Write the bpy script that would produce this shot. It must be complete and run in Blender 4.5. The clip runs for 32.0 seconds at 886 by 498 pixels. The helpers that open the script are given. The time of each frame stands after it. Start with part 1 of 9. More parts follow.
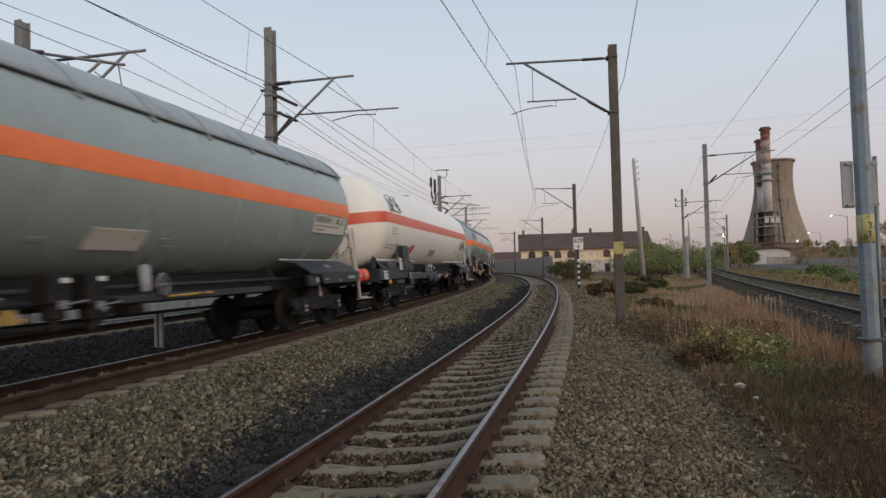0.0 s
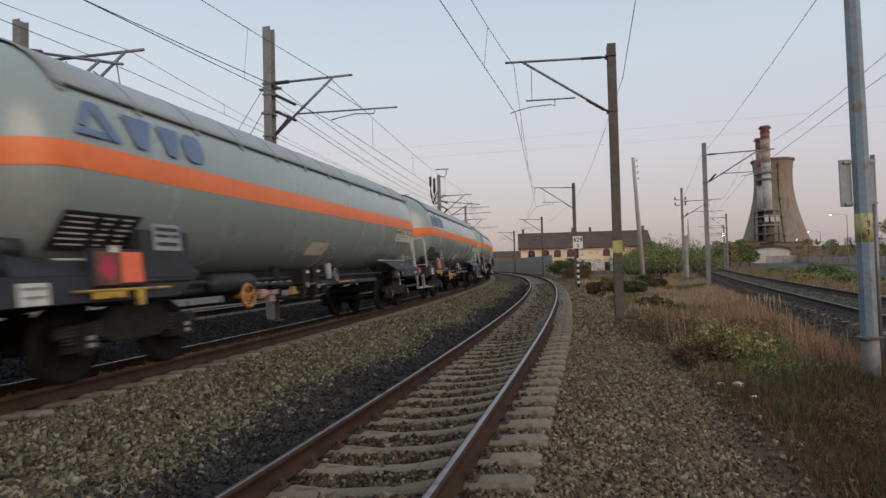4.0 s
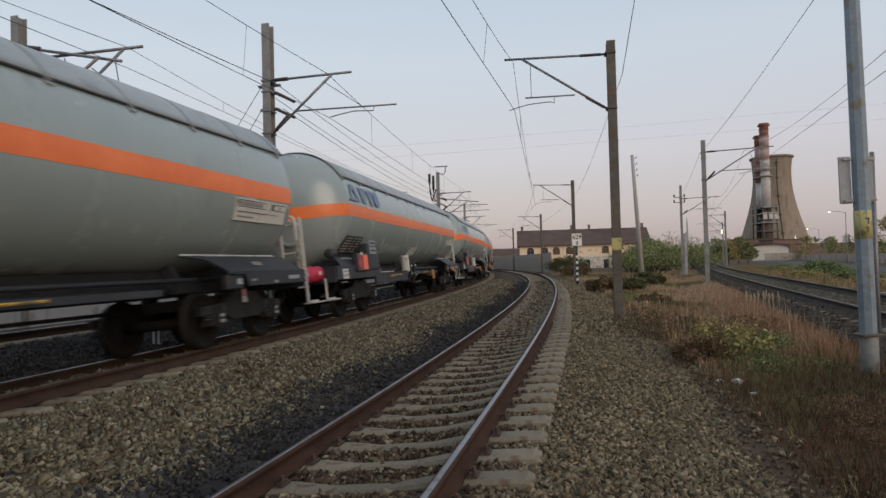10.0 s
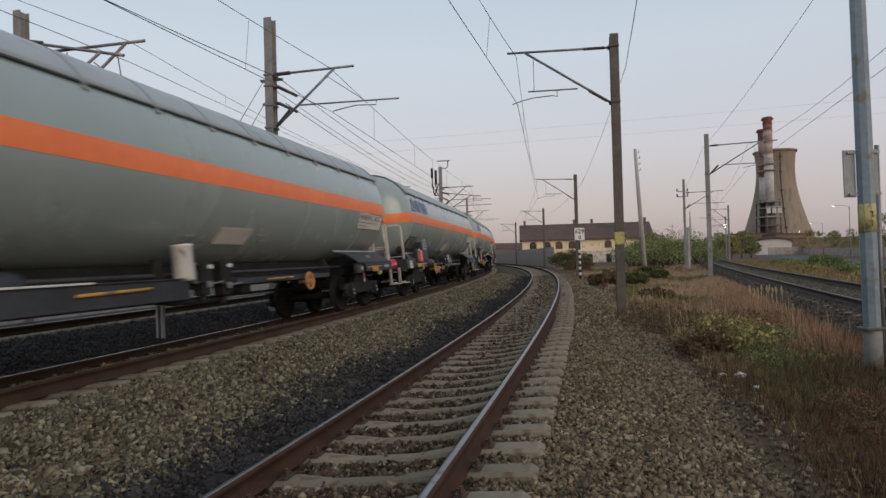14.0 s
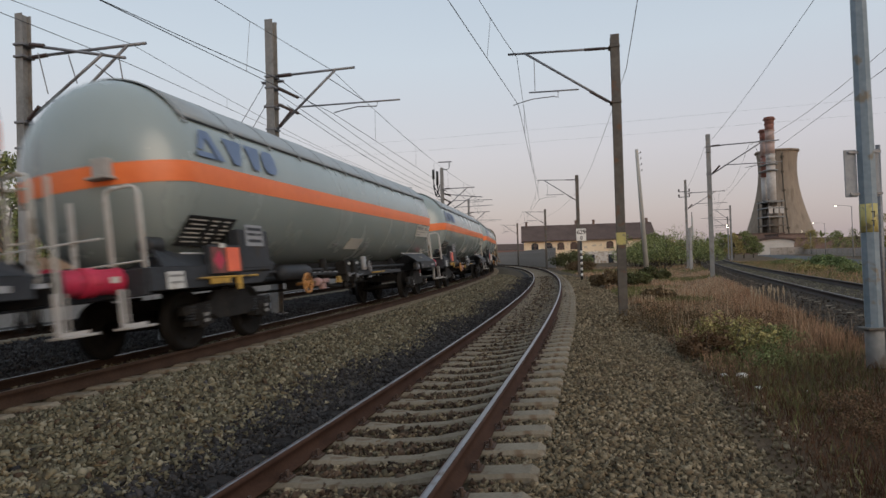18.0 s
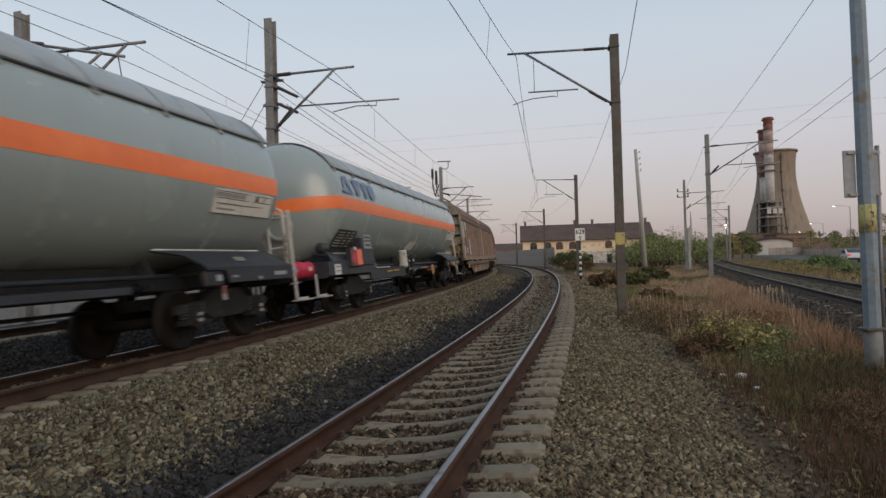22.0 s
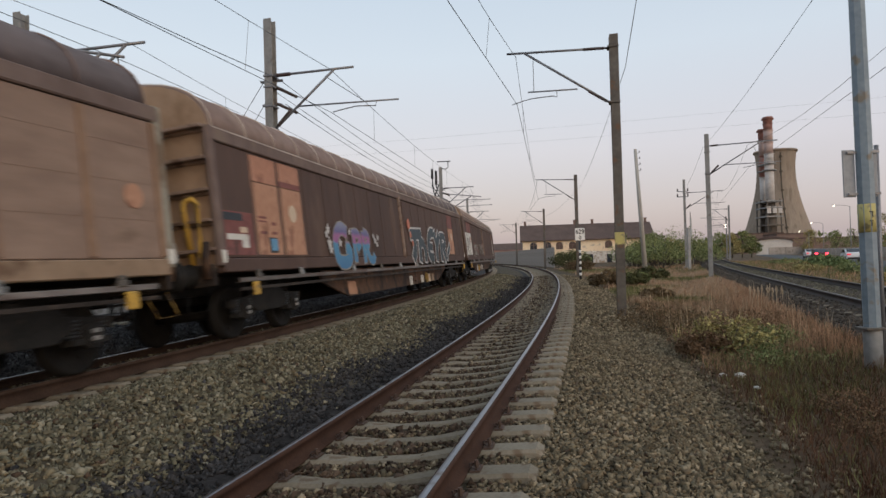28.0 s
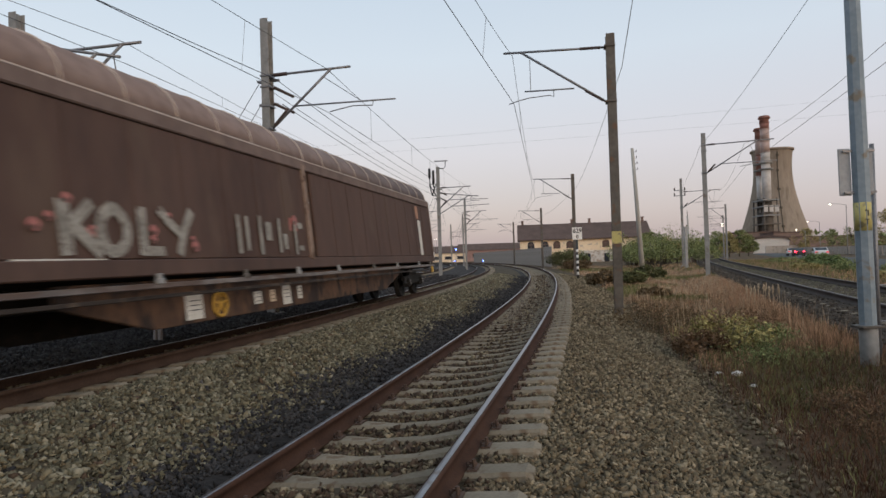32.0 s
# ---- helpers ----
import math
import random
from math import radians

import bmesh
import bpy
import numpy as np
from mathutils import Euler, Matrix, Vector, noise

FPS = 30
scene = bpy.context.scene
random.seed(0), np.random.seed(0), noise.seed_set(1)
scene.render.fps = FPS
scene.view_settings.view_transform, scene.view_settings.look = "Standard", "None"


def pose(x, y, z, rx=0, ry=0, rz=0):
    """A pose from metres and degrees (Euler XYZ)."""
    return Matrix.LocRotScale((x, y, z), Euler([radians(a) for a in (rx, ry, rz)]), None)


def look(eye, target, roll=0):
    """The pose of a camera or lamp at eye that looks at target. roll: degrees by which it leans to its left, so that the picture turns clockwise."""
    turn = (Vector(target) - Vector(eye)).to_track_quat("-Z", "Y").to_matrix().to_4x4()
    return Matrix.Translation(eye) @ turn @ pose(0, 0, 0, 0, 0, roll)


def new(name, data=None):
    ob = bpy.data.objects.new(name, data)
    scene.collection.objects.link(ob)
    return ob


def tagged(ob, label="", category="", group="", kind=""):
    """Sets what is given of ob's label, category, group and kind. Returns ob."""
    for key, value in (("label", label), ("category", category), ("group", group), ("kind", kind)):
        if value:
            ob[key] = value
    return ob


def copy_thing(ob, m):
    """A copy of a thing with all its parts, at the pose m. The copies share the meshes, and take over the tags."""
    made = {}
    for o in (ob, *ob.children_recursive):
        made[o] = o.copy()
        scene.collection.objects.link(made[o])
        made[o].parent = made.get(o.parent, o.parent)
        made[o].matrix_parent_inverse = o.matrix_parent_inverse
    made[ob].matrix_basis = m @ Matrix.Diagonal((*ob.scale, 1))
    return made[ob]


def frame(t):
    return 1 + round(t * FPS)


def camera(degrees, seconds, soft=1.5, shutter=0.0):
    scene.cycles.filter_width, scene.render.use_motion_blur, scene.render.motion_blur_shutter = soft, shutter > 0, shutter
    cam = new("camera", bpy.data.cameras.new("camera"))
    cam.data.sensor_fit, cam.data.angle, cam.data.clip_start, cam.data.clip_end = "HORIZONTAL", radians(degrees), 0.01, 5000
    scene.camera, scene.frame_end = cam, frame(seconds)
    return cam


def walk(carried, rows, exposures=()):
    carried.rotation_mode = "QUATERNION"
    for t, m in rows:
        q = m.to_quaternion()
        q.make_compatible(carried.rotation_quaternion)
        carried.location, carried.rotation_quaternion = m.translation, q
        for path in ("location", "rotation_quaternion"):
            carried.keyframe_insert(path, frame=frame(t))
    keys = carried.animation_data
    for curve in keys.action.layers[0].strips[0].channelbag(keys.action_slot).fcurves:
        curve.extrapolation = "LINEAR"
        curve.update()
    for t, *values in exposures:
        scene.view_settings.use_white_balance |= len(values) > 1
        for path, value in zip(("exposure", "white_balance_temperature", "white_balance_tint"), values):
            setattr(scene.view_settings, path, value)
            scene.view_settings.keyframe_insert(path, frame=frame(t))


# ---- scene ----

# One plan for all: z = 0 at the low rail of the near track, the camera stands at the origin and looks along +y.
EYE_Z = 1.507
cam = camera(70.35, 32.0, soft=1.5, shutter=0.5)


def held(dx, dy, dz, yaw, pitch, roll):
    """The hand-held camera: small shifts, and degrees of turn about the standing pose."""
    turn = Matrix.Rotation(radians(yaw), 4, "Z") @ Matrix.Rotation(radians(90.814 + pitch), 4, "X") @ Matrix.Rotation(radians(-1.7475 - roll), 4, "Z")
    return Matrix.Translation((dx, dy, EYE_Z + dz)) @ turn


SWAY = [
    (0, -0.026, -0.001, 0.01, 0.047, 0.805, -0.383),
    (0.4, -0.015, 0, 0.01, 0.097, 0.791, -0.396),
    (0.8, -0.02, 0.001, 0.006, 0.102, 0.791, -0.471),
    (1.2, -0.017, 0.001, 0.004, 0.105, 0.778, -0.485),
    (1.6, -0.006, 0.002, 0.004, 0.107, 0.749, -0.439),
    (2, 0.001, 0.004, 0.009, 0.058, 0.75, -0.414),
    (2.4, 0.004, 0.004, 0.007, 0.056, 0.738, -0.353),
    (2.8, 0.007, 0.004, 0.007, 0.047, 0.727, -0.331),
    (3.2, 0.006, 0.004, 0.007, 0.04, 0.725, -0.324),
    (3.6, 0.002, 0.004, 0.008, 0.034, 0.73, -0.324),
    (5.6, -0.007, 0.005, 0.011, 0.082, 0.72, -0.265),
    (6, 0.001, 0.002, 0.006, 0.135, 0.743, -0.18),
    (6.4, -0.003, 0.003, 0.008, 0.127, 0.745, -0.185),
    (6.8, -0.007, 0.003, 0.007, 0.157, 0.746, -0.156),
    (7.2, -0.008, 0.003, 0.005, 0.174, 0.749, -0.133),
    (7.6, -0.008, 0.004, 0.003, 0.177, 0.757, -0.113),
    (8, -0.008, 0.004, 0.002, 0.163, 0.756, -0.107),
    (8.4, -0.008, 0.002, -0, 0.1, 0.69, -0.105),
    (8.8, -0.01, 0.003, -0.001, 0.048, 0.654, -0.173),
    (9.2, -0.011, 0.003, -0, 0.013, 0.617, -0.216),
    (9.6, -0.011, 0.002, 0.001, -0.022, 0.561, -0.247),
    (10, -0.011, 0.003, 0.006, -0.057, 0.488, -0.309),
    (10.4, -0.008, 0.001, 0.004, -0.041, 0.446, -0.303),
    (10.8, -0.012, 0.003, 0.004, -0.026, 0.388, -0.295),
    (11.2, -0.012, 0.003, 0.004, -0.018, 0.343, -0.296),
    (11.6, -0.008, 0.001, 0.003, -0.016, 0.294, -0.302),
    (12, -0.007, 0.002, 0.002, -0.011, 0.25, -0.259),
    (12.4, -0.017, 0, 0.001, 0.039, 0.156, -0.282),
    (12.8, -0.014, 0.001, -0.002, 0.083, 0.112, -0.283),
    (13.2, -0.013, 0.003, -0.002, 0.109, 0.077, -0.263),
    (13.6, -0.015, 0.004, 0.001, 0.131, 0.033, -0.227),
    (14, -0.017, 0.005, -0.002, 0.183, -0.005, -0.271),
    (14.4, -0.009, 0.002, 0, 0.2, -0.024, -0.221),
    (16.4, -0.007, 0.002, -0.003, 0.283, -0.008, -0.217),
    (16.8, -0.007, 0.001, -0.002, 0.291, 0.022, -0.175),
    (17.2, -0.007, 0.001, -0.001, 0.298, 0.041, -0.156),
    (17.6, -0.008, 0.003, 0, 0.307, 0.056, -0.153),
    (18, -0.004, 0.005, -0.002, 0.346, 0.101, -0.11),
    (18.4, -0.001, 0.003, 0.003, 0.366, 0.076, -0.061),
    (18.8, -0.002, 0.002, 0.002, 0.367, 0.03, -0.054),
    (19.2, -0.003, 0.002, 0.002, 0.365, 0.01, -0.051),
    (19.6, -0.008, 0.001, 0.002, 0.359, 0.011, -0.052),
    (20, -0.023, -0.001, -0.001, 0.35, 0.025, -0.093),
    (20.4, -0.02, 0.001, -0.001, 0.349, 0.042, -0.145),
    (20.8, -0.015, 0.003, -0, 0.307, 0.047, -0.189),
    (21.2, -0.012, 0.003, -0, 0.281, 0.049, -0.213),
    (21.6, -0.01, 0.001, -0.001, 0.267, 0.052, -0.225),
    (22, -0.013, 0.001, 0, 0.232, 0.048, -0.228),
    (22.4, -0.012, 0.003, 0.002, 0.212, 0.052, -0.207),
    (22.8, -0.014, 0.002, 0.001, 0.166, 0.085, -0.25),
    (23.2, -0.016, 0.001, 0.002, 0.143, 0.099, -0.282),
    (23.6, -0.016, -0, 0.006, 0.14, 0.098, -0.298),
    (24, -0.005, 0.001, 0.004, 0.149, 0.118, -0.25),
    (24.4, -0.002, 0.001, 0.006, 0.139, 0.116, -0.252),
    (24.8, 0, 0.001, 0.005, 0.193, 0.136, -0.249),
    (25.2, -0.001, 0.001, 0.003, 0.239, 0.138, -0.239),
    (25.6, -0.005, 0.002, -0.001, 0.285, 0.121, -0.221),
    (27.6, 0.004, 0.002, 0, 0.298, 0.075, -0.109),
    (28, -0.005, 0.004, 0.001, 0.229, 0.048, -0.153),
    (28.4, -0.001, 0.002, 0.002, 0.181, 0.06, -0.112),
    (28.8, -0.004, 0.001, 0.001, 0.157, 0.046, -0.131),
    (29.2, -0.007, 0.001, -0, 0.151, 0.037, -0.137),
    (29.6, -0.01, 0.001, -0.001, 0.159, 0.032, -0.123),
    (30, -0.006, 0, 0.001, 0.183, 0.021, -0.105),
    (30.4, -0.007, 0.001, 0.002, 0.115, 0.016, -0.102),
    (30.8, -0.003, 0.001, -0.002, 0.084, 0.012, -0.056),
    (31.2, 0, 0.002, -0.003, 0.061, 0.005, -0.03),
    (31.6, 0.002, 0.003, -0.001, 0.032, -0.007, -0.02),
    (32, 0, 0, -0, 0.001, -0, -0),
]
walk(cam, [(row[0], held(*row[1:])) for row in SWAY], [(0, 0.0), (6, 0.0), (14, -0.04), (25, -0.05), (28, 0.14), (29, 0.17), (31, 0.15), (32, 0.14)])

# ---- light: clear dusk, the glow of the set sun behind the camera ----
world = bpy.data.worlds.new("dusk_sky")
scene.world = world
world.use_nodes = True
wn, wl = world.node_tree.nodes, world.node_tree.links
wn.clear()
w_out = wn.new("ShaderNodeOutputWorld")
w_sum = wn.new("ShaderNodeAddShader")
w_glow = wn.new("ShaderNodeBackground")
w_band = wn.new("ShaderNodeBackground")
w_sky = wn.new("ShaderNodeTexSky")
w_sky.sky_type, w_sky.sun_disc = "NISHITA", False
w_sky.sun_elevation, w_sky.sun_rotation = radians(3.0), radians(150.0)
w_glow.inputs["Strength"].default_value = 0.05
w_crd = wn.new("ShaderNodeTexCoord")
w_sep = wn.new("ShaderNodeSeparateXYZ")
w_ramp = wn.new("ShaderNodeValToRGB")
w_ramp.color_ramp.elements[0].position = 0.0
w_ramp.color_ramp.elements[0].color = (0.339, 0.302, 0.340, 1)
w_ramp.color_ramp.elements[1].position = 1.0
w_ramp.color_ramp.elements[1].color = (0.440, 0.520, 0.620, 1)
for spot, tone in ((0.07, (0.460, 0.411, 0.453)), (0.16, (0.552, 0.525, 0.581)), (0.30, (0.546, 0.599, 0.675)), (0.5, (0.445, 0.535, 0.640))):
    stop = w_ramp.color_ramp.elements.new(spot)
    stop.color = (*tone, 1)
w_band.inputs["Strength"].default_value = 1.0
wl.new(w_crd.outputs["Generated"], w_sep.inputs[0])
wl.new(w_sep.outputs["Z"], w_ramp.inputs["Fac"])
wl.new(w_ramp.outputs["Color"], w_band.inputs["Color"])
wl.new(w_sky.outputs["Color"], w_glow.inputs["Color"])
wl.new(w_glow.outputs[0], w_sum.inputs[0])
wl.new(w_band.outputs[0], w_sum.inputs[1])
wl.new(w_sum.outputs[0], w_out.inputs["Surface"])

sun = new("sun", bpy.data.lights.new("sun", "SUN"))
sun.data.energy, sun.data.angle, sun.data.color = 1.05, radians(45), (1.0, 0.82, 0.64)
sun.matrix_world = look((50, -78, 36), (0, 0, 0))

# ---- materials ----
def surface(name, low, high, size=1.0, rough=0.6, metal=0.0, relief=0.2, fine=8.0, specks=None, per=None, grain=None, spread=0.38, gloss=0.5, tones=None):
    """A node material: two tones mixed by a coarse and a fine noise of the given size in metres, with relief.
    specks: (colour, share) of stains. per: 'object' or 'island' adds a lightness of its own to each. grain: stretch (x, y, z). tones: tints that the islands draw from."""
    m = bpy.data.materials.new(name)
    m.use_nodes = True
    n, l = m.node_tree.nodes, m.node_tree.links
    b = n["Principled BSDF"]
    b.inputs["Metallic"].default_value = metal
    b.inputs["Specular IOR Level"].default_value = gloss
    crd = n.new("ShaderNodeTexCoord")
    vec = crd.outputs["Object"]
    if grain:
        mp = n.new("ShaderNodeMapping")
        mp.inputs["Scale"].default_value = grain
        l.new(vec, mp.inputs["Vector"])
        vec = mp.outputs["Vector"]
    big, small = n.new("ShaderNodeTexNoise"), n.new("ShaderNodeTexNoise")
    big.inputs["Scale"].default_value, small.inputs["Scale"].default_value = 1.0 / size, fine / size
    big.inputs["Detail"].default_value, small.inputs["Detail"].default_value = 4, 5
    add = n.new("ShaderNodeMath")
    add.operation = "MULTIPLY_ADD"
    add.inputs[1].default_value = 0.55
    half = n.new("ShaderNodeMath")
    half.operation = "MULTIPLY"
    half.inputs[1].default_value = 0.45
    l.new(vec, big.inputs["Vector"]), l.new(vec, small.inputs["Vector"])
    l.new(small.outputs["Fac"], half.inputs[0])
    l.new(big.outputs["Fac"], add.inputs[0]), l.new(half.outputs[0], add.inputs[2])
    ramp = n.new("ShaderNodeValToRGB")
    ramp.color_ramp.elements[0].position, ramp.color_ramp.elements[1].position = 0.36, 0.64
    ramp.color_ramp.elements[0].color, ramp.color_ramp.elements[1].color = (*low, 1), (*high, 1)
    l.new(add.outputs[0], ramp.inputs["Fac"])
    tone = ramp.outputs["Color"]
    if specks:
        st = n.new("ShaderNodeTexNoise")
        st.inputs["Scale"].default_value, st.inputs["Detail"].default_value = 2.7 / size, 8
        l.new(vec, st.inputs["Vector"])
        cut = n.new("ShaderNodeMapRange")
        cut.inputs["From Min"].default_value, cut.inputs["From Max"].default_value = 0.68 - specks[1] * 0.4, 0.74 - specks[1] * 0.3
        l.new(st.outputs["Fac"], cut.inputs["Value"])
        mx = n.new("ShaderNodeMix")
        mx.data_type = "RGBA"
        mx.inputs[7].default_value = (*specks[0], 1)
        l.new(cut.outputs[0], mx.inputs[0]), l.new(tone, mx.inputs[6])
        tone = mx.outputs[2]
    if tones:
        pick = n.new("ShaderNodeValToRGB")
        pick.color_ramp.interpolation = "CONSTANT"
        pick.color_ramp.elements[0].color = (*tones[0], 1)
        pick.color_ramp.elements.remove(pick.color_ramp.elements[1])
        for k, tint in enumerate(tones[1:]):
            pick.color_ramp.elements.new((k + 1) / len(tones)).color = (*tint, 1)
        l.new(n.new("ShaderNodeNewGeometry").outputs["Random Per Island"], pick.inputs["Fac"])
        by = n.new("ShaderNodeMix")
        by.data_type, by.blend_type = "RGBA", "MULTIPLY"
        by.inputs[0].default_value = 1.0
        l.new(tone, by.inputs[6]), l.new(pick.outputs["Color"], by.inputs[7])
        tone = by.outputs[2]
    if per:
        if per == "object":
            src = n.new("ShaderNodeObjectInfo").outputs["Random"]
        else:
            src = n.new("ShaderNodeNewGeometry").outputs["Random Per Island"]
        rng = n.new("ShaderNodeMapRange")
        rng.inputs["To Min"].default_value, rng.inputs["To Max"].default_value = 1 - spread, 1 + spread
        l.new(src, rng.inputs["Value"])
        hs = n.new("ShaderNodeHueSaturation")
        l.new(rng.outputs[0], hs.inputs["Value"]), l.new(tone, hs.inputs["Color"])
        tone = hs.outputs["Color"]
    l.new(tone, b.inputs["Base Color"])
    rr = n.new("ShaderNodeMapRange")
    rr.inputs["To Min"].default_value, rr.inputs["To Max"].default_value = max(rough - 0.1, 0.05), min(rough + 0.12, 1)
    l.new(small.outputs["Fac"], rr.inputs["Value"]), l.new(rr.outputs[0], b.inputs["Roughness"])
    if relief:
        bp = n.new("ShaderNodeBump")
        bp.inputs["Strength"].default_value, bp.inputs["Distance"].default_value = relief, size / fine * 0.3
        l.new(small.outputs["Fac"], bp.inputs["Height"]), l.new(bp.outputs[0], b.inputs["Normal"])
    return m


def glow(name, colour, strength):
    m = bpy.data.materials.new(name)
    m.use_nodes = True
    b = m.node_tree.nodes["Principled BSDF"]
    b.inputs["Base Color"].default_value = (*colour, 1)
    b.inputs["Emission Color"].default_value = (*colour, 1)
    b.inputs["Emission Strength"].default_value = strength
    return m


M = {}
M["ballast"] = surface("ballast", (0.045, 0.036, 0.024), (0.10, 0.082, 0.056), 0.5, 0.95, relief=0.9, fine=9, gloss=0.1)
M["stone"] = surface("stone", (0.75, 0.74, 0.72), (1.15, 1.13, 1.10), 0.3, 0.95, relief=0.3, fine=10, gloss=0.12, tones=((0.179, 0.144, 0.094), (0.094, 0.075, 0.049), (0.222, 0.179, 0.119), (0.125, 0.099, 0.065), (0.280, 0.230, 0.155), (0.155, 0.119, 0.077), (0.066, 0.053, 0.035), (0.207, 0.169, 0.110), (0.237, 0.188, 0.121), (0.123, 0.102, 0.067), (0.346, 0.279, 0.188), (0.164, 0.133, 0.087), (0.177, 0.132, 0.084)))
M["stone_dark"] = surface("stone_dark", (0.026, 0.024, 0.024), (0.058, 0.054, 0.053), 0.3, 0.85, relief=0.3, fine=10, per="island", spread=0.6, gloss=0.14)
M["ballast_dark"] = surface("ballast_dark", (0.018, 0.016, 0.015), (0.048, 0.042, 0.040), 0.5, 0.95, relief=0.9, fine=9, gloss=0.15)
M["stone_rust"] = surface("stone_rust", (0.050, 0.033, 0.023), (0.105, 0.072, 0.050), 0.3, 0.95, relief=0.4, fine=10, per="island", spread=0.55, gloss=0.1)
M["rail_rust"] = surface("rail_rust", (0.040, 0.021, 0.0145), (0.072, 0.038, 0.026), 0.4, 0.9, relief=0.3, fine=14, gloss=0.15)
M["rail_head"] = surface("rail_head", (0.20, 0.195, 0.20), (0.30, 0.295, 0.305), 0.6, 0.36, 1.0, relief=0.05, specks=((0.16, 0.12, 0.10), 0.2))
M["rail_dull"] = surface("rail_dull", (0.10, 0.066, 0.048), (0.17, 0.12, 0.09), 0.6, 0.6, 0.3, relief=0.05)
M["ochre_orange"] = surface("ochre_orange", (0.36, 0.165, 0.05), (0.50, 0.25, 0.08), 0.4, 0.65, relief=0.1, specks=((0.15, 0.08, 0.04), 0.3))
M["sleeper"] = surface("sleeper", (0.165, 0.138, 0.10), (0.24, 0.205, 0.155), 0.35, 0.95, relief=0.3, fine=12, specks=((0.15, 0.108, 0.072), 0.3), per="object", spread=0.14, gloss=0.15)
M["fastening"] = surface("fastening", (0.06, 0.04, 0.03), (0.13, 0.08, 0.06), 0.1, 0.8, 0.3)
M["soil"] = surface("soil", (0.070, 0.048, 0.031), (0.15, 0.105, 0.068), 1.6, 0.95, relief=0.8, fine=20, specks=((0.095, 0.08, 0.042), 0.3), gloss=0.1)
M["grass_dry"] = surface("grass_dry", (0.255, 0.148, 0.090), (0.48, 0.30, 0.19), 2.5, 0.9, relief=0, per="island", spread=0.6, gloss=0.15)
# red weeds: the tone is lowered to hold the shading among the near plants
M["grass_red"] = surface("grass_red", (0.072, 0.037, 0.022), (0.155, 0.085, 0.052), 1.2, 0.9, relief=0, per="island", spread=0.55, gloss=0.1)
M["grass_green"] = surface("grass_green", (0.095, 0.098, 0.038), (0.215, 0.20, 0.085), 2.0, 0.85, relief=0, per="island", gloss=0.15)
M["leaf_rust"] = surface("leaf_rust", (0.120, 0.074, 0.044), (0.245, 0.155, 0.092), 1.0, 0.9, relief=0, per="island", gloss=0.1)
M["leaf"] = surface("leaf", (0.115, 0.140, 0.056), (0.25, 0.27, 0.115), 1.5, 0.8, relief=0, per="island", spread=0.5, gloss=0.15)
M["leaf_autumn"] = surface("leaf_autumn", (0.19, 0.155, 0.062), (0.36, 0.30, 0.13), 1.5, 0.8, relief=0, per="island", gloss=0.15)
M["bark"] = surface("bark", (0.05, 0.04, 0.03), (0.12, 0.10, 0.075), 0.3, 0.9, relief=0.6)
M["mast_steel"] = surface("mast_steel", (0.080, 0.070, 0.060), (0.140, 0.124, 0.106), 0.8, 0.65, 0.25, relief=0.2, specks=((0.14, 0.08, 0.05), 0.3))
M["mast_grey"] = surface("mast_grey", (0.19, 0.19, 0.185), (0.29, 0.285, 0.275), 0.8, 0.65, 0.15, relief=0.25, specks=((0.16, 0.13, 0.11), 0.25))
M["pole_blue"] = surface("pole_blue", (0.17, 0.215, 0.25), (0.25, 0.30, 0.335), 0.6, 0.5, 0.1, relief=0.15, specks=((0.2, 0.17, 0.13), 0.25))
M["pole_wood"] = surface("pole_wood", (0.30, 0.28, 0.25), (0.46, 0.44, 0.40), 0.5, 0.85, grain=(1, 1, 0.1))
M["galvanised"] = surface("galvanised", (0.16, 0.16, 0.17), (0.26, 0.26, 0.27), 0.3, 0.5, 0.5, relief=0.1)
M["wire"] = surface("wire", (0.05, 0.05, 0.055), (0.10, 0.10, 0.105), 0.5, 0.5, 0.6, relief=0)
M["insulator"] = surface("insulator", (0.035, 0.022, 0.02), (0.07, 0.045, 0.04), 0.1, 0.3, relief=0)
M["yellow"] = surface("yellow", (0.40, 0.235, 0.036), (0.54, 0.33, 0.055), 0.4, 0.65, relief=0.1, specks=((0.18, 0.12, 0.05), 0.35))
M["yellow_pale"] = surface("yellow_pale", (0.42, 0.36, 0.12), (0.52, 0.45, 0.17), 0.3, 0.6, relief=0.1, specks=((0.25, 0.22, 0.12), 0.3))
M["white_paint"] = surface("white_paint", (0.62, 0.61, 0.59), (0.76, 0.755, 0.74), 0.8, 0.5, relief=0.05, specks=((0.45, 0.42, 0.38), 0.15))
M["black_paint"] = surface("black_paint", (0.012, 0.012, 0.013), (0.03, 0.03, 0.03), 0.5, 0.5, relief=0.1)
M["sign_back"] = surface("sign_back", (0.24, 0.25, 0.265), (0.33, 0.34, 0.355), 0.4, 0.6, 0.0, relief=0.05, specks=((0.2, 0.19, 0.18), 0.2))
M["concrete"] = surface("concrete", (0.27, 0.262, 0.255), (0.35, 0.342, 0.332), 1.5, 0.9, relief=0.3, specks=((0.22, 0.21, 0.195), 0.3))
M["tower"] = surface("tower", (0.235, 0.19, 0.148), (0.315, 0.258, 0.205), 18.0, 0.95, relief=0.1, grain=(1, 1, 0.2), specks=((0.205, 0.168, 0.132), 0.35), gloss=0.1)
M["chimney_red"] = surface("chimney_red", (0.22, 0.095, 0.075), (0.30, 0.145, 0.115), 4.0, 0.85)
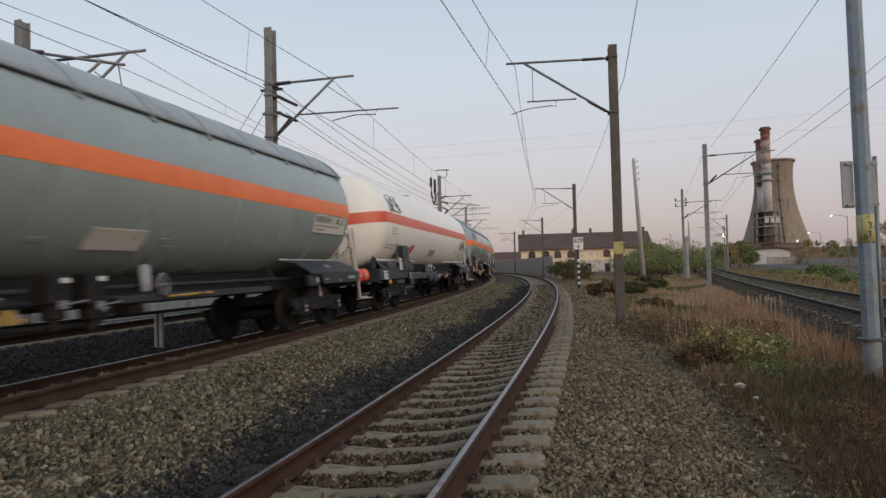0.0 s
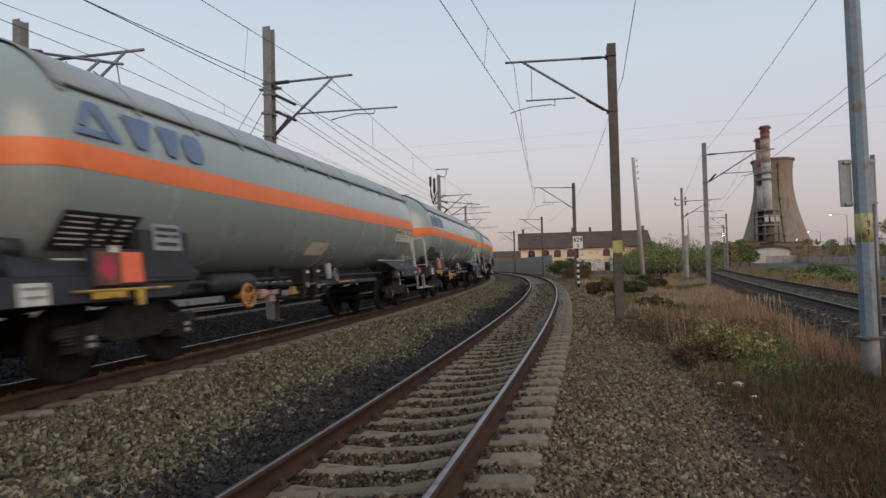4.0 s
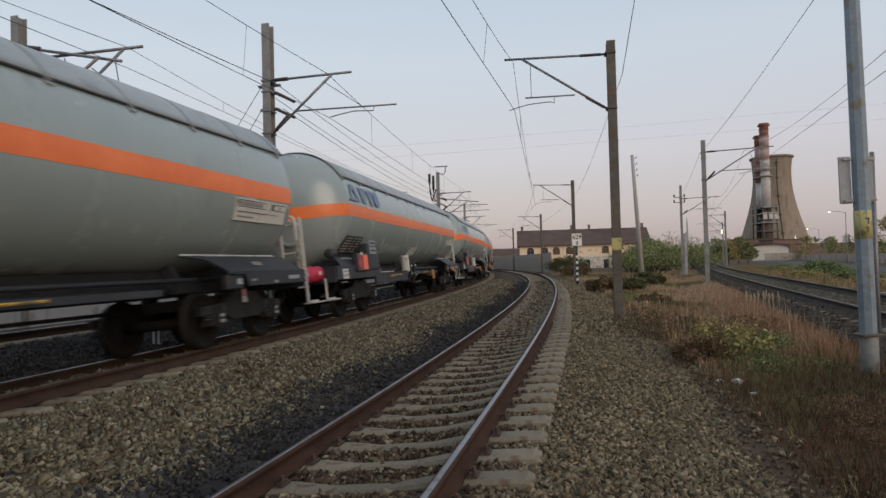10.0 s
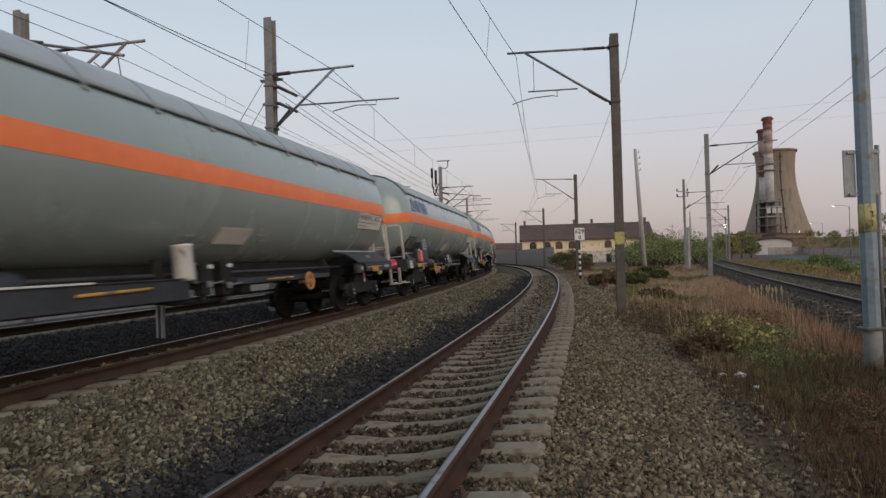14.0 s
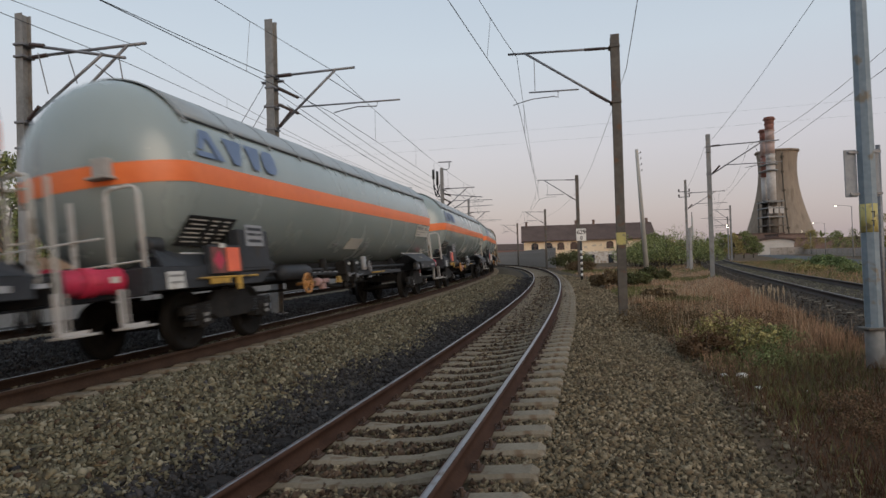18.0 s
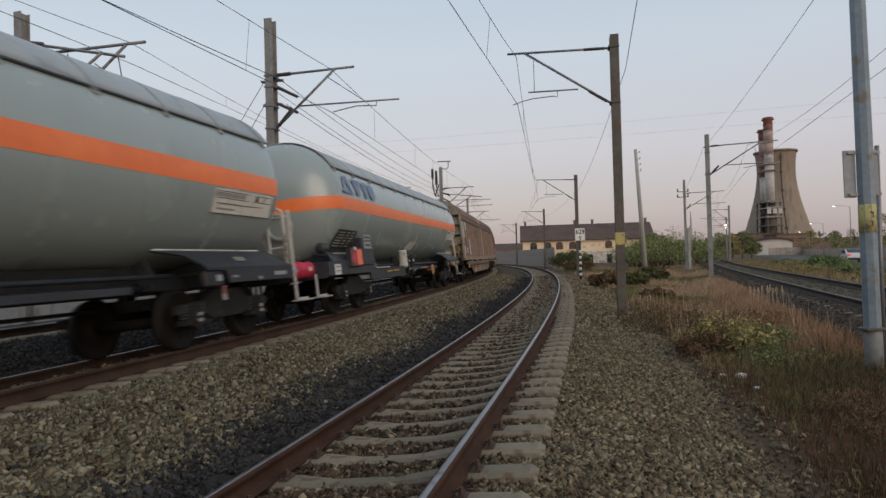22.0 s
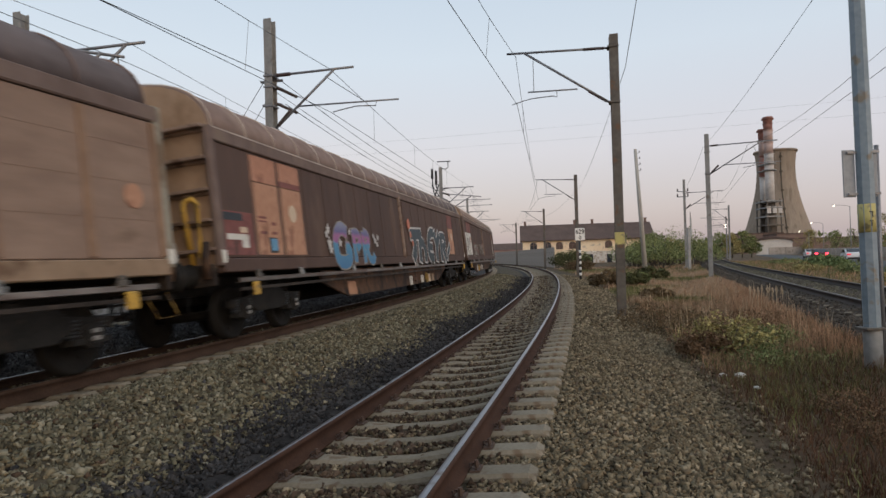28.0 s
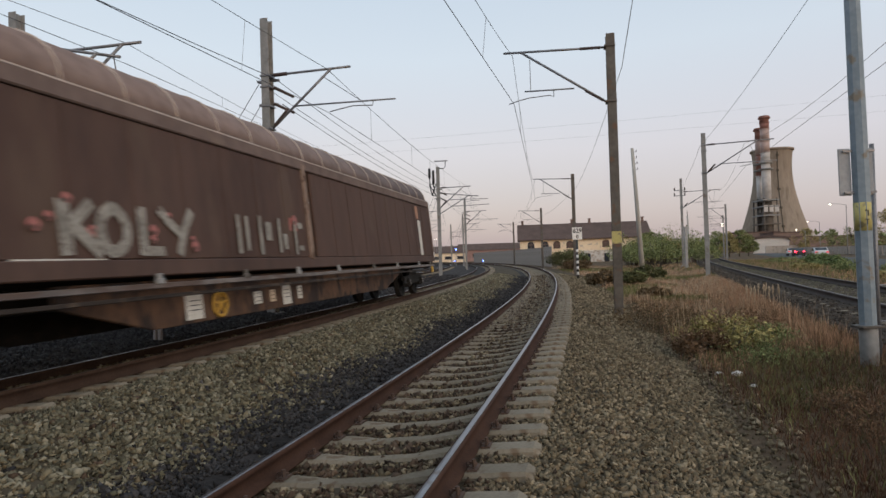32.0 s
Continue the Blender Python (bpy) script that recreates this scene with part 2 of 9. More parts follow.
M["chimney_white"] = surface("chimney_white", (0.42, 0.39, 0.37), (0.58, 0.55, 0.52), 4.0, 0.8)
M["chimney_pink"] = surface("chimney_pink", (0.36, 0.26, 0.23), (0.46, 0.35, 0.31), 4.0, 0.8)
M["brick_brown"] = surface("brick_brown", (0.135, 0.085, 0.070), (0.215, 0.150, 0.125), 3.0, 0.85, relief=0.3)
M["roof_pink"] = surface("roof_pink", (0.26, 0.15, 0.13), (0.36, 0.23, 0.20), 3.0, 0.85)
M["peach"] = surface("peach", (0.42, 0.27, 0.18), (0.50, 0.34, 0.235), 2.0, 0.95, specks=((0.32, 0.21, 0.15), 0.3), gloss=0.1)
M["grass_straw"] = surface("grass_straw", (0.36, 0.27, 0.18), (0.52, 0.41, 0.28), 2.0, 0.85, relief=0, per="island", gloss=0.2)
M["hall_cream"] = surface("hall_cream", (0.62, 0.56, 0.50), (0.74, 0.68, 0.62), 3.0, 0.9, gloss=0.2)
M["lamp_white"] = glow("lamp_white", (1.0, 0.90, 0.74), 5.0)
M["lamp_blue"] = glow("lamp_blue", (0.15, 0.25, 1.0), 8.0)
M["tail_lit"] = glow("tail_lit", (1.0, 0.03, 0.06), 9.0)
M["tail_dim"] = glow("tail_dim", (0.7, 0.02, 0.04), 0.8)
M["car_white"] = surface("car_white", (0.62, 0.62, 0.62), (0.70, 0.70, 0.70), 1.0, 0.25, relief=0)
M["car_dark"] = surface("car_dark", (0.05, 0.012, 0.014), (0.08, 0.02, 0.022), 1.0, 0.25, relief=0)
M["plaster"] = surface("plaster", (0.78, 0.61, 0.42), (0.86, 0.72, 0.53), 2.5, 0.95, relief=0.15, specks=((0.52, 0.43, 0.35), 0.3), gloss=0.2)
M["roof_tile"] = surface("roof_tile", (0.07, 0.045, 0.038), (0.12, 0.08, 0.065), 1.5, 0.85, relief=0.3)
M["pane"] = surface("pane", (0.02, 0.022, 0.028), (0.04, 0.045, 0.055), 1.0, 0.08, relief=0)
M["road"] = surface("road", (0.062, 0.066, 0.068), (0.098, 0.103, 0.105), 3.0, 0.9, relief=0.2, fine=30, gloss=0.2)
M["stone_pale"] = surface("stone_pale", (0.75, 0.75, 0.72), (1.15, 1.14, 1.10), 0.3, 0.95, relief=0.3, fine=10, gloss=0.12, tones=((0.159, 0.144, 0.100), (0.092, 0.081, 0.056), (0.194, 0.175, 0.124), (0.119, 0.105, 0.073), (0.231, 0.209, 0.153), (0.142, 0.121, 0.082), (0.063, 0.056, 0.040), (0.175, 0.161, 0.112), (0.204, 0.175, 0.117), (0.114, 0.105, 0.072), (0.296, 0.265, 0.196), (0.150, 0.132, 0.093), (0.151, 0.118, 0.074)))
M["stone_soot"] = surface("stone_soot", (0.055, 0.043, 0.033), (0.115, 0.092, 0.072), 0.3, 0.95, relief=0.3, fine=10, per="island", spread=0.5, gloss=0.1)
M["leaf_dark"] = surface("leaf_dark", (0.05, 0.055, 0.024), (0.11, 0.11, 0.05), 1.5, 0.8, relief=0, per="island", gloss=0.1)
M["leaf_brown"] = surface("leaf_brown", (0.085, 0.06, 0.034), (0.18, 0.125, 0.07), 1.5, 0.8, relief=0, per="island", gloss=0.1)
M["van_under"] = surface("van_under", (0.022, 0.017, 0.0145), (0.05, 0.040, 0.034), 0.6, 0.85, relief=0.3, specks=((0.085, 0.062, 0.047), 0.3), gloss=0.2)
M["panel_grey"] = surface("panel_grey", (0.31, 0.295, 0.275), (0.40, 0.38, 0.36), 0.9, 0.75, relief=0.05, specks=((0.22, 0.175, 0.14), 0.14))
M["wall_grey"] = surface("wall_grey", (0.29, 0.255, 0.225), (0.39, 0.35, 0.315), 2.0, 0.95, relief=0.3, specks=((0.22, 0.19, 0.155), 0.35), gloss=0.05)
M["whitewash"] = surface("whitewash", (0.50, 0.46, 0.42), (0.72, 0.68, 0.63), 0.9, 0.95, relief=0.2, specks=((0.36, 0.28, 0.21), 0.45), gloss=0.2)
M["ochre_dull"] = surface("ochre_dull", (0.24, 0.15, 0.04), (0.36, 0.235, 0.065), 0.4, 0.75, relief=0.1, specks=((0.10, 0.07, 0.04), 0.4))
M["soot"] = surface("soot", (0.040, 0.031, 0.024), (0.085, 0.068, 0.053), 0.7, 0.95, relief=0.9, fine=12, gloss=0.1)
M["sill_tan"] = surface("sill_tan", (0.22, 0.15, 0.098), (0.31, 0.22, 0.15), 1.2, 0.85, relief=0.15, specks=((0.15, 0.095, 0.062), 0.35), gloss=0.3)
M["seam"] = surface("seam", (0.36, 0.30, 0.26), (0.52, 0.45, 0.40), 0.8, 0.8, relief=0.1, gloss=0.3)
M["panel_salmon"] = surface("panel_salmon", (0.34, 0.155, 0.095), (0.46, 0.23, 0.145), 1.2, 0.75, relief=0.1, specks=((0.26, 0.11, 0.07), 0.3))
M["rail_side"] = surface("rail_side", (0.11, 0.10, 0.095), (0.19, 0.175, 0.17), 0.6, 0.5, 0.5, relief=0.05)
M["sill_rust"] = surface("sill_rust", (0.030, 0.018, 0.014), (0.135, 0.074, 0.043), 0.9, 0.8, relief=0.15, specks=((0.025, 0.017, 0.014), 0.45), grain=(1, 1, 0.5), gloss=0.3)
M["brown_dark"] = surface("brown_dark", (0.064, 0.037, 0.029), (0.100, 0.060, 0.047), 2.2, 0.8, relief=0.15, specks=((0.10, 0.064, 0.048), 0.2), grain=(1, 1, 0.35), gloss=0.3)
M["graffiti_worn"] = surface("graffiti_worn", (0.165, 0.15, 0.128), (0.345, 0.325, 0.285), 0.35, 0.8, relief=0.0, specks=((0.11, 0.085, 0.07), 0.25))
M["spray_dot"] = surface("spray_dot", (0.46, 0.15, 0.09), (0.58, 0.22, 0.14), 0.4, 0.7, relief=0)
M["grass_olive"] = surface("grass_olive", (0.06, 0.058, 0.027), (0.135, 0.122, 0.058), 2.0, 0.85, relief=0, per="island", gloss=0.1)
M["rail_mid"] = surface("rail_mid", (0.034, 0.0205, 0.0148), (0.062, 0.038, 0.027), 0.4, 0.9, relief=0.3, fine=14, gloss=0.13)
M["rail_brown"] = surface("rail_brown", (0.027, 0.0175, 0.0128), (0.050, 0.033, 0.024), 0.4, 0.9, relief=0.3, fine=14, gloss=0.12)
M["end_grey"] = surface("end_grey", (0.23, 0.21, 0.168), (0.33, 0.302, 0.245), 1.6, 0.9, relief=0.15, specks=((0.16, 0.115, 0.08), 0.3), gloss=0.2)
M["emblem_pale"] = surface("emblem_pale", (0.50, 0.385, 0.275), (0.58, 0.46, 0.34), 0.4, 0.8, relief=0)
M["eave_brown"] = surface("eave_brown", (0.135, 0.098, 0.086), (0.195, 0.145, 0.128), 1.8, 0.9, relief=0.15, specks=((0.20, 0.15, 0.122), 0.2), gloss=0.15)
# wagons
M["tank_grey"] = surface("tank_grey", (0.258, 0.305, 0.298), (0.294, 0.341, 0.333), 2.6, 0.24, 0.0, relief=0.0, fine=3, specks=((0.24, 0.262, 0.255), 0.1), grain=(1, 1, 0.4), gloss=1.0)
M["shield_grey"] = surface("shield_grey", (0.275, 0.305, 0.318), (0.345, 0.375, 0.388), 1.2, 0.42, 0.0, relief=0.05, fine=14, specks=((0.22, 0.24, 0.25), 0.2))
M["strap_grey"] = surface("strap_grey", (0.205, 0.228, 0.238), (0.265, 0.288, 0.298), 0.5, 0.55, 0.0, relief=0.1)
M["tank_white"] = surface("tank_white", (0.85, 0.82, 0.755), (0.90, 0.87, 0.81), 1.6, 0.35, relief=0.02, fine=14)
M["band"] = surface("band", (0.78, 0.17, 0.045), (0.88, 0.22, 0.065), 1.5, 0.38, relief=0.03)
M["mark_red"] = surface("mark_red", (0.55, 0.03, 0.035), (0.64, 0.05, 0.05), 0.3, 0.5, relief=0)
M["valve_teal"] = surface("valve_teal", (0.020, 0.038, 0.050), (0.045, 0.080, 0.098), 0.3, 0.6, relief=0.1, specks=((0.03, 0.03, 0.03), 0.3))
M["label_pink"] = surface("label_pink", (0.27, 0.165, 0.15), (0.40, 0.255, 0.23), 0.3, 0.7, relief=0)
M["post_dust"] = surface("post_dust", (0.19, 0.135, 0.108), (0.27, 0.195, 0.155), 0.9, 0.9, relief=0.1, specks=((0.11, 0.07, 0.05), 0.3), gloss=0.2)
# yellow-green leaves with the light on the crown added to their colour
M["leaf_lime_lit"] = surface("leaf_lime_lit", (0.21, 0.178, 0.068), (0.39, 0.335, 0.14), 1.5, 0.8, relief=0, per="island", spread=0.55, gloss=0.15)
M["leaf_fresh"] = surface("leaf_fresh", (0.100, 0.135, 0.056), (0.20, 0.25, 0.105), 1.5, 0.8, relief=0, per="island", spread=0.5, gloss=0.15)
M["band_red"] = surface("band_red", (0.62, 0.10, 0.05), (0.72, 0.14, 0.07), 1.5, 0.38, relief=0.03)
M["frame_dark"] = surface("frame_dark", (0.022, 0.0245, 0.029), (0.042, 0.0455, 0.052), 0.7, 0.5, 0.0, relief=0.15, specks=((0.042, 0.035, 0.029), 0.2), gloss=0.25)
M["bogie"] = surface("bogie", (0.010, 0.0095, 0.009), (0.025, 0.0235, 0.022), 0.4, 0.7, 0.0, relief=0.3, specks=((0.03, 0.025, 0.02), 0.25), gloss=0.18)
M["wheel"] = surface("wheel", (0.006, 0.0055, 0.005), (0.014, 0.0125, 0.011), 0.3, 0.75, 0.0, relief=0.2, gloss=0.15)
M["tread"] = surface("tread", (0.35, 0.34, 0.34), (0.5, 0.49, 0.48), 0.3, 0.3, 1.0, relief=0.05)
M["red"] = surface("red", (0.42, 0.018, 0.055), (0.54, 0.032, 0.080), 0.3, 0.5, relief=0.1, specks=((0.3, 0.02, 0.03), 0.2))
M["rail_white"] = surface("rail_white", (0.50, 0.50, 0.48), (0.62, 0.62, 0.60), 0.4, 0.55, relief=0.1, specks=((0.3, 0.26, 0.2), 0.25))
M["blue_mark"] = surface("blue_mark", (0.10, 0.15, 0.26), (0.14, 0.20, 0.33), 0.6, 0.45, relief=0)
M["navy_mark"] = surface("navy_mark", (0.025, 0.05, 0.14), (0.04, 0.075, 0.19), 0.6, 0.45, relief=0)
M["plate_white"] = surface("plate_white", (0.52, 0.50, 0.45), (0.64, 0.62, 0.56), 0.5, 0.5, relief=0.05, specks=((0.4, 0.36, 0.3), 0.2))
M["placard_orange"] = surface("placard_orange", (0.80, 0.13, 0.06), (0.90, 0.18, 0.08), 0.3, 0.45, relief=0)
M["brown"] = surface("brown", (0.060, 0.035, 0.027), (0.098, 0.059, 0.046), 2.2, 0.75, relief=0.15, specks=((0.11, 0.068, 0.05), 0.2), grain=(1, 1, 0.35), gloss=0.35)
M["brown_faded"] = surface("brown_faded", (0.185, 0.122, 0.092), (0.285, 0.200, 0.153), 2.0, 0.85, relief=0.15, specks=((0.15, 0.098, 0.067), 0.35), grain=(0.35, 1, 1), gloss=0.3)
M["roof_brown"] = surface("roof_brown", (0.175, 0.130, 0.117), (0.25, 0.19, 0.172), 1.8, 0.9, relief=0.15, specks=((0.27, 0.21, 0.18), 0.2), gloss=0.2)
M["ochre_dirt"] = surface("ochre_dirt", (0.27, 0.185, 0.125), (0.36, 0.255, 0.178), 1.6, 0.9, relief=0.15, specks=((0.23, 0.152, 0.098), 0.25), gloss=0.2)
M["panel_orange"] = surface("panel_orange", (0.36, 0.185, 0.115), (0.47, 0.265, 0.17), 1.2, 0.75, relief=0.1, specks=((0.27, 0.13, 0.085), 0.3), gloss=0.3)
M["guide_steel"] = surface("guide_steel", (0.095, 0.078, 0.069), (0.215, 0.185, 0.166), 0.9, 0.55, 0.2, relief=0.1, specks=((0.10, 0.065, 0.05), 0.4), grain=(0.3, 1, 1))
M["spray_pink"] = surface("spray_pink", (0.30, 0.10, 0.09), (0.44, 0.18, 0.16), 0.3, 0.8, relief=0, specks=((0.09, 0.05, 0.04), 0.5))
M["rib_rust"] = surface("rib_rust", (0.20, 0.122, 0.08), (0.28, 0.18, 0.12), 1.0, 0.85, relief=0.2, gloss=0.3)
M["rail_dark"] = surface("rail_dark", (0.022, 0.015, 0.012), (0.05, 0.033, 0.026), 0.4, 0.8, relief=0.3)
M["panel_red"] = surface("panel_red", (0.15, 0.05, 0.044), (0.23, 0.088, 0.075), 1.0, 0.8, relief=0.1, specks=((0.10, 0.045, 0.04), 0.3))
M["graffiti_blue"] = surface("graffiti_blue", (0.08, 0.22, 0.36), (0.13, 0.31, 0.46), 0.6, 0.5, relief=0)
M["graffiti_pink"] = surface("graffiti_pink", (0.55, 0.16, 0.42), (0.66, 0.26, 0.50), 0.6, 0.5, relief=0)
M["graffiti_white"] = surface("graffiti_white", (0.42, 0.40, 0.38), (0.58, 0.56, 0.54), 0.6, 0.6, relief=0)
M["graffiti_black"] = surface("graffiti_black", (0.022, 0.036, 0.046), (0.04, 0.06, 0.072), 0.6, 0.6, relief=0)

m_fade = surface("graffiti_fade", (0.08, 0.28, 0.50), (0.14, 0.40, 0.62), 0.6, 0.5, relief=0)
M["graffiti_fade"] = m_fade
fn, fl = m_fade.node_tree.nodes, m_fade.node_tree.links
f_crd, f_sep, f_ramp, f_map, f_dim = fn.new("ShaderNodeTexCoord"), fn.new("ShaderNodeSeparateXYZ"), fn.new("ShaderNodeValToRGB"), fn.new("ShaderNodeMapRange"), fn.new("ShaderNodeTexNoise")
f_dim.inputs["Scale"].default_value = 5.0
f_wob = fn.new("ShaderNodeMath")
f_wob.operation, f_wob.inputs[1].default_value = "MULTIPLY_ADD", 0.16
f_map.inputs["From Min"].default_value, f_map.inputs["From Max"].default_value = 1.08, 2.08
f_ramp.color_ramp.elements[0].position, f_ramp.color_ramp.elements[1].position = 0.0, 0.98
f_ramp.color_ramp.elements[0].color, f_ramp.color_ramp.elements[1].color = (0.035, 0.155, 0.31, 1), (0.20, 0.22, 0.31, 1)
for spot, tint in ((0.50, (0.06, 0.225, 0.37)), (0.56, (0.27, 0.09, 0.24)), (0.70, (0.30, 0.10, 0.24)), (0.78, (0.10, 0.095, 0.23))):
    f_ramp.color_ramp.elements.new(spot).color = (*tint, 1)
fl.new(f_crd.outputs["Object"], f_sep.inputs[0]), fl.new(f_crd.outputs["Object"], f_dim.inputs["Vector"])
fl.new(f_dim.outputs["Fac"], f_wob.inputs[0]), fl.new(f_sep.outputs["Z"], f_wob.inputs[2])
fl.new(f_wob.outputs[0], f_map.inputs["Value"]), fl.new(f_map.outputs[0], f_ramp.inputs["Fac"])
fl.new(f_ramp.outputs["Color"], fn["Principled BSDF"].inputs["Base Color"])


# ---- mesh helpers ----
def box(bm, c, s, turn=None):
    """A box at centre c of size s, turned by a matrix about its centre."""
    vs = []
    for dx in (-0.5, 0.5):
        for dy in (-0.5, 0.5):
            for dz in (-0.5, 0.5):
                v = Vector((dx * s[0], dy * s[1], dz * s[2]))
                vs.append(bm.verts.new((turn @ v if turn else v) + Vector(c)))
    for q in ((0, 1, 3, 2), (4, 6, 7, 5), (0, 4, 5, 1), (2, 3, 7, 6), (0, 2, 6, 4), (1, 5, 7, 3)):
        bm.faces.new([vs[i] for i in q])
    return bm


def cyl(bm, a, b, r, r2=None, n=10, caps=True):
    """A rod from a to b with end radii r and r2."""
    a, b = Vector(a), Vector(b)
    r2 = r if r2 is None else r2
    q = (b - a).to_track_quat("Z", "Y")
    rings = []
    for p, rad in ((a, r), (b, r2)):
        rings.append([bm.verts.new(p + q @ Vector((rad * math.cos(2 * math.pi * i / n), rad * math.sin(2 * math.pi * i / n), 0))) for i in range(n)])
    for i in range(n):
        f = bm.faces.new((rings[0][i], rings[0][(i + 1) % n], rings[1][(i + 1) % n], rings[1][i]))
        f.smooth = n > 7
    if caps:
        bm.faces.new(rings[0][::-1]), bm.faces.new(rings[1])
    return bm


def tube(bm, pts, r, n=6):
    """A bent rod through points."""
    pts = [Vector(p) for p in pts]
    rings = []
    for i, p in enumerate(pts):
        d = (pts[min(i + 1, len(pts) - 1)] - pts[max(i - 1, 0)]).normalized()
        q = d.to_track_quat("Z", "Y")
        rings.append([bm.verts.new(p + q @ Vector((r * math.cos(2 * math.pi * k / n), r * math.sin(2 * math.pi * k / n), 0))) for k in range(n)])
    for a, b in zip(rings, rings[1:]):
        # match the nearest start vertex so that the tube does not twist
        o = min(range(n), key=lambda k: (b[k].co - a[0].co).length_squared)
        for k in range(n):
            f = bm.faces.new((a[k], a[(k + 1) % n], b[(o + k + 1) % n], b[(o + k) % n]))
            f.smooth = True
    bm.faces.new(rings[0][::-1]), bm.faces.new(rings[-1])
    return bm


def turned(bm, profile, n=32, at=(0, 0, 0), axis="Z", smooth=True):
    """A turned body: profile of (radius, height) about an axis."""
    rings = []
    for r, h in profile:
        ring = []
        for i in range(n):
            a = 2 * math.pi * i / n
            u, v = r * math.cos(a), r * math.sin(a)
            p = {"Z": (u, v, h), "X": (h, u, v), "Y": (v, h, u)}[axis]
            ring.append(bm.verts.new(Vector(p) + Vector(at)))
        rings.append(ring)
    for a, b in zip(rings, rings[1:]):
        for i in range(n):
            f = bm.faces.new((a[i], a[(i + 1) % n], b[(i + 1) % n], b[i]))
            f.smooth = smooth
    if profile[0][0] > 1e-4:
        bm.faces.new(rings[0][::-1])
    if profile[-1][0] > 1e-4:
        bm.faces.new(rings[-1])
    return bm


def prism(bm, outline, a, b, axis="Y"):
    """An outline of two coordinates drawn out from a to b along an axis."""
    place = {"Y": lambda u, v, w: (u, w, v), "X": lambda u, v, w: (w, u, v), "Z": lambda u, v, w: (u, v, w)}[axis]
    front = [bm.verts.new(place(u, v, a)) for u, v in outline]
    back = [bm.verts.new(place(u, v, b)) for u, v in outline]
    n = len(outline)
    bm.faces.new(front), bm.faces.new(back[::-1])
    for i in range(n):
        bm.faces.new((front[i], back[i], back[(i + 1) % n], front[(i + 1) % n]))
    return bm


def soften(bm, width, segments=1):
    bmesh.ops.recalc_face_normals(bm, faces=bm.faces)
    edges = [e for e in bm.edges if len(e.link_faces) == 2 and e.calc_face_angle(0) > 0.6]
    if edges:
        bmesh.ops.bevel(bm, geom=edges, offset=width, segments=segments, affect="EDGES", clamp_overlap=True)
    return bm


def mesh_of(name, bm, *mats):
    bmesh.ops.recalc_face_normals(bm, faces=bm.faces)
    me = bpy.data.meshes.new(name)
    bm.to_mesh(me)
    bm.free()
    for m in mats:
        me.materials.append(M[m] if isinstance(m, str) else m)
    return me


def part(name, bm, material, parent=None, label=""):
    """ONE mesh object from a bmesh, under a thing or a part. material: a name, a list of names, or a ready mesh is given as bm."""
    mats = material if isinstance(material, (list, tuple)) else [material]
    me = bm if isinstance(bm, bpy.types.Mesh) else mesh_of(name, bm, *mats)
    ob = new(name, me)
    if parent:
        ob.parent = parent
    return tagged(ob, label)


def thing(name, label, category, group="", kind="", at=None):
    ob = new(name)
    if at is not None:
        ob.matrix_basis = at
    return tagged(ob, label, category, group, kind)


def mesh_from(name, verts, faces, mat, smooth=False):
    """A large mesh from numpy arrays: verts (n, 3) and faces (m, k)."""
    me = bpy.data.meshes.new(name)
    k = faces.shape[1]
    me.vertices.add(len(verts)), me.loops.add(faces.size), me.polygons.add(len(faces))
    me.vertices.foreach_set("co", np.ascontiguousarray(verts, dtype=np.float32).ravel())
    me.loops.foreach_set("vertex_index", np.ascontiguousarray(faces, dtype=np.int32).ravel())
    me.polygons.foreach_set("loop_start", np.arange(0, faces.size, k, dtype=np.int32))
    if smooth:
        me.polygons.foreach_set("use_smooth", np.ones(len(faces), dtype=bool))
    me.update(calc_edges=True)
    me.materials.append(M[mat])
    return me

# ---- the line of the tracks: one circle, 400 m in radius, that bends to the left ----
BEND, TURN0, SHIFT0 = 0.0025, -0.2501, -1.860
GAUGE, CANT = 1.507, 0.150
TRACK_2, TRACK_3, LIFT_2 = -5.16, -10.25, 0.206
TILT = math.asin(CANT / GAUGE)
DROP = 0.125  # the rails and wheels of the train's track below the wagons' reference


def along(s, off=0.0):
    """The place at s metres along the near track's centre line and off metres to its right."""
    a = TURN0 + BEND * s
    x = SHIFT0 + (math.cos(a) - math.cos(TURN0)) / BEND
    y = (math.sin(a) - math.sin(TURN0)) / BEND
    return x + math.cos(a) * off, y + math.sin(a) * off


def heading(s):
    return TURN0 + BEND * s


def on_track(s, off, lift):
    """A frame on a track: x along it, y to its left, z up and square to the tilted rails; the origin midway between the rail tops."""
    x, y = along(s, off)
    return pose(x, y, lift + CANT / 2, -math.degrees(TILT), 0, math.degrees(heading(s)) + 90)


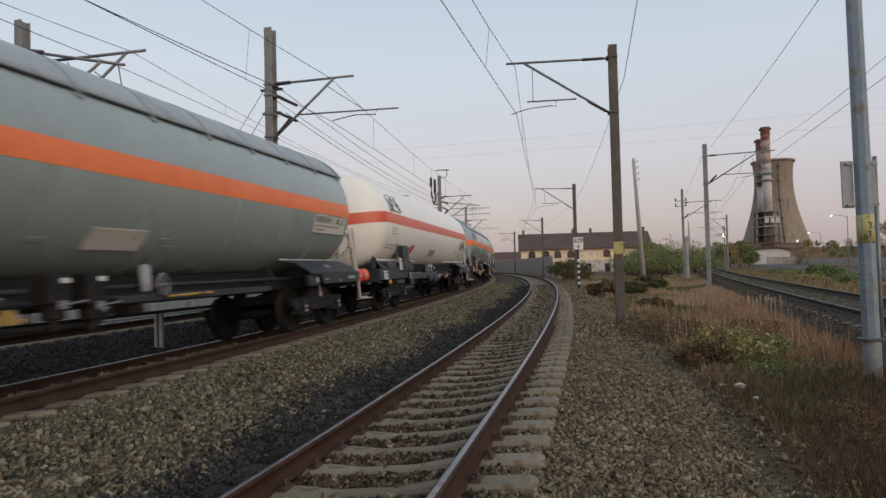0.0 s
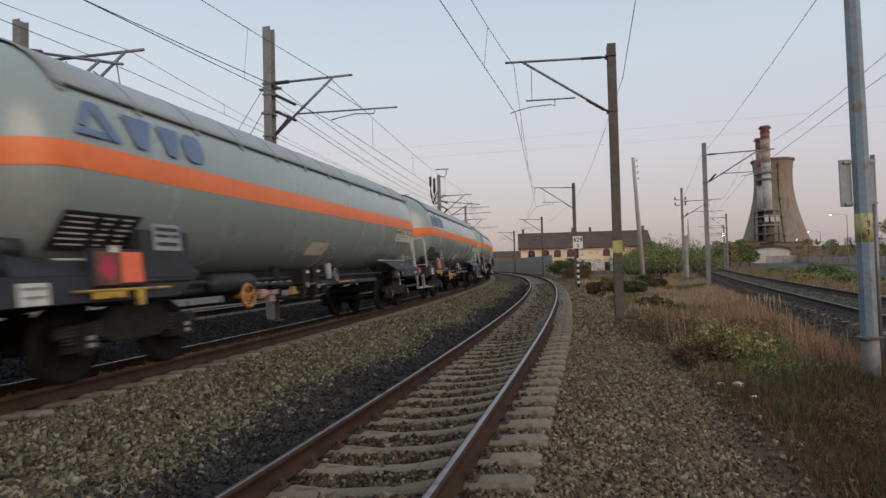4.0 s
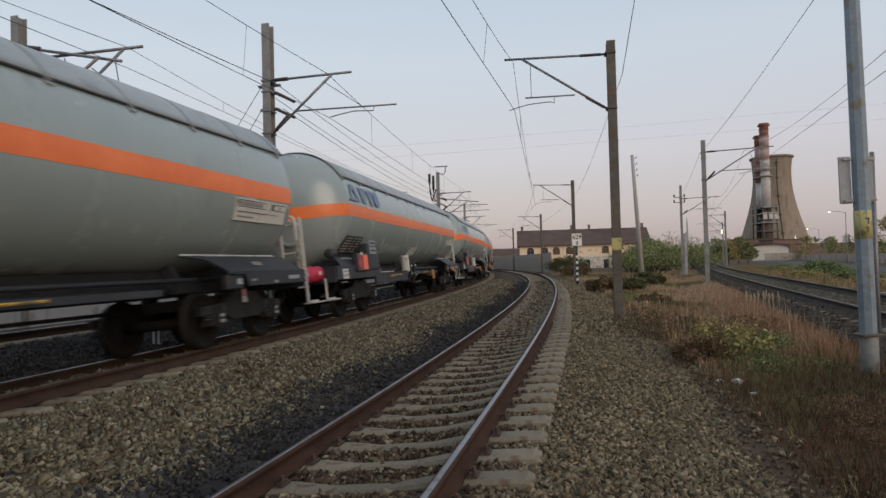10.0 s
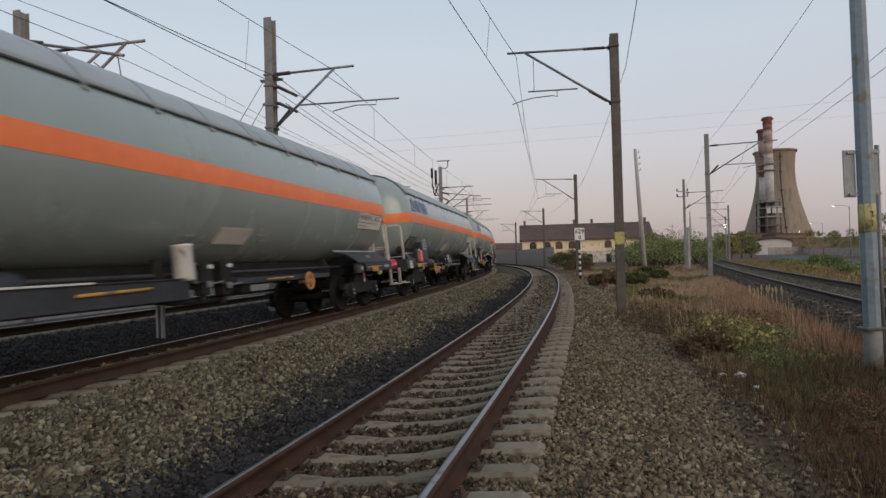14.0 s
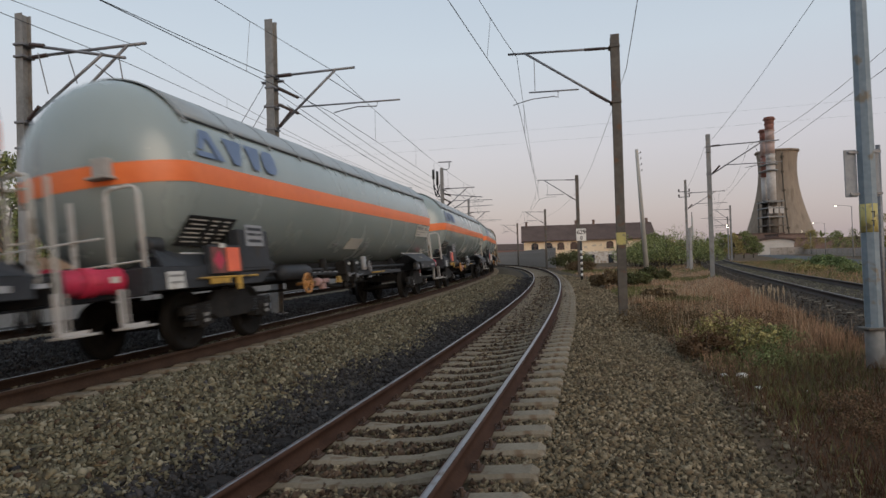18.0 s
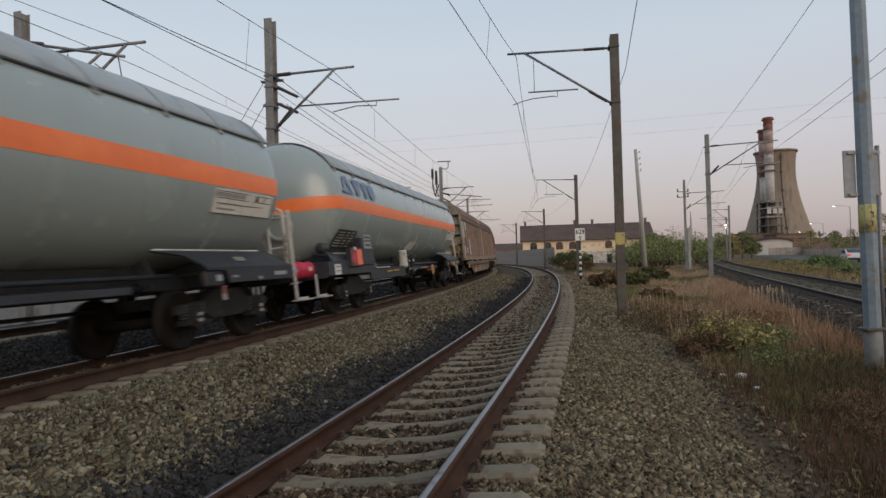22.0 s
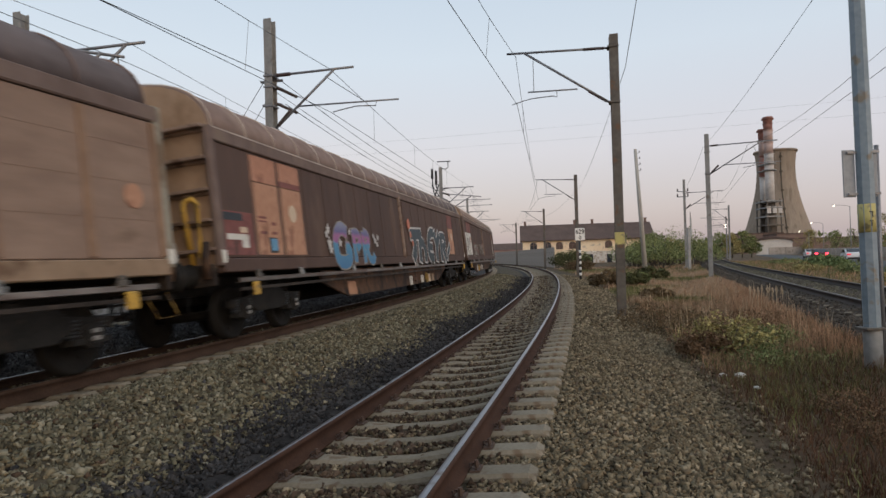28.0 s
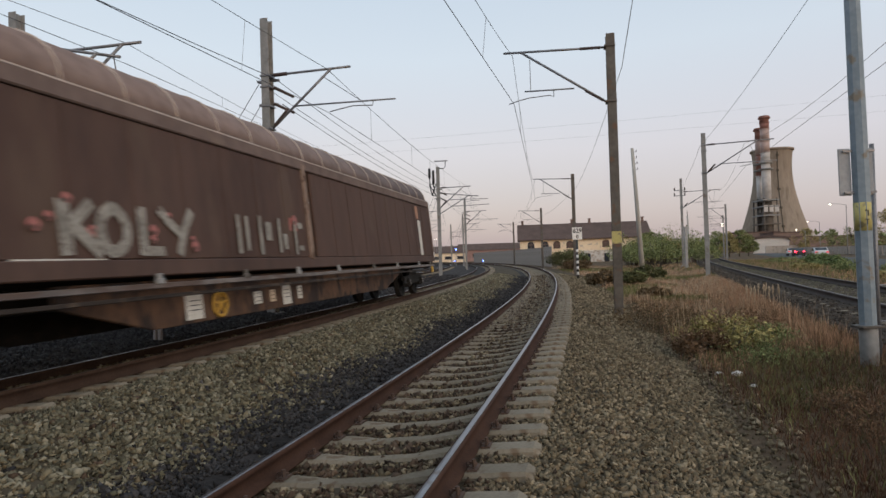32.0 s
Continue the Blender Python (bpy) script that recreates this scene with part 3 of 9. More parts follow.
def sweep(profile, s0, s1, step, close=False):
    """A profile of (off, z) drawn out along the bend; verts and quads."""
    ss = np.arange(s0, s1 + step / 2, step)
    a = TURN0 + BEND * ss
    x = SHIFT0 + (np.cos(a) - math.cos(TURN0)) / BEND
    y = (np.sin(a) - math.sin(TURN0)) / BEND
    p = np.array(profile, float)
    v = np.stack([x[:, None] + np.cos(a)[:, None] * p[:, 0], y[:, None] + np.sin(a)[:, None] * p[:, 0], np.broadcast_to(p[:, 1], (len(ss), len(p)))], -1)
    n, k = len(ss), len(p)
    idx = np.arange(n * k).reshape(n, k)
    kk = k if close else k - 1
    j = np.arange(kk)
    q = np.stack([idx[:-1][:, j], idx[1:][:, j], idx[1:][:, (j + 1) % k], idx[:-1][:, (j + 1) % k]], -1).reshape(-1, 4)
    return v.reshape(-1, 3), q


# bed heights across the tracks: off from the near track's centre and z
BED = [(-19.0, -0.5), (-15.2, -0.25), (-13.2, 0.05), (-12.1, 0.03), (-11.2, 0.06), (-9.4, 0.13), (-8.9, 0.145), (-8.5, 0.14), (-8.4, 0.14), (-7.4, 0.10), (-6.6, 0.02), (-6.0, -0.05), (-4.4, -0.02), (-3.85, 0.045), (-3.45, 0.10), (-3.2, 0.115), (-2.3, -0.06), (-1.45, -0.205), (-0.95, -0.205), (-0.72, -0.215), (-0.3, -0.190), (0.3, -0.130), (0.72, -0.070), (0.95, -0.05), (1.4, -0.045), (1.75, -0.08), (2.4, -0.19), (3.2, -0.37), (4.0, -0.68)]


def bed_z(off):
    for (a, za), (b, zb) in zip(BED, BED[1:]):
        if a <= off <= b:
            return za + (zb - za) * (off - a) / (b - a)
    return BED[0][1] if off < BED[0][0] else BED[-1][1]


for o0, o1, mat, text in ((-19.0, -4.4, "ballast_dark", "dark ballast bed under the far tracks"), (-4.4, -1.45, "ballast", "grey-brown crushed-stone ballast between the tracks"), (-1.45, -0.95, "ballast_dark", "oil-blackened ballast beside the rail"), (-0.95, 4.0, "ballast", "grey-brown crushed-stone ballast of the near track")):
    bv, bq = sweep([b for b in BED if o0 <= b[0] <= o1], -300, 320, 1.0)
    tagged(new("ballast_bed", mesh_from("ballast_bed", bv, bq, mat)), text, "ballast", kind="structure")


# ---- the ground: one sheet to the horizon ----
def ground_z(x, y):
    r = math.hypot(x, y)
    h = -0.28 + 0.10 * noise.noise((x * 0.12, y * 0.12, 3.1)) + 0.05 * noise.noise((x * 0.5, y * 0.5, 8.2))
    if r > 30:
        h = h * max(0.0, 1 - (r - 30) / 120) + -0.15 * min(1.0, (r - 30) / 120)
    # the side track lies on a low bank
    off, s = side_off(x, y)
    bank = -0.06 - max(0.0, abs(off) - 1.9) * 0.14
    if -8 < s < 170 and bank > h:
        h = bank
    # it dips under the ballast of the main tracks
    k = 1 / BEND
    cx, cy = SHIFT0 - k * math.cos(TURN0), -k * math.sin(TURN0)
    main = math.hypot(x - cx, y - cy) - k
    if -17.5 < main < 3.4:
        h = min(h, -0.75 if -15 < main < 2.6 else -0.45 if main < 0 else h - 0.35 * (3.4 - main) / 0.8)
    return h


# the side track on the right: nearly straight, bending off slowly to the right
SIDE_P, SIDE_A, SIDE_BEND = (8.55, 10.0), radians(-18.2), -0.0009


def side_along(s, off=0.0):
    a = SIDE_A + SIDE_BEND * s
    x = SIDE_P[0] + (math.cos(a) - math.cos(SIDE_A)) / SIDE_BEND
    y = SIDE_P[1] + (math.sin(a) - math.sin(SIDE_A)) / SIDE_BEND
    return x + math.cos(a) * off, y + math.sin(a) * off


def side_off(x, y):
    dx, dy = x - SIDE_P[0], y - SIDE_P[1]
    s = -dx * math.sin(SIDE_A) + dy * math.cos(SIDE_A)
    px, py = side_along(s)
    a = SIDE_A + SIDE_BEND * s
    return (x - px) * math.cos(a) + (y - py) * math.sin(a), s


def ring_steps():
    out = [0.0]
    step = 0.45
    while out[-1] < 3000:
        out.append(out[-1] + step)
        if out[-1] > 30:
            step *= 1.12
    return out


gr = ring_steps()
GN = 150
gverts, gfaces = [(0.0, 0.0, -0.8)], []
for r in gr[1:]:
    for i in range(GN):
        # denser rays ahead of the camera
        u = i / GN
        a = math.pi / 2 + math.pi * math.copysign(abs(2 * u - 1) ** 1.6, 2 * u - 1)
        x, y = r * math.cos(a), r * math.sin(a)
        gverts.append((x, y, ground_z(x, y)))
for k in range(len(gr) - 2):
    for i in range(GN):
        a, b = 1 + k * GN + i, 1 + k * GN + (i + 1) % GN
        gfaces.append((a, b, b + GN, a + GN))
tagged(new("ground", mesh_from("ground", np.array(gverts), np.array(gfaces), "soil", True)), "bare brown soil with thin weeds between the tracks", "ground", kind="structure")

# ---- rails and sleepers ----
RAIL = [(-0.075, -0.172), (0.075, -0.172), (0.075, -0.160), (0.014, -0.140), (0.010, -0.052), (0.036, -0.040), (0.036, -0.010), (0.022, 0.0), (-0.022, 0.0), (-0.036, -0.010), (-0.036, -0.040), (-0.010, -0.052), (-0.014, -0.140), (-0.075, -0.160)]


def rail(parent, off, z, s0, s1, way=None, mats=("rail_rust", "rail_head")):
    v, q = sweep([(off + a, z + b) for a, b in RAIL], s0, s1, 1.0, True)
    if way:
        n = len(RAIL)
        v = v.reshape(-1, n, 3)
        for i in range(len(v)):
            s = s0 + i
            for j, (a, b) in enumerate(RAIL):
                v[i, j, :2] = way(s, off + a)
        v = v.reshape(-1, 3)
    me = mesh_from("rail", v, q, mats[0], False)
    me.materials.append(M[mats[1]])
    pol = np.zeros(len(q), dtype=np.int32)
    pol.reshape(-1, len(RAIL))[:, 7] = 1
    me.polygons.foreach_set("material_index", pol)
    ob = new("rail", me)
    ob.parent = parent
    return tagged(ob, "rusty steel rail with a bright worn head")


def sleeper_mesh():
    """A concrete sleeper, thick under the rails and waisted in the middle, with sloping ends."""
    bm = bmesh.new()
    xs = [(-1.30, 0.105, 0.15), (-1.25, 0.12, 0.18), (-0.84, 0.125, 0.185), (-0.55, 0.105, 0.18), (-0.25, 0.085, 0.145), (0.25, 0.085, 0.145), (0.55, 0.105, 0.18), (0.84, 0.125, 0.185), (1.25, 0.12, 0.18), (1.30, 0.105, 0.15)]
    rings = []
    for y, w, h in xs:
        rings.append([bm.verts.new((a, y, b)) for a, b in ((-w - 0.02, -0.06), (w + 0.02, -0.06), (w, h - 0.025), (w - 0.025, h), (-w + 0.025, h), (-w, h - 0.025))])
    for a, b in zip(rings, rings[1:]):
        for i in range(6):
            bm.faces.new((a[i], a[(i + 1) % 6], b[(i + 1) % 6], b[i]))
    bm.faces.new(rings[0][::-1]), bm.faces.new(rings[-1])
    return mesh_of("sleeper", bm, "sleeper")


def clip_mesh():
    """A rail fastening: plate, bolt and spring clip on each side of the rail."""
    bm = bmesh.new()
    for side in (-1, 1):
        box(bm, (0, side * 0.115, 0.008), (0.14, 0.07, 0.016))
        cyl(bm, (0, side * 0.12, 0.01), (0, side * 0.12, 0.07), 0.016, n=6)
        tube(bm, [(-0.06, side * 0.13, 0.02), (-0.05, side * 0.08, 0.035), (0, side * 0.07, 0.045), (0.05, side * 0.08, 0.035), (0.06, side * 0.13, 0.02)], 0.008, 5)
    return mesh_of("rail_fastening", bm, "fastening")


SLEEPER, CLIP = sleeper_mesh(), clip_mesh()
SPACING = 0.543


def track(off, lift, s0, s1, sl0, sl1, label, clips=0.0, sunk=0.0, steel="rail_brown", worn="rail_head"):
    ob = thing("railway_track", label, "track", "parallel railway tracks", kind="structure")
    rail(ob, off + GAUGE / 2, lift + CANT - sunk, s0, s1, None, (steel, worn))
    rail(ob, off - GAUGE / 2, lift - sunk, s0, s1, None, (steel, "rail_head"))
    for k in range(int((sl1 - sl0) / SPACING)):
        s = sl0 + k * SPACING
        m = on_track(s, off, lift) @ pose(0, random.uniform(-0.012, 0.012), -0.172 - 0.185 - sunk, 0, 0, random.uniform(-0.5, 0.5))
        sl = new("sleeper", SLEEPER)
        sl.parent, sl.matrix_basis = ob, m
        if s < clips:
            for side in (-1, 1):
                cl = new("rail_fastening", CLIP)
                cl.parent, cl.matrix_basis = ob, on_track(s, off, lift) @ pose(0, side * GAUGE / 2, -0.172)
    return ob


track(0.0, 0.0, -300, 320, 4.877 - 33 * SPACING, 118, "curved railway track with rusty rails on pale concrete sleepers", 16, steel="rail_rust")
track(TRACK_2, LIFT_2, -300, 320, 1.0 - 20 * SPACING, 100, "curved railway track that the train runs on", sunk=DROP, steel="rail_mid", worn="rail_dull")
track(TRACK_3, LIFT_2, -300, 320, 4.0 - 24 * SPACING, 90, "curved railway track with dark rails beyond the train")

side = thing("railway_track", "raised single track with dark rusty rails and concrete sleepers", "track", "side track", kind="structure")
rail(side, -GAUGE / 2, 0.36, -40, 170, side_along, ("rail_dark", "rail_side"))
rail(side, GAUGE / 2, 0.42, -40, 170, side_along, ("rail_dark", "rail_side"))
for k in range(-63, 150):
    s = -2 + k * 0.6
    x, y = side_along(s)
    sl = new("sleeper", SLEEPER)
    sl.parent, sl.matrix_basis = side, pose(x, y, 0.39 - 0.172 - 0.185, -2.2, 0, math.degrees(SIDE_A + SIDE_BEND * s) + 90)
sv, sq = [], []
BANK = [(-2.5, -0.42), (-2.05, -0.17), (-1.65, 0.06), (-1.3, 0.15), (-0.9, 0.20), (0.0, 0.23), (1.3, 0.24), (1.7, 0.20), (2.6, -0.35)]
for i in range(106):
    for o, z in BANK:
        sv.append((*side_along(-42 + 2 * i, o), z))
for i in range(105):
    for j in range(len(BANK) - 1):
        a = i * len(BANK) + j
        sq.append((a, a + len(BANK), a + len(BANK) + 1, a + 1))
tagged(new("ballast_bank", mesh_from("ballast_bank", np.array(sv), np.array(sq), "soot")), "dark sooty ballast bank under the single track", "ballast", kind="structure")

# ---- overhead line ----
def i_beam(bm, z0, z1, w=0.24, d=0.30, t=0.022):
    box(bm, (0, d / 2 - t / 2, (z0 + z1) / 2), (w, t, z1 - z0))
    box(bm, (0, -d / 2 + t / 2, (z0 + z1) / 2), (w, t, z1 - z0))
    box(bm, (0, 0, (z0 + z1) / 2), (t, d - 2 * t, z1 - z0))
    return bm


def insulator(bm, a, b, r=0.055, discs=6):
    a, b = Vector(a), Vector(b)
    size = (b - a).length
    prof = [(r * 0.4, 0.0)]
    for i in range(discs):
        z = size * (i + 0.5) / discs
        prof += [(r * 0.70, z - 0.03), (r * 0.82, z - 0.012), (r * 0.82, z + 0.012), (r * 0.70, z + 0.03)]
    turned(bm, prof + [(r * 0.4, size)], 10)
    bmesh.ops.transform(bm, matrix=Matrix.Translation(a) @ (b - a).to_track_quat("Z", "Y").to_matrix().to_4x4(), verts=bm.verts)
    return bm


def arm_right(mast, reach=3.0, top=7.36, low=5.82, wire=5.90):
    """The cantilever of the dark masts: top tube, strut, hanger and steady arm; x points from the mast to the track."""
    k = reach / 3.0
    bm = bmesh.new()
    cyl(bm, (0.12, 0, top - 0.06), (reach, 0, top + 0.03), 0.032)
    part("top_tube", bm, "galvanised", mast)
    bm = bmesh.new()
    cyl(bm, (0.12, 0, low - 0.08), (2.5 * k, 0, top + 0.01), 0.034)
    part("strut", bm, "galvanised", mast)
    part("insulator", insulator(bmesh.new(), (0.25, 0, top - 0.055), (0.85, 0, top - 0.04)), "insulator", mast)
    part("insulator", insulator(bmesh.new(), (0.22, 0, low - 0.02), (0.72 * k, 0, low + 0.31)), "insulator", mast)
    bm = bmesh.new()
    cyl(bm, (1.02 * k, 0, wire + 0.31), (2.42 * k, 0, wire + 0.33), 0.022, n=8)
    cyl(bm, (2.25 * k, 0, wire + 0.30), (2.25 * k, 0, top - 0.22), 0.010, n=6)
    part("steady_tube", bm, "galvanised", mast)
    bm = bmesh.new()
    tube(bm, [(1.60 * k, 0, wire + 0.31), (1.60 * k, 0, wire + 0.13), (1.72 * k, 0, wire + 0.17), (2.3 * k, 0, wire + 0.14), (2.6 * k, 0, wire + 0.08), (2.88 * k, 0, wire)], 0.014)
    part("steady_arm", bm, "galvanised", mast)
    for z in (top - 0.06, low - 0.08):
        bm = bmesh.new()
        box(bm, (0.02, 0, z), (0.30, 0.36, 0.05))
        part("bracket", soften(bm, 0.006), "mast_steel", mast)


def arm_left(mast, top=7.03, low=5.40, wire=5.76, reach=2.55, grip=6.05):
    """The cantilever of the grey masts between the tracks: short top tube, long steady tube."""
    bm = bmesh.new()
    cyl(bm, (0.12, 0, top - 0.07), (reach, 0, top - 0.03), 0.034)
    part("top_tube", bm, "galvanised", mast)
    bm = bmesh.new()
    cyl(bm, (0.12, 0, low), (reach * 0.77, 0, top - 0.05), 0.036)
    part("strut", bm, "galvanised", mast)
    part("insulator", insulator(bmesh.new(), (0.20, 0, top - 0.07), (0.62, 0, top - 0.06), 0.07), "insulator", mast)
    part("insulator", insulator(bmesh.new(), (0.20, 0, low + 0.08), (0.60, 0, low + 0.50), 0.07), "insulator", mast)
    bm = bmesh.new()
    cyl(bm, (0.84, 0, wire + 0.25), (3.85, 0, wire + 0.22), 0.024, n=8)
    cyl(bm, (reach * 0.66, 0, top - 0.22), (2.85, 0, wire + 0.24), 0.012, n=6)
    part("steady_tube", bm, "galvanised", mast)
    bm = bmesh.new()
    tube(bm, [(3.20, 0, wire + 0.21), (3.18, 0, wire + 0.09), (2.6, 0, wire + 0.12), (2.15, 0, wire + 0.05), (1.90, 0, wire)], 0.016)
    part("steady_arm", bm, "galvanised", mast)
    for z in (top - 0.1, top - 0.42, low, grip):
        bm = bmesh.new()
        box(bm, (0.0, 0, z), (0.30, 0.36, 0.05))
        part("bracket", soften(bm, 0.006), "galvanised", mast)


def second_arm(mast, tilt):
    """The lower cantilever of an overlap, beside the first one."""
    for name, a, b, r in (("top_tube", (0.12, 0, 6.55), (3.1, tilt, 6.25), 0.034), ("strut", (0.12, 0, 4.95), (2.3, tilt * 0.7, 6.30), 0.036), ("steady_tube", (0.9, tilt * 0.3, 5.50), (3.9, tilt, 5.60), 0.024)):
        bm = bmesh.new()
        cyl(bm, a, b, r)
        part(name, bm, "galvanised", mast)
    part("insulator", insulator(bmesh.new(), (0.20, 0.02, 6.54), (0.62, tilt * 0.17, 6.50), 0.07), "insulator", mast)
    bm = bmesh.new()
    cyl(bm, (2.5, tilt * 0.8, 6.3), (2.5, tilt * 0.8, 5.55), 0.012, n=6)
    part("hanger", bm, "galvanised", mast)


def double_arm(mast):
    """Two cantilevers side by side on one mast, each with its tube, strut, insulators and hangers."""
    for y, tube_a, tube_b, foot, head in ((0.0, (0.12, 7.36), (3.86, 7.37), (0.12, 4.85), (3.29, 7.36)), (-0.22, (0.12, 7.69), (3.40, 6.96), (0.12, 5.55), (2.68, 7.10))):
        bm = bmesh.new()
        cyl(bm, (tube_a[0], y * 0.3, tube_a[1]), (tube_b[0], y, tube_b[1]), 0.040)
        part("top_tube", bm, "galvanised", mast)
        bm = bmesh.new()
        cyl(bm, (foot[0], y * 0.3, foot[1]), (head[0], y, head[1]), 0.040)
        part("strut", bm, "galvanised", mast)
        f = 0.16
        part("insulator", insulator(bmesh.new(), (0.30, y * 0.4, tube_a[1] - 0.02), (0.80, y * 0.5, tube_a[1] + (tube_b[1] - tube_a[1]) * f), 0.075), "insulator", mast)
        part("insulator", insulator(bmesh.new(), (0.22, y * 0.4, foot[1] + 0.06), (0.62, y * 0.5, foot[1] + 0.40), 0.075), "insulator", mast)
        for z in (tube_a[1], foot[1]):
            bm = bmesh.new()
            box(bm, (0.02, 0, z), (0.34, 0.40, 0.06))
            part("bracket", soften(bm, 0.006), "galvanised", mast)
    for a, b in (((0.6, 7.40), (0.9, 6.26)), ((1.57, 7.24), (1.83, 6.46)), ((3.13, 7.04), (3.34, 5.81)), ((0.83, 6.04), (1.48, 6.04)), ((2.41, 6.90), (3.60, 6.01)), ((3.78, 6.0), (3.78, 5.76))):
        bm = bmesh.new()
        cyl(bm, (a[0], -0.12, a[1]), (b[0], -0.12, b[1]), 0.016, n=6)
        part("hanger", bm, "galvanised", mast)
    for a, b in (((0.9, 6.06), (4.17, 5.95)), ((1.0, 5.93), (4.73, 5.66))):
        bm = bmesh.new()
        cyl(bm, (a[0], -0.12, a[1]), (b[0], -0.12, b[1]), 0.024, n=8)
        part("steady_tube", bm, "galvanised", mast)
    bm = bmesh.new()
    tube(bm, [(4.30, -0.12, 5.74), (4.30, -0.12, 5.52), (3.9, -0.12, 5.54), (3.58, -0.12, 5.52), (3.41, -0.12, 5.46)], 0.018)
    part("steady_arm", bm, "galvanised", mast)


def weights(mast):
    """Top bar, and the frame with tensioning weights on the mast's outer side."""
    bm = bmesh.new()
    box(bm, (0.27, 0, 9.05), (1.05, 0.08, 0.08))
    part("top_bar", soften(bm, 0.01), "galvanised", mast)
    bm = bmesh.new()
    tube(bm, [(0.05, 0, 8.5), (0.45, 0, 8.45), (0.6, 0, 8.6), (0.6, 0, 9.05)], 0.04)
    part("bar_support", bm, "galvanised", mast)
    for x, z0, z1 in ((-0.36, 7.3, 8.35), (-0.66, 7.75, 8.5)):
        bm = bmesh.new()
        cyl(bm, (x, 0, z0), (x, 0, z1), 0.10, n=10)
        part("weight", bm, "black_paint", mast, "dark stack of tensioning weights")
    bm = bmesh.new()
    tube(bm, [(-0.15, 0, 6.35), (-0.48, 0, 6.4), (-0.68, 0, 7.25), (-0.15, 0, 7.3), (-0.48, 0, 6.4)], 0.055)
    tube(bm, [(-0.68, 0, 7.25), (-0.15, 0, 6.35)], 0.04), cyl(bm, (-0.36, 0, 7.0), (-0.36, 0, 7.4), 0.05, n=8), cyl(bm, (-0.62, 0, 7.1), (-0.66, 0, 7.8), 0.04, n=8)
    part("weight_frame", bm, "frame_dark", mast)


def feeder_arms(mast):
    """Cross arms with tension insulators and stays for the pair of feeder wires."""
    for z, side in ((6.62, 1), (6.15, 1)):
        part("insulator", insulator(bmesh.new(), (0.16, 0.05, z), (0.62, 0.45, z - 0.22), 0.06), "insulator", mast)
    for z, wide in ((6.85, 0.7), (6.15, 0.6)):
        bm = bmesh.new()
        box(bm, (-0.05, 0.16, z), (wide, 0.07, 0.07))
        part("cross_arm", soften(bm, 0.008), "galvanised", mast)
    for a, b in (((-0.15, -0.1, 6.8), (-1.15, -1.6, 3.8)), ((-0.10, -0.1, 6.2), (-0.75, -1.5, 3.8))):
        bm = bmesh.new()
        cyl(bm, a, b, 0.010, n=5)
        part("stay", bm, "wire", mast)


def mast(kind, x, y, z, top, facing, number=False, raised=0.0, reach=2.55, double=False):
    """kind: right (dark) or left (grey). facing: degrees of the cantilever's way."""
    steel = "mast_steel" if kind == "right" else "mast_grey"
    text = {"right": "dark weathered steel mast with an overhead-line cantilever", "left": "grey steel mast with an overhead-line cantilever between tracks"}[kind]
    ob = thing("catenary_mast", text, "mast", "overhead line masts", at=pose(x, y, 0, 0, 0, facing))
    part("post", soften(i_beam(bmesh.new(), z - 0.4, top), 0.004), steel, ob)
    bm = bmesh.new()
    box(bm, (0, 0, z - 0.22), (0.5, 0.5, 0.4))
    part("footing", soften(bm, 0.03), "concrete", ob)
    if kind == "right":
        arm_right(ob)
    elif double:
        double_arm(ob)
    else:
        arm_left(ob, 7.03 + raised, 5.40 + raised * 0.85, 5.76 + raised * 0.7, reach)
    if number:
        bm = bmesh.new()
        box(bm, (0, 0, 1.93), (0.25, 0.312, 0.34))
        part("number_plate", bm, "yellow_pale", ob, "faded yellow painted number panel")
        for k in range(2):
            bm = bmesh.new()
            box(bm, (0, -0.158, 1.98 - k * 0.12), (0.05, 0.004, 0.07))
            part("marking", bm, "black_paint", ob)
    return ob


RIGHT_STOPS = [(-13.0, 2.75), (18.6, 2.6), (49.5, 2.75), (83.5, 2.75), (116.0, 2.75)]
LEFT_STOPS = [(-13.0, -7.15), (17.2, -7.15), (48.8, -7.6), (75.5, -7.1), (104.0, -7.2), (136.0, -7.2)]
FAR_STOPS = [(-14.0, -13.3), (14.7, -13.3), (50.0, -13.9), (78.0, -13.9), (108.0, -13.9)]
for i, (s, o) in enumerate(RIGHT_STOPS):
    x, y = along(s, o)
    mast("right", x, y, -0.25, 7.64, math.degrees(heading(s)) + 180, i == 1)
for i, (s, o) in enumerate(LEFT_STOPS):
    x, y = along(s, o)
    ob = mast("left", x, y, 0.1, 8.6, math.degrees(heading(s)))
    feeder_arms(ob)
    if i == 2:
        second_arm(ob, 0.5), weights(ob)
for i, (s, o) in enumerate(FAR_STOPS):
    x, y = along(s, o)
    ob = mast("left", x, y, 0.0, 8.55, math.degrees(heading(s)), raised=0.3, reach=3.7, double=i == 1)


def sag(a, b, drop, n=10):
    a, b = Vector(a), Vector(b)
    return [a.lerp(b, i / n) - Vector((0, 0, drop * 4 * (i / n) * (1 - i / n))) for i in range(n + 1)]


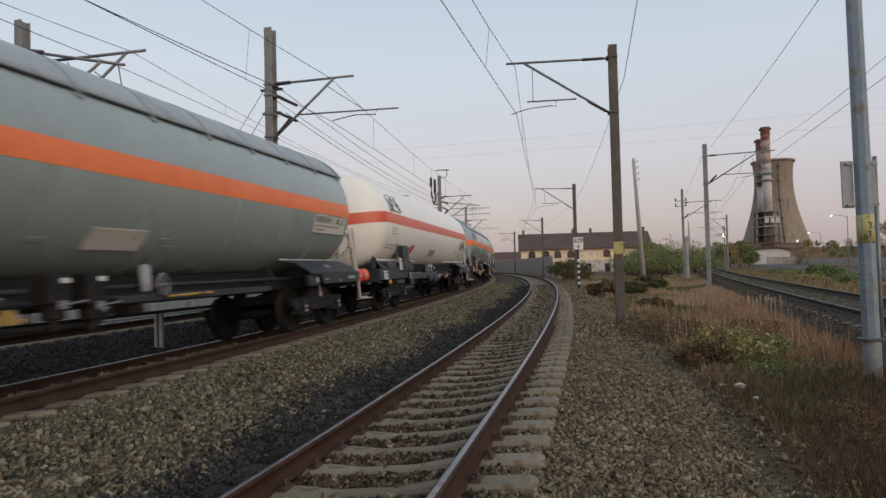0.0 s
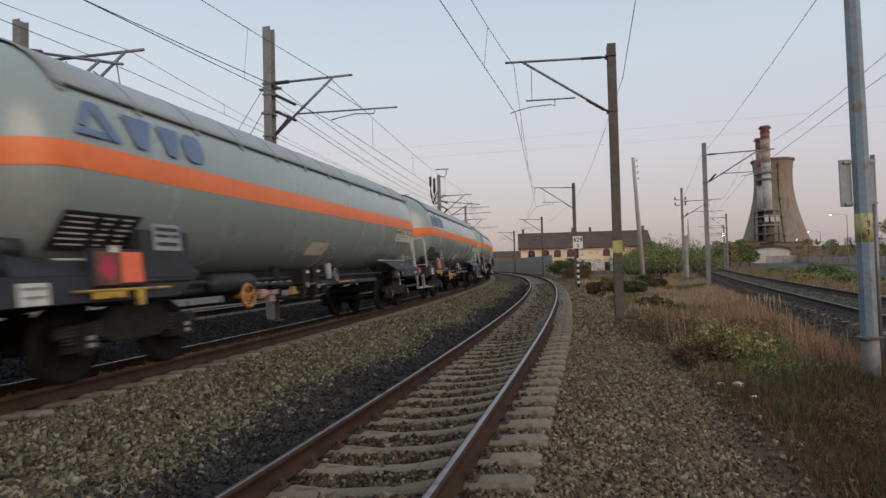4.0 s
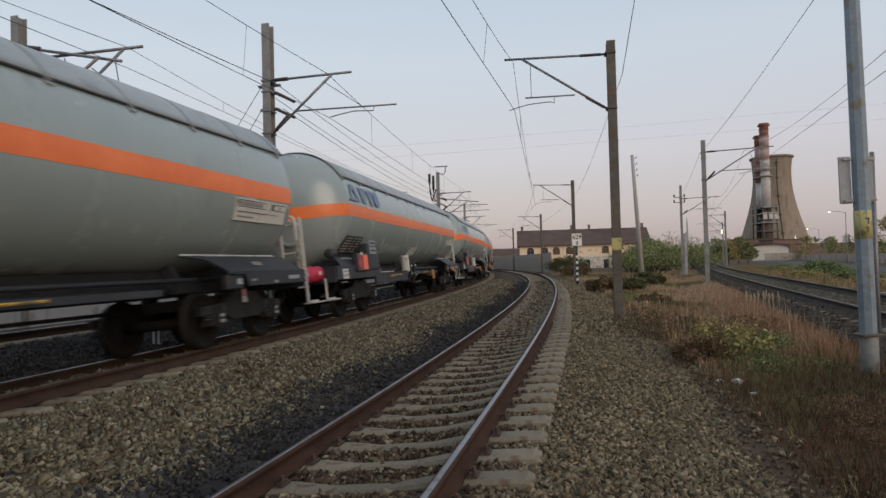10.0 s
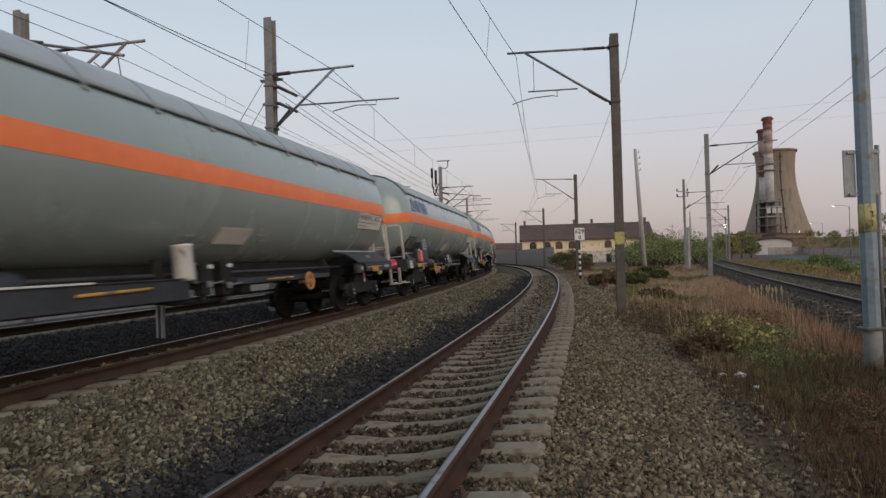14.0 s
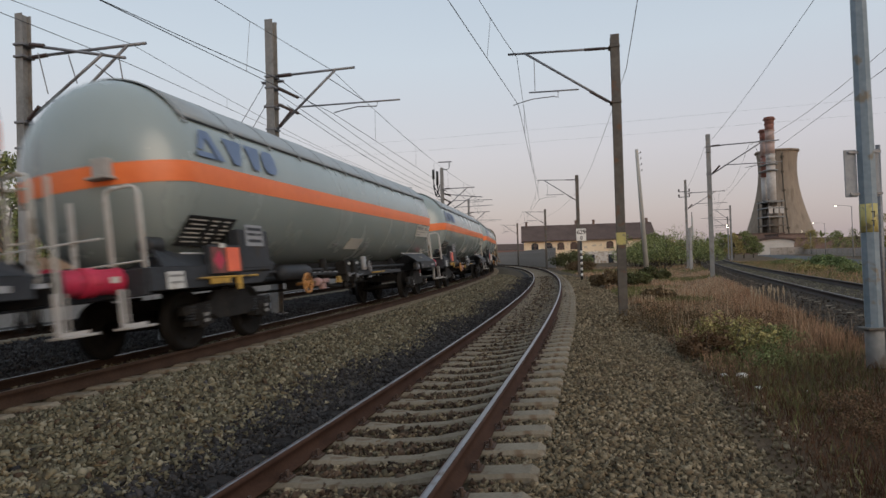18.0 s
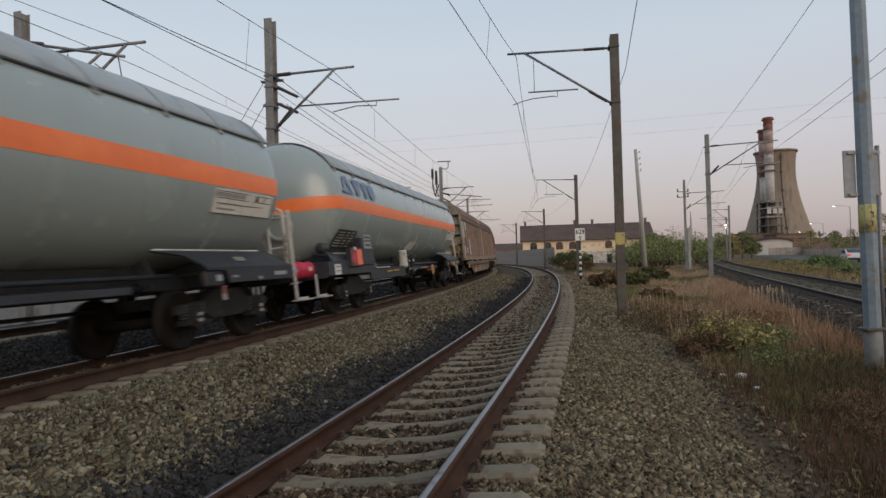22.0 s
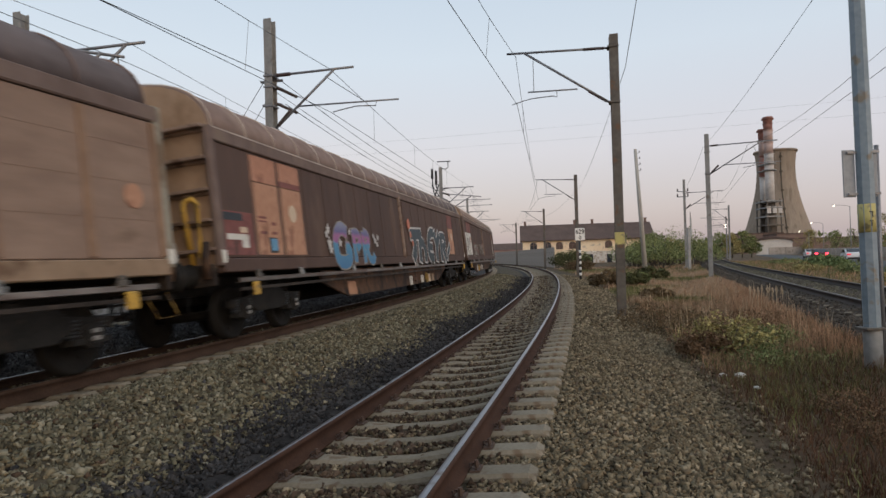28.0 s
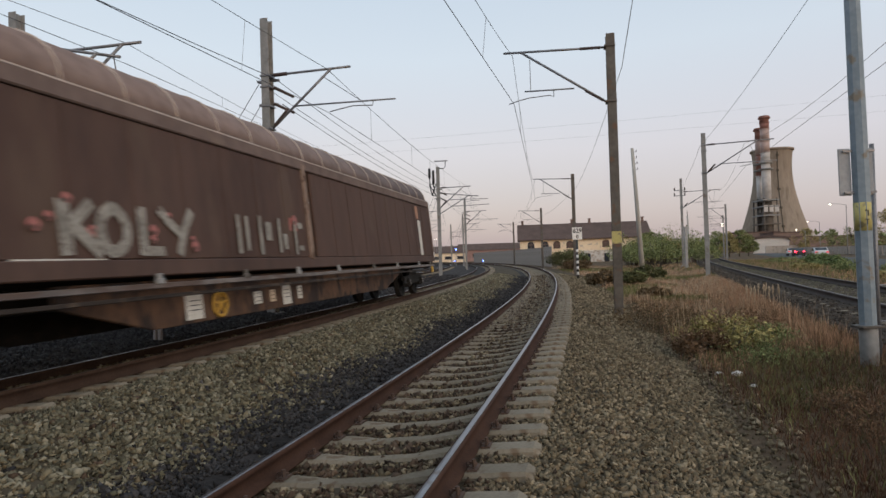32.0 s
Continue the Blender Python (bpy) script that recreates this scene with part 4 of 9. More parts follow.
def overhead(stops, off, wire, high, label, near=0.0, slack=None):
    """Contact wire, carrying wire and droppers of one track, span by span."""
    ob = thing("overhead_wire", label, "wire", "overhead wires")
    for (s0, _), (s1, _) in zip(stops, stops[1:]):
        a, b = along(s0, off if s0 > -10 else off - near), along(s1, off)
        bm = bmesh.new()
        tube(bm, [(*a, wire), (*b, wire)], 0.0085, 5)
        part("contact_wire", bm, "wire", ob)
        line = sag((*(along(s0, off)), high), (*b, high), high - wire - 0.35 if slack is None else slack, 14)
        bm = bmesh.new()
        tube(bm, line, 0.0085, 5)
        part("carrying_wire", bm, "wire", ob)
        for k in (2, 5, 7, 9, 12):
            p = line[k]
            bm = bmesh.new()
            f = k / 14
            cyl(bm, p, (a[0] + (b[0] - a[0]) * f, a[1] + (b[1] - a[1]) * f, wire), 0.005, n=4)
            part("dropper", bm, "wire", ob)
    return ob


overhead(RIGHT_STOPS, -0.14, 5.90, 7.28, "taut copper overhead wires over the near track", 0.7)
overhead(LEFT_STOPS, TRACK_2 - 0.15, 5.76, 7.0, "taut copper overhead wires over the train's track", 0.8, 0.3)
overhead(FAR_STOPS, TRACK_3 + 0.35, 6.85, 7.4, "taut copper overhead wires over the far track", 0.0, 0.45)


def plain_wire(points, label, r=0.011, drop=0.3):
    ob = thing("feeder_wire", label, "wire", "feeder wires")
    for a, b in zip(points, points[1:]):
        bm = bmesh.new()
        tube(bm, sag(a, b, drop, 8), r, 5)
        part("span", bm, "wire", ob)
    return ob


for dx, z in ((-0.35, 6.85), (0.25, 6.85), (0.45, 6.1)):
    stops = [(s, o + dx) for s, o in LEFT_STOPS[1:]]
    if dx == 0.25:
        stops = [(LEFT_STOPS[0][0], -7.8)] + stops
    plain_wire([(*along(s, o), z) for s, o in stops], "dark feeder wire strung along the grey masts")
plain_wire([(*along(s, o + 0.3), 6.7) for s, o in RIGHT_STOPS], "dark feeder wire strung along the dark masts", 0.009)

# the side track's masts
SIDE_STOPS = [(1.0, -2.55), (27.6, -2.15), (57.0, -3.2), (88.0, 2.2), (120.0, 2.1), (152.0, 2.0)]
for i, (s, o) in enumerate(SIDE_STOPS[1:]):
    x, y = side_along(s, o)
    ob = mast("left", x, y, 0.0, (8.35, 8.95)[i] if i < 2 else 8.1, math.degrees(SIDE_A + SIDE_BEND * s) + (180 if o > 0 else 0), raised=0.7 if i == 0 else 0.6, reach=3.7 if i < 2 else 2.6)
    if i == 1:
        for z in (7.75, 7.2):
            bm = bmesh.new()
            box(bm, (-0.15, 0.17, z), (1.1, 0.07, 0.07))
            part("cross_arm", soften(bm, 0.008), "galvanised", ob)
            for dx in (-0.65, 0.35):
                part("insulator", insulator(bmesh.new(), (dx, 0.17, z + 0.02), (dx, 0.17, z + 0.30), 0.09, 3), "insulator", ob)
a_side = [(*side_along(s if i else -6.0, 1.3 if i == 0 else 0.0), 6.2) for i, (s, o) in enumerate(SIDE_STOPS)]
for (a, b) in zip(a_side, a_side[1:]):
    plain_wire([a, b], "thin contact wire over the side track", 0.0085, 0.0)
    plain_wire([(a[0], a[1], 7.55), (b[0], b[1], 7.55)], "thin carrying wire over the side track", 0.0085, 0.9)
plain_wire([(*(side_along(s, o - 0.2) if i else side_along(-6.0, -1.35)), 7.0 if i == 0 else 7.6) for i, (s, o) in enumerate(SIDE_STOPS[:3])], "dark feeder wire beside the side track", 0.008)

# a weathered pole and a short concrete post beside the side track
ob = thing("utility_pole", "weathered dark wooden pole beside the side track", "pole", at=pose(31.4, 80.0, -0.3, 0, -1.5, 0))
bm = bmesh.new()
cyl(bm, (0, 0, -0.4), (0, 0, 6.2), 0.15, 0.11, 10)
part("shaft", bm, "pole_wood", ob)
bm = bmesh.new()
cyl(bm, (0, 0, 5.6), (0, 0, 6.9), 0.05, 0.04, 8)
part("spike", bm, "mast_steel", ob)
ob = thing("concrete_post", "short pale concrete post beside a mast", "post", at=pose(23.2, 60.0, -0.2))
bm = bmesh.new()
box(bm, (0, 0, 1.9), (0.26, 0.22, 4.2))
part("shaft", soften(bm, 0.02), "concrete", ob)

# the blue-grey tubular pole at the side track
pole = thing("steel_pole", "blue-grey painted tubular steel pole with a yellow number band", "pole", at=pose(5.675, 8.45, 0, -0.3, -0.40, 0))
bm = bmesh.new()
turned(bm, [(0.108, -0.4), (0.108, 2.6), (0.098, 5.0), (0.088, 8.5), (0.01, 8.55)], 8, smooth=False)
bmesh.ops.rotate(bm, matrix=Matrix.Rotation(radians(38), 3, "Z"), verts=bm.verts)
part("tube", bm, "pole_blue", pole)
bm = bmesh.new()
turned(bm, [(0.112, -0.5), (0.112, 0.40), (0.106, 0.41)], 20)
part("sleeve", bm, "mast_grey", pole, "weathered grey foot section")

bm = bmesh.new()
turned(bm, [(0.1065, 1.70), (0.1065, 2.08)], 20)
part("number_band", bm, "yellow_pale", pole, "yellow painted band")
bm = bmesh.new()
box(bm, (-0.012, -0.108, 1.97), (0.05, 0.006, 0.014)), box(bm, (0.004, -0.108, 1.93), (0.012, 0.006, 0.07))
box(bm, (-0.012, -0.108, 1.85), (0.05, 0.006, 0.012)), box(bm, (-0.008, -0.108, 1.81), (0.012, 0.006, 0.06))
part("marking", bm, "black_paint", pole)
for side_x, wide in ((-0.195, 0.17), (0.155, 0.07)):
    bm = bmesh.new()
    box(bm, (side_x, 0.03, 2.50), (wide, 0.02, 0.64))
    p_board = part("signboard", soften(bm, 0.009), "sign_back", pole, "grey metal back of a signboard")
    for z in (2.22, 2.78):
        bm = bmesh.new()
        box(bm, (side_x * 0.6, 0.0, z), (0.22, 0.02, 0.03))
        part("clamp", bm, "galvanised", p_board)
bm = bmesh.new()
box(bm, (-0.02, -0.02, 0.42), (0.30, 0.26, 0.03))
part("clamp", soften(bm, 0.006), "mast_steel", pole)

# leaning pole
lean = thing("utility_pole", "leaning pale wooden utility pole with insulators", "pole", at=pose(18.3, 57.9, -0.2, 0, -2.9, 0))
bm = bmesh.new()
cyl(bm, (0, 0, -0.3), (0, 0, 11.3), 0.24, 0.14, 14)
part("shaft", bm, "pole_wood", lean)
for k in range(4):
    bm = bmesh.new()
    cyl(bm, (0, 0, 10.9 - 0.55 * k), (0.32, -0.1, 10.95 - 0.55 * k), 0.02, n=6)
    cyl(bm, (0.32, -0.1, 10.95 - 0.55 * k), (0.32, -0.1, 11.12 - 0.55 * k), 0.05, 0.03, 8)
    part("insulator", bm, "insulator", lean)

# kilometre post
post = thing("kilometre_post", "black and white striped post with a white kilometre board", "sign", at=pose(9.0, 42.2, -0.15, 0, 0, 8))
bm = bmesh.new()
cyl(bm, (0, 0, -0.2), (0, 0, 2.6), 0.075, n=12)
part("post", bm, "black_paint", post)
for k in range(5):
    bm = bmesh.new()
    cyl(bm, (0, 0, 0.25 + 0.38 * k), (0, 0, 0.44 + 0.38 * k), 0.079, n=12)
    part("stripe", bm, "white_paint", post, "white painted stripe")
bm = bmesh.new()
box(bm, (0, -0.09, 3.02), (0.68, 0.02, 0.82))
part("board", soften(bm, 0.006), "white_paint", post, "white enamel board")

# ---- the distance: power station ----
tower = thing("cooling_tower", "huge weathered concrete cooling tower with dark stains", "cooling tower", at=pose(354, 670, -0.5))
bm = bmesh.new()
prof = []
for k in range(25):
    z = 9 + 97 * k / 24
    prof.append((18.4 * math.sqrt(1 + ((z - 86) / 45.5) ** 2), z))
turned(bm, prof + [(prof[-1][0] - 0.8, 106), (prof[-2][0] - 0.8, 98)], 64)
part("shell", bm, "tower", tower)
bm = bmesh.new()
turned(bm, [(19.6, 104.2), (21.2, 104.4), (21.2, 106.4), (19.6, 106.4)], 64)
part("rim", bm, "tower", tower, "thick concrete rim")
bm = bmesh.new()
turned(bm, [(36.4, -1), (36.9, 9.2)], 64)
part("skirt", bm, "tower", tower)
bm = bmesh.new()
climb = []
for k in range(24):
    z = 12 + 90 * k / 23
    r = 18.4 * math.sqrt(1 + ((z - 86) / 45.5) ** 2) + 0.3
    climb.append((r * math.cos(radians(-103)), r * math.sin(radians(-103)), z))
tube(bm, climb, 0.5, 6)
for k in (3, 8, 13, 18, 22):
    box(bm, climb[k], (2.4, 1.6, 2.0))
part("ladder_cage", bm, "bark", tower, "rusty ladder cage")


def stack(name, x, y, r, top, rings, label):
    ob = thing(name, label, "chimney", "power station chimneys", at=pose(x, y, -0.5))
    z = 44.0
    for k, (zz, mat) in enumerate(rings):
        bm = bmesh.new()
        turned(bm, [(r, z), (r, zz)], 28)
        part("shaft_section", bm, mat, ob)
        bm = bmesh.new()
        turned(bm, [(r + 0.1, zz - 0.8), (r + 0.5, zz - 0.6), (r + 0.5, zz), (r, zz + 0.1)], 28)
        part("flange", bm, mat, ob)
        z = zz
    bm = bmesh.new()
    turned(bm, [(r + 0.2, top - 2.6), (r + 1.4, top - 2.4), (r + 1.4, top - 1.4), (r + 0.2, top - 1.2)], 28)
    part("gallery", bm, "chimney_red", ob)
    bm = bmesh.new()
    turned(bm, [(r + 0.2, 74), (r + 2.2, 74.2), (r + 2.2, 75.4), (r + 0.2, 75.6)], 28)
    turned(bm, [(r + 0.2, 80), (r + 2.0, 80.2), (r + 2.0, 81.2), (r + 0.2, 81.4)], 28)
    part("gallery", bm, "mast_grey", ob)
    # base frame
    bm = bmesh.new()
    for dx in (-1, 1):
        for dy in (-1, 1):
            cyl(bm, (dx * r * 1.7, dy * r * 1.7, -0.5), (dx * r * 1.5, dy * r * 1.5, 48), 0.7, n=8)
    part("leg_frame", bm, "mast_steel", ob)
    for z0 in (14, 24, 32, 40, 46):
        bm = bmesh.new()
        box(bm, (0, 0, z0), (r * 3.9, r * 3.9, 1.2))
        part("platform", bm, "mast_grey" if z0 > 30 else "mast_steel", ob)
    bm = bmesh.new()
    turned(bm, [(r * 1.25, 0), (r * 1.25, 30), (r, 45)], 24)
    part("foot", bm, "mast_steel", ob)
    bm = bmesh.new()
    for dx in (-1, 0, 1):
        box(bm, (dx * r * 1.3, -r * 1.85, 38), (r * 0.9, 0.6, 6))
    part("cladding", bm, "chimney_white", ob)
    return ob


stack("factory_chimney", 300.5, 580, 3.9, 124, [(84, "chimney_white"), (90, "chimney_white"), (101, "chimney_pink"), (112, "chimney_pink"), (118, "chimney_red"), (124, "chimney_red")], "tall banded red and white metal chimney")
stack("factory_chimney", 300.5, 592, 2.9, 115, [(70, "chimney_white"), (90, "chimney_red"), (104, "chimney_pink"), (115, "chimney_red")], "shorter banded metal chimney behind the tall one")


def shed(name, label, x, y, w, d, hgt, mat, roof="flat", turn=0.0, bays=6):
    ob = thing(name, label, "building", at=pose(x, y, -0.4, 0, 0, turn))
    bm = bmesh.new()
    box(bm, (w / 2, d / 2, hgt / 2), (w, d, hgt))
    part("wall", soften(bm, 0.03), mat, ob)
    bm = bmesh.new()
    if roof == "arch":
        out = [(w / 2 + (w / 2 + 0.3) * math.cos(math.pi * k / 12), hgt + w * 0.13 * math.sin(math.pi * k / 12)) for k in range(13)]
        prism(bm, out, 0.0, d)
        part("gable", bm, mat, ob)
        bm = bmesh.new()
        prism(bm, out + [(x, z + 0.7) for x, z in out[::-1]], -0.4, d + 0.4)
    elif roof == "gable":
        prism(bm, [(-0.4, hgt), (d + 0.4, hgt), (d / 2, hgt + d * 0.28)], -0.4, w + 0.4, "X")
    else:
        box(bm, (w / 2, d / 2, hgt + 0.2), (w + 0.6, d + 0.6, 0.4))
    part("roof", bm, "roof_tile", ob)
    for k in range(bays):
        bm = bmesh.new()
        box(bm, ((k + 0.5) * w / bays, -0.02, hgt * 0.55), (w / bays * 0.5, 0.12, hgt * 0.3))
        wd = part("window", bm, "pane", ob)
        bm = bmesh.new()
        box(bm, ((k + 0.5) * w / bays, -0.07, hgt * 0.39), (w / bays * 0.56, 0.16, 0.12))
        part("sill", bm, "concrete", wd)
    return ob


shed("hall", "low cream-white industrial hall with a dark curved roof", 101.0, 205, 10.4, 16, 3.9, "hall_cream", "arch", -26.4, 0)
hall_wall = thing("hall_wall", "low grey concrete wall in front of the cream hall", "wall")
for k in range(4):
    bm = bmesh.new()
    box(bm, (98.6 + k * 2.56, 190, 0.9), (2.5, 0.15, 2.4))
    part("slab", soften(bm, 0.02), "wall_grey", hall_wall)
shed("factory", "long dark brown factory building at the power station", 124, 262, 50, 20, 6.0, "brick_brown", "flat", 0, 0)
shed("factory", "small flat-roofed brown workshop", 150, 285, 14, 12, 8.6, "brick_brown", "flat", 0, 4)
shed("factory", "brown factory wing with a flat roof", 139, 300, 22, 15, 9.5, "brick_brown", "flat", 0, 6)
shed("warehouse", "long low building with a red tiled roof far behind the wall", 6, 235, 32, 9, 4.4, "roof_pink", "gable", 0, 8)
shed("warehouse", "pale long building behind the far masts", -26, 215, 34, 9, 3.4, "plaster", "gable", 0, 8)

# the yellow house
HX, HY = 15.66, 128.0
house = thing("house", "long ochre-yellow house with arched windows and a dark roof", "house", at=pose(HX, HY, -0.56, 0, 0, -7.0) @ Matrix.Scale(1.125, 4))
bm = bmesh.new()
box(bm, (11.4, 4.2, 2.3), (22.7, 8.4, 4.6))
part("wall", soften(bm, 0.03), "plaster", house, "peeling ochre-yellow plaster wall")
bm = bmesh.new()
prism(bm, [(-0.55, 4.45), (-0.55, 4.6), (4.2, 7.55), (8.95, 4.6), (8.95, 4.45)], -0.4, 23.2, "X")
part("roof", bm, "roof_tile", house, "dark brown tiled roof")
for x in (0.6, 9.7, 12.9, 22.4):
    bm = bmesh.new()
    box(bm, (x, 4.2, 7.75), (0.42, 0.42, 1.1)), box(bm, (x, 4.2, 8.25), (0.54, 0.54, 0.12))
    part("chimney", soften(bm, 0.02), "brick_brown", house)
for k, x in enumerate((2.0, 4.5, 6.6, 8.9, 15.2, 21.4)):
    out = [(-0.62, 0), (0.62, 0)] + [(0.62 * math.cos(math.pi * j / 10), 0.85 + 0.5 * math.sin(math.pi * j / 10)) for j in range(11)]
    bm = bmesh.new()
    prism(bm, [(x + a * 1.22, 2.85 + b * 1.1) for a, b in out], -0.07, 0.02)
    w = part("window", bm, "plaster", house, "arched window surround")
    bm = bmesh.new()
    prism(bm, [(x + a, 2.9 + b) for a, b in out], -0.09, -0.03)
    part("pane", bm, "pane" if k < 2 else "roof_tile", w)
    bm = bmesh.new()
    box(bm, (x, -0.10, 3.55), (0.07, 0.04, 1.3)), box(bm, (x, -0.10, 3.72), (1.2, 0.04, 0.07))
    part("mullion", bm, "brick_brown", w)
    bm = bmesh.new()
    box(bm, (x, -0.12, 2.80), (1.5, 0.16, 0.10))
    part("sill", bm, "plaster", w)
bm = bmesh.new()
box(bm, (14.6, -0.06, 1.2), (7.5, 0.10, 2.4))
part("plinth", soften(bm, 0.02), "whitewash", house, "patchy whitewashed lower wall")
for x in (12.0, 15.3, 18.0):
    bm = bmesh.new()
    box(bm, (x, -0.13, 1.1), (0.9, 0.08, 1.5))
    part("opening", bm, "pane", house)

# concrete panel wall on the outside of the bend
wall = thing("panel_wall", "grey concrete panel wall along the bend", "wall")
for k in range(34):
    s = 90 + k * 2.5
    x, y = along(s, 4.7)
    bm = bmesh.new()
    box(bm, (0, 0, 1.2), (2.42, 0.10, 2.9))
    p = part("panel", soften(bm, 0.02), "wall_grey", wall)
    p.matrix_basis = pose(x, y, 0, 0, 0, math.degrees(heading(s)) + 90)
    x, y = along(s + 1.25, 4.7)
    bm = bmesh.new()
    box(bm, (0, 0, 1.2), (0.10, 0.12, 2.92))
    p = part("post", soften(bm, 0.02), "wall_grey", wall)
    p.matrix_basis = pose(x, y, 0, 0, 0, math.degrees(heading(s)) + 90)

# low concrete wall and peach yard wall on the far side of the train
low_wall = thing("low_wall", "low pale concrete wall beyond the far track", "wall")
for k in range(24):
    x, y = along(-4 + k * 3.0, -16.2)
    bm = bmesh.new()
    box(bm, (0, 0, 0), (2.97, 0.22, 0.95))
    p = part("slab", soften(bm, 0.02), "concrete", low_wall)
    p.matrix_basis = pose(x, y, -0.06, 0, 0, math.degrees(heading(-4 + k * 3.0)) + 90)
yard = thing("yard_wall", "peach plastered yard wall beyond the far track", "wall")
for k in range(14):
    x, y = along(4 + k * 4.0, -30.0)
    bm = bmesh.new()
    box(bm, (0, 0, 1.85), (3.9, 0.25, 4.5))
    p = part("bay", soften(bm, 0.02), "peach", yard)
    p.matrix_basis = pose(x, y, -0.3, 0, 0, math.degrees(heading(4 + k * 4.0)) + 90)
    bm = bmesh.new()
    box(bm, (0, 0, 4.18), (4.0, 0.45, 0.14))
    p = part("coping", soften(bm, 0.02), "roof_tile", yard)
    p.matrix_basis = pose(x, y, -0.3, 0, 0, math.degrees(heading(4 + k * 4.0)) + 90)


# the road on the right, beyond the side track
def road_x(y):
    return 30.0 + (0.433 * (y - 35) if y > 35 else 0.433 * (y - 35) * max(0.0, 1 - (35 - y) / 60) if y > -25 else -0.0)


rv, rq = [], []
ys = [-200 + 5 * k for k in range(80)]
for y in ys:
    x = road_x(max(y, 5))
    for o in (-4.2, -3.9, 3.9, 4.2):
        rv.append((x + o, y, -0.12 if abs(o) < 4 else -0.42))
for i in range(len(ys) - 1):
    for j in range(3):
        a = i * 4 + j
        rq.append((a, a + 1, a + 5, a + 4))
tagged(new("road", mesh_from("road", np.array(rv), np.array(rq), "road")), "grey-blue asphalt road beside the railway", "road", kind="structure")
fence = thing("roadside_wall", "grey concrete slab wall beyond the road", "wall")
for k in range(26):
    y = 58 + k * 6.0
    x = road_x(y) + 11.0
    bm = bmesh.new()
    box(bm, (0, 0, 0.75), (5.9, 0.15, 1.7))
    p = part("slab", soften(bm, 0.02), "wall_grey", fence)
    p.matrix_basis = pose(x, y, -0.2, 0, 0, math.degrees(math.atan2(1, 0.433)))


def street_lamp(x, y, hgt, way, label):
    ob = thing("street_lamp", label, "street lamp", "street lamps", at=pose(x, y, -0.2, 0, 0, way))
    bm = bmesh.new()
    cyl(bm, (0, 0, -0.3), (0, 0, hgt), 0.09, 0.05, 10)
    part("pole", bm, "mast_grey", ob)
    bm = bmesh.new()
    tube(bm, [(0, 0, hgt - 0.1), (-0.8, 0, hgt + 0.15), (-2.3, 0, hgt + 0.2)], 0.03)
    part("arm", bm, "mast_grey", ob)
    bm = bmesh.new()
    box(bm, (-2.55, 0, hgt + 0.2), (0.55, 0.22, 0.11))
    hd = part("lamp_head", soften(bm, 0.03), "mast_grey", ob)
    bm = bmesh.new()
    box(bm, (-2.6, 0, hgt + 0.11), (0.26, 0.2, 0.07))
    part("lamp", bm, "lamp_white", hd, "lit white lamp")
    return ob


for x, y, hgt in ((65.0, 101, 8.3), (84, 140, 7.2), (101, 175, 6.2), (118, 205, 7.4)):
    street_lamp(x, y, hgt, 0, "grey street lamp with a lit white head")
for x, y in ((45.5, 108), (50, 118), (78, 190)):
    street_lamp(x, y, 6.0, 180, "far street lamp with a lit head")
# lamps and signals at the station end of the bend
for s, o, z in ((150, -9, 6.0), (158, -14, 6.4), (168, -6, 5.5), (175, -12, 6.3), (186, -4, 7.0)):
    x, y = along(s, o)
    street_lamp(x, y, z, 90, "far platform lamp, lit warm white")
for s, o, z in ((98, -8.6, 2.6), (120, -2.6, 0.6), (125, -7.6, 0.7)):
    x, y = along(s, o)
    ob = thing("shunting_signal", "small railway signal with a blue light", "signal", "blue signals", at=pose(x, y, 0.0))
    bm = bmesh.new()
    cyl(bm, (0, 0, -0.3), (0, 0, z), 0.05, n=8)
    part("post", bm, "mast_grey", ob)
    bm = bmesh.new()
    box(bm, (0, 0, z + 0.15), (0.34, 0.26, 0.4))
    hd = part("signal_head", soften(bm, 0.03), "black_paint", ob)
    bm = bmesh.new()
    cyl(bm, (0, -0.20, z + 0.15), (0, -0.12, z + 0.15), 0.10, n=12)
    part("lens", bm, "lamp_blue", hd, "lit blue lens")

# far power lines, strung between two steel pylons
def pylon(x, y, top):
    ob = thing("power_pylon", "grey steel power-line pylon with three cross arms", "pylon", "power pylons", at=pose(x, y, -0.3))
    for dx, dy in ((-1, -1), (1, -1), (1, 1), (-1, 1)):
        bm = bmesh.new()
        cyl(bm, (dx * 2.2, dy * 2.2, -0.5), (dx * 0.3, dy * 0.3, top), 0.14, 0.08, 6)
        part("leg", bm, "mast_grey", ob)
    for z in (top, top - 2.1, top - 5.0):
        bm = bmesh.new()
        box(bm, (0, 0, z + 0.3), (0.3, 7.0, 0.25))
        part("cross_arm", soften(bm, 0.02), "mast_grey", ob)
    for z in (4, 9, 14, 19):
        bm = bmesh.new()
        w = 2.2 - 1.9 * z / top
        tube(bm, [(-w, -w, z), (w, -w, z), (w, w, z), (-w, w, z), (-w, -w, z)], 0.06, 5)
        part("brace_ring", bm, "mast_grey", ob)
    return ob


pylon(-160, 190.7, 31.5), pylon(260, 145.7, 48.4)
for z0, z1 in ((31.5, 48.4), (29.4, 43.4)):
    plain_wire([(-160, 190.7, z0), (260, 145.7, z1)], "thin far power line against the sky", 0.016, 3.0)


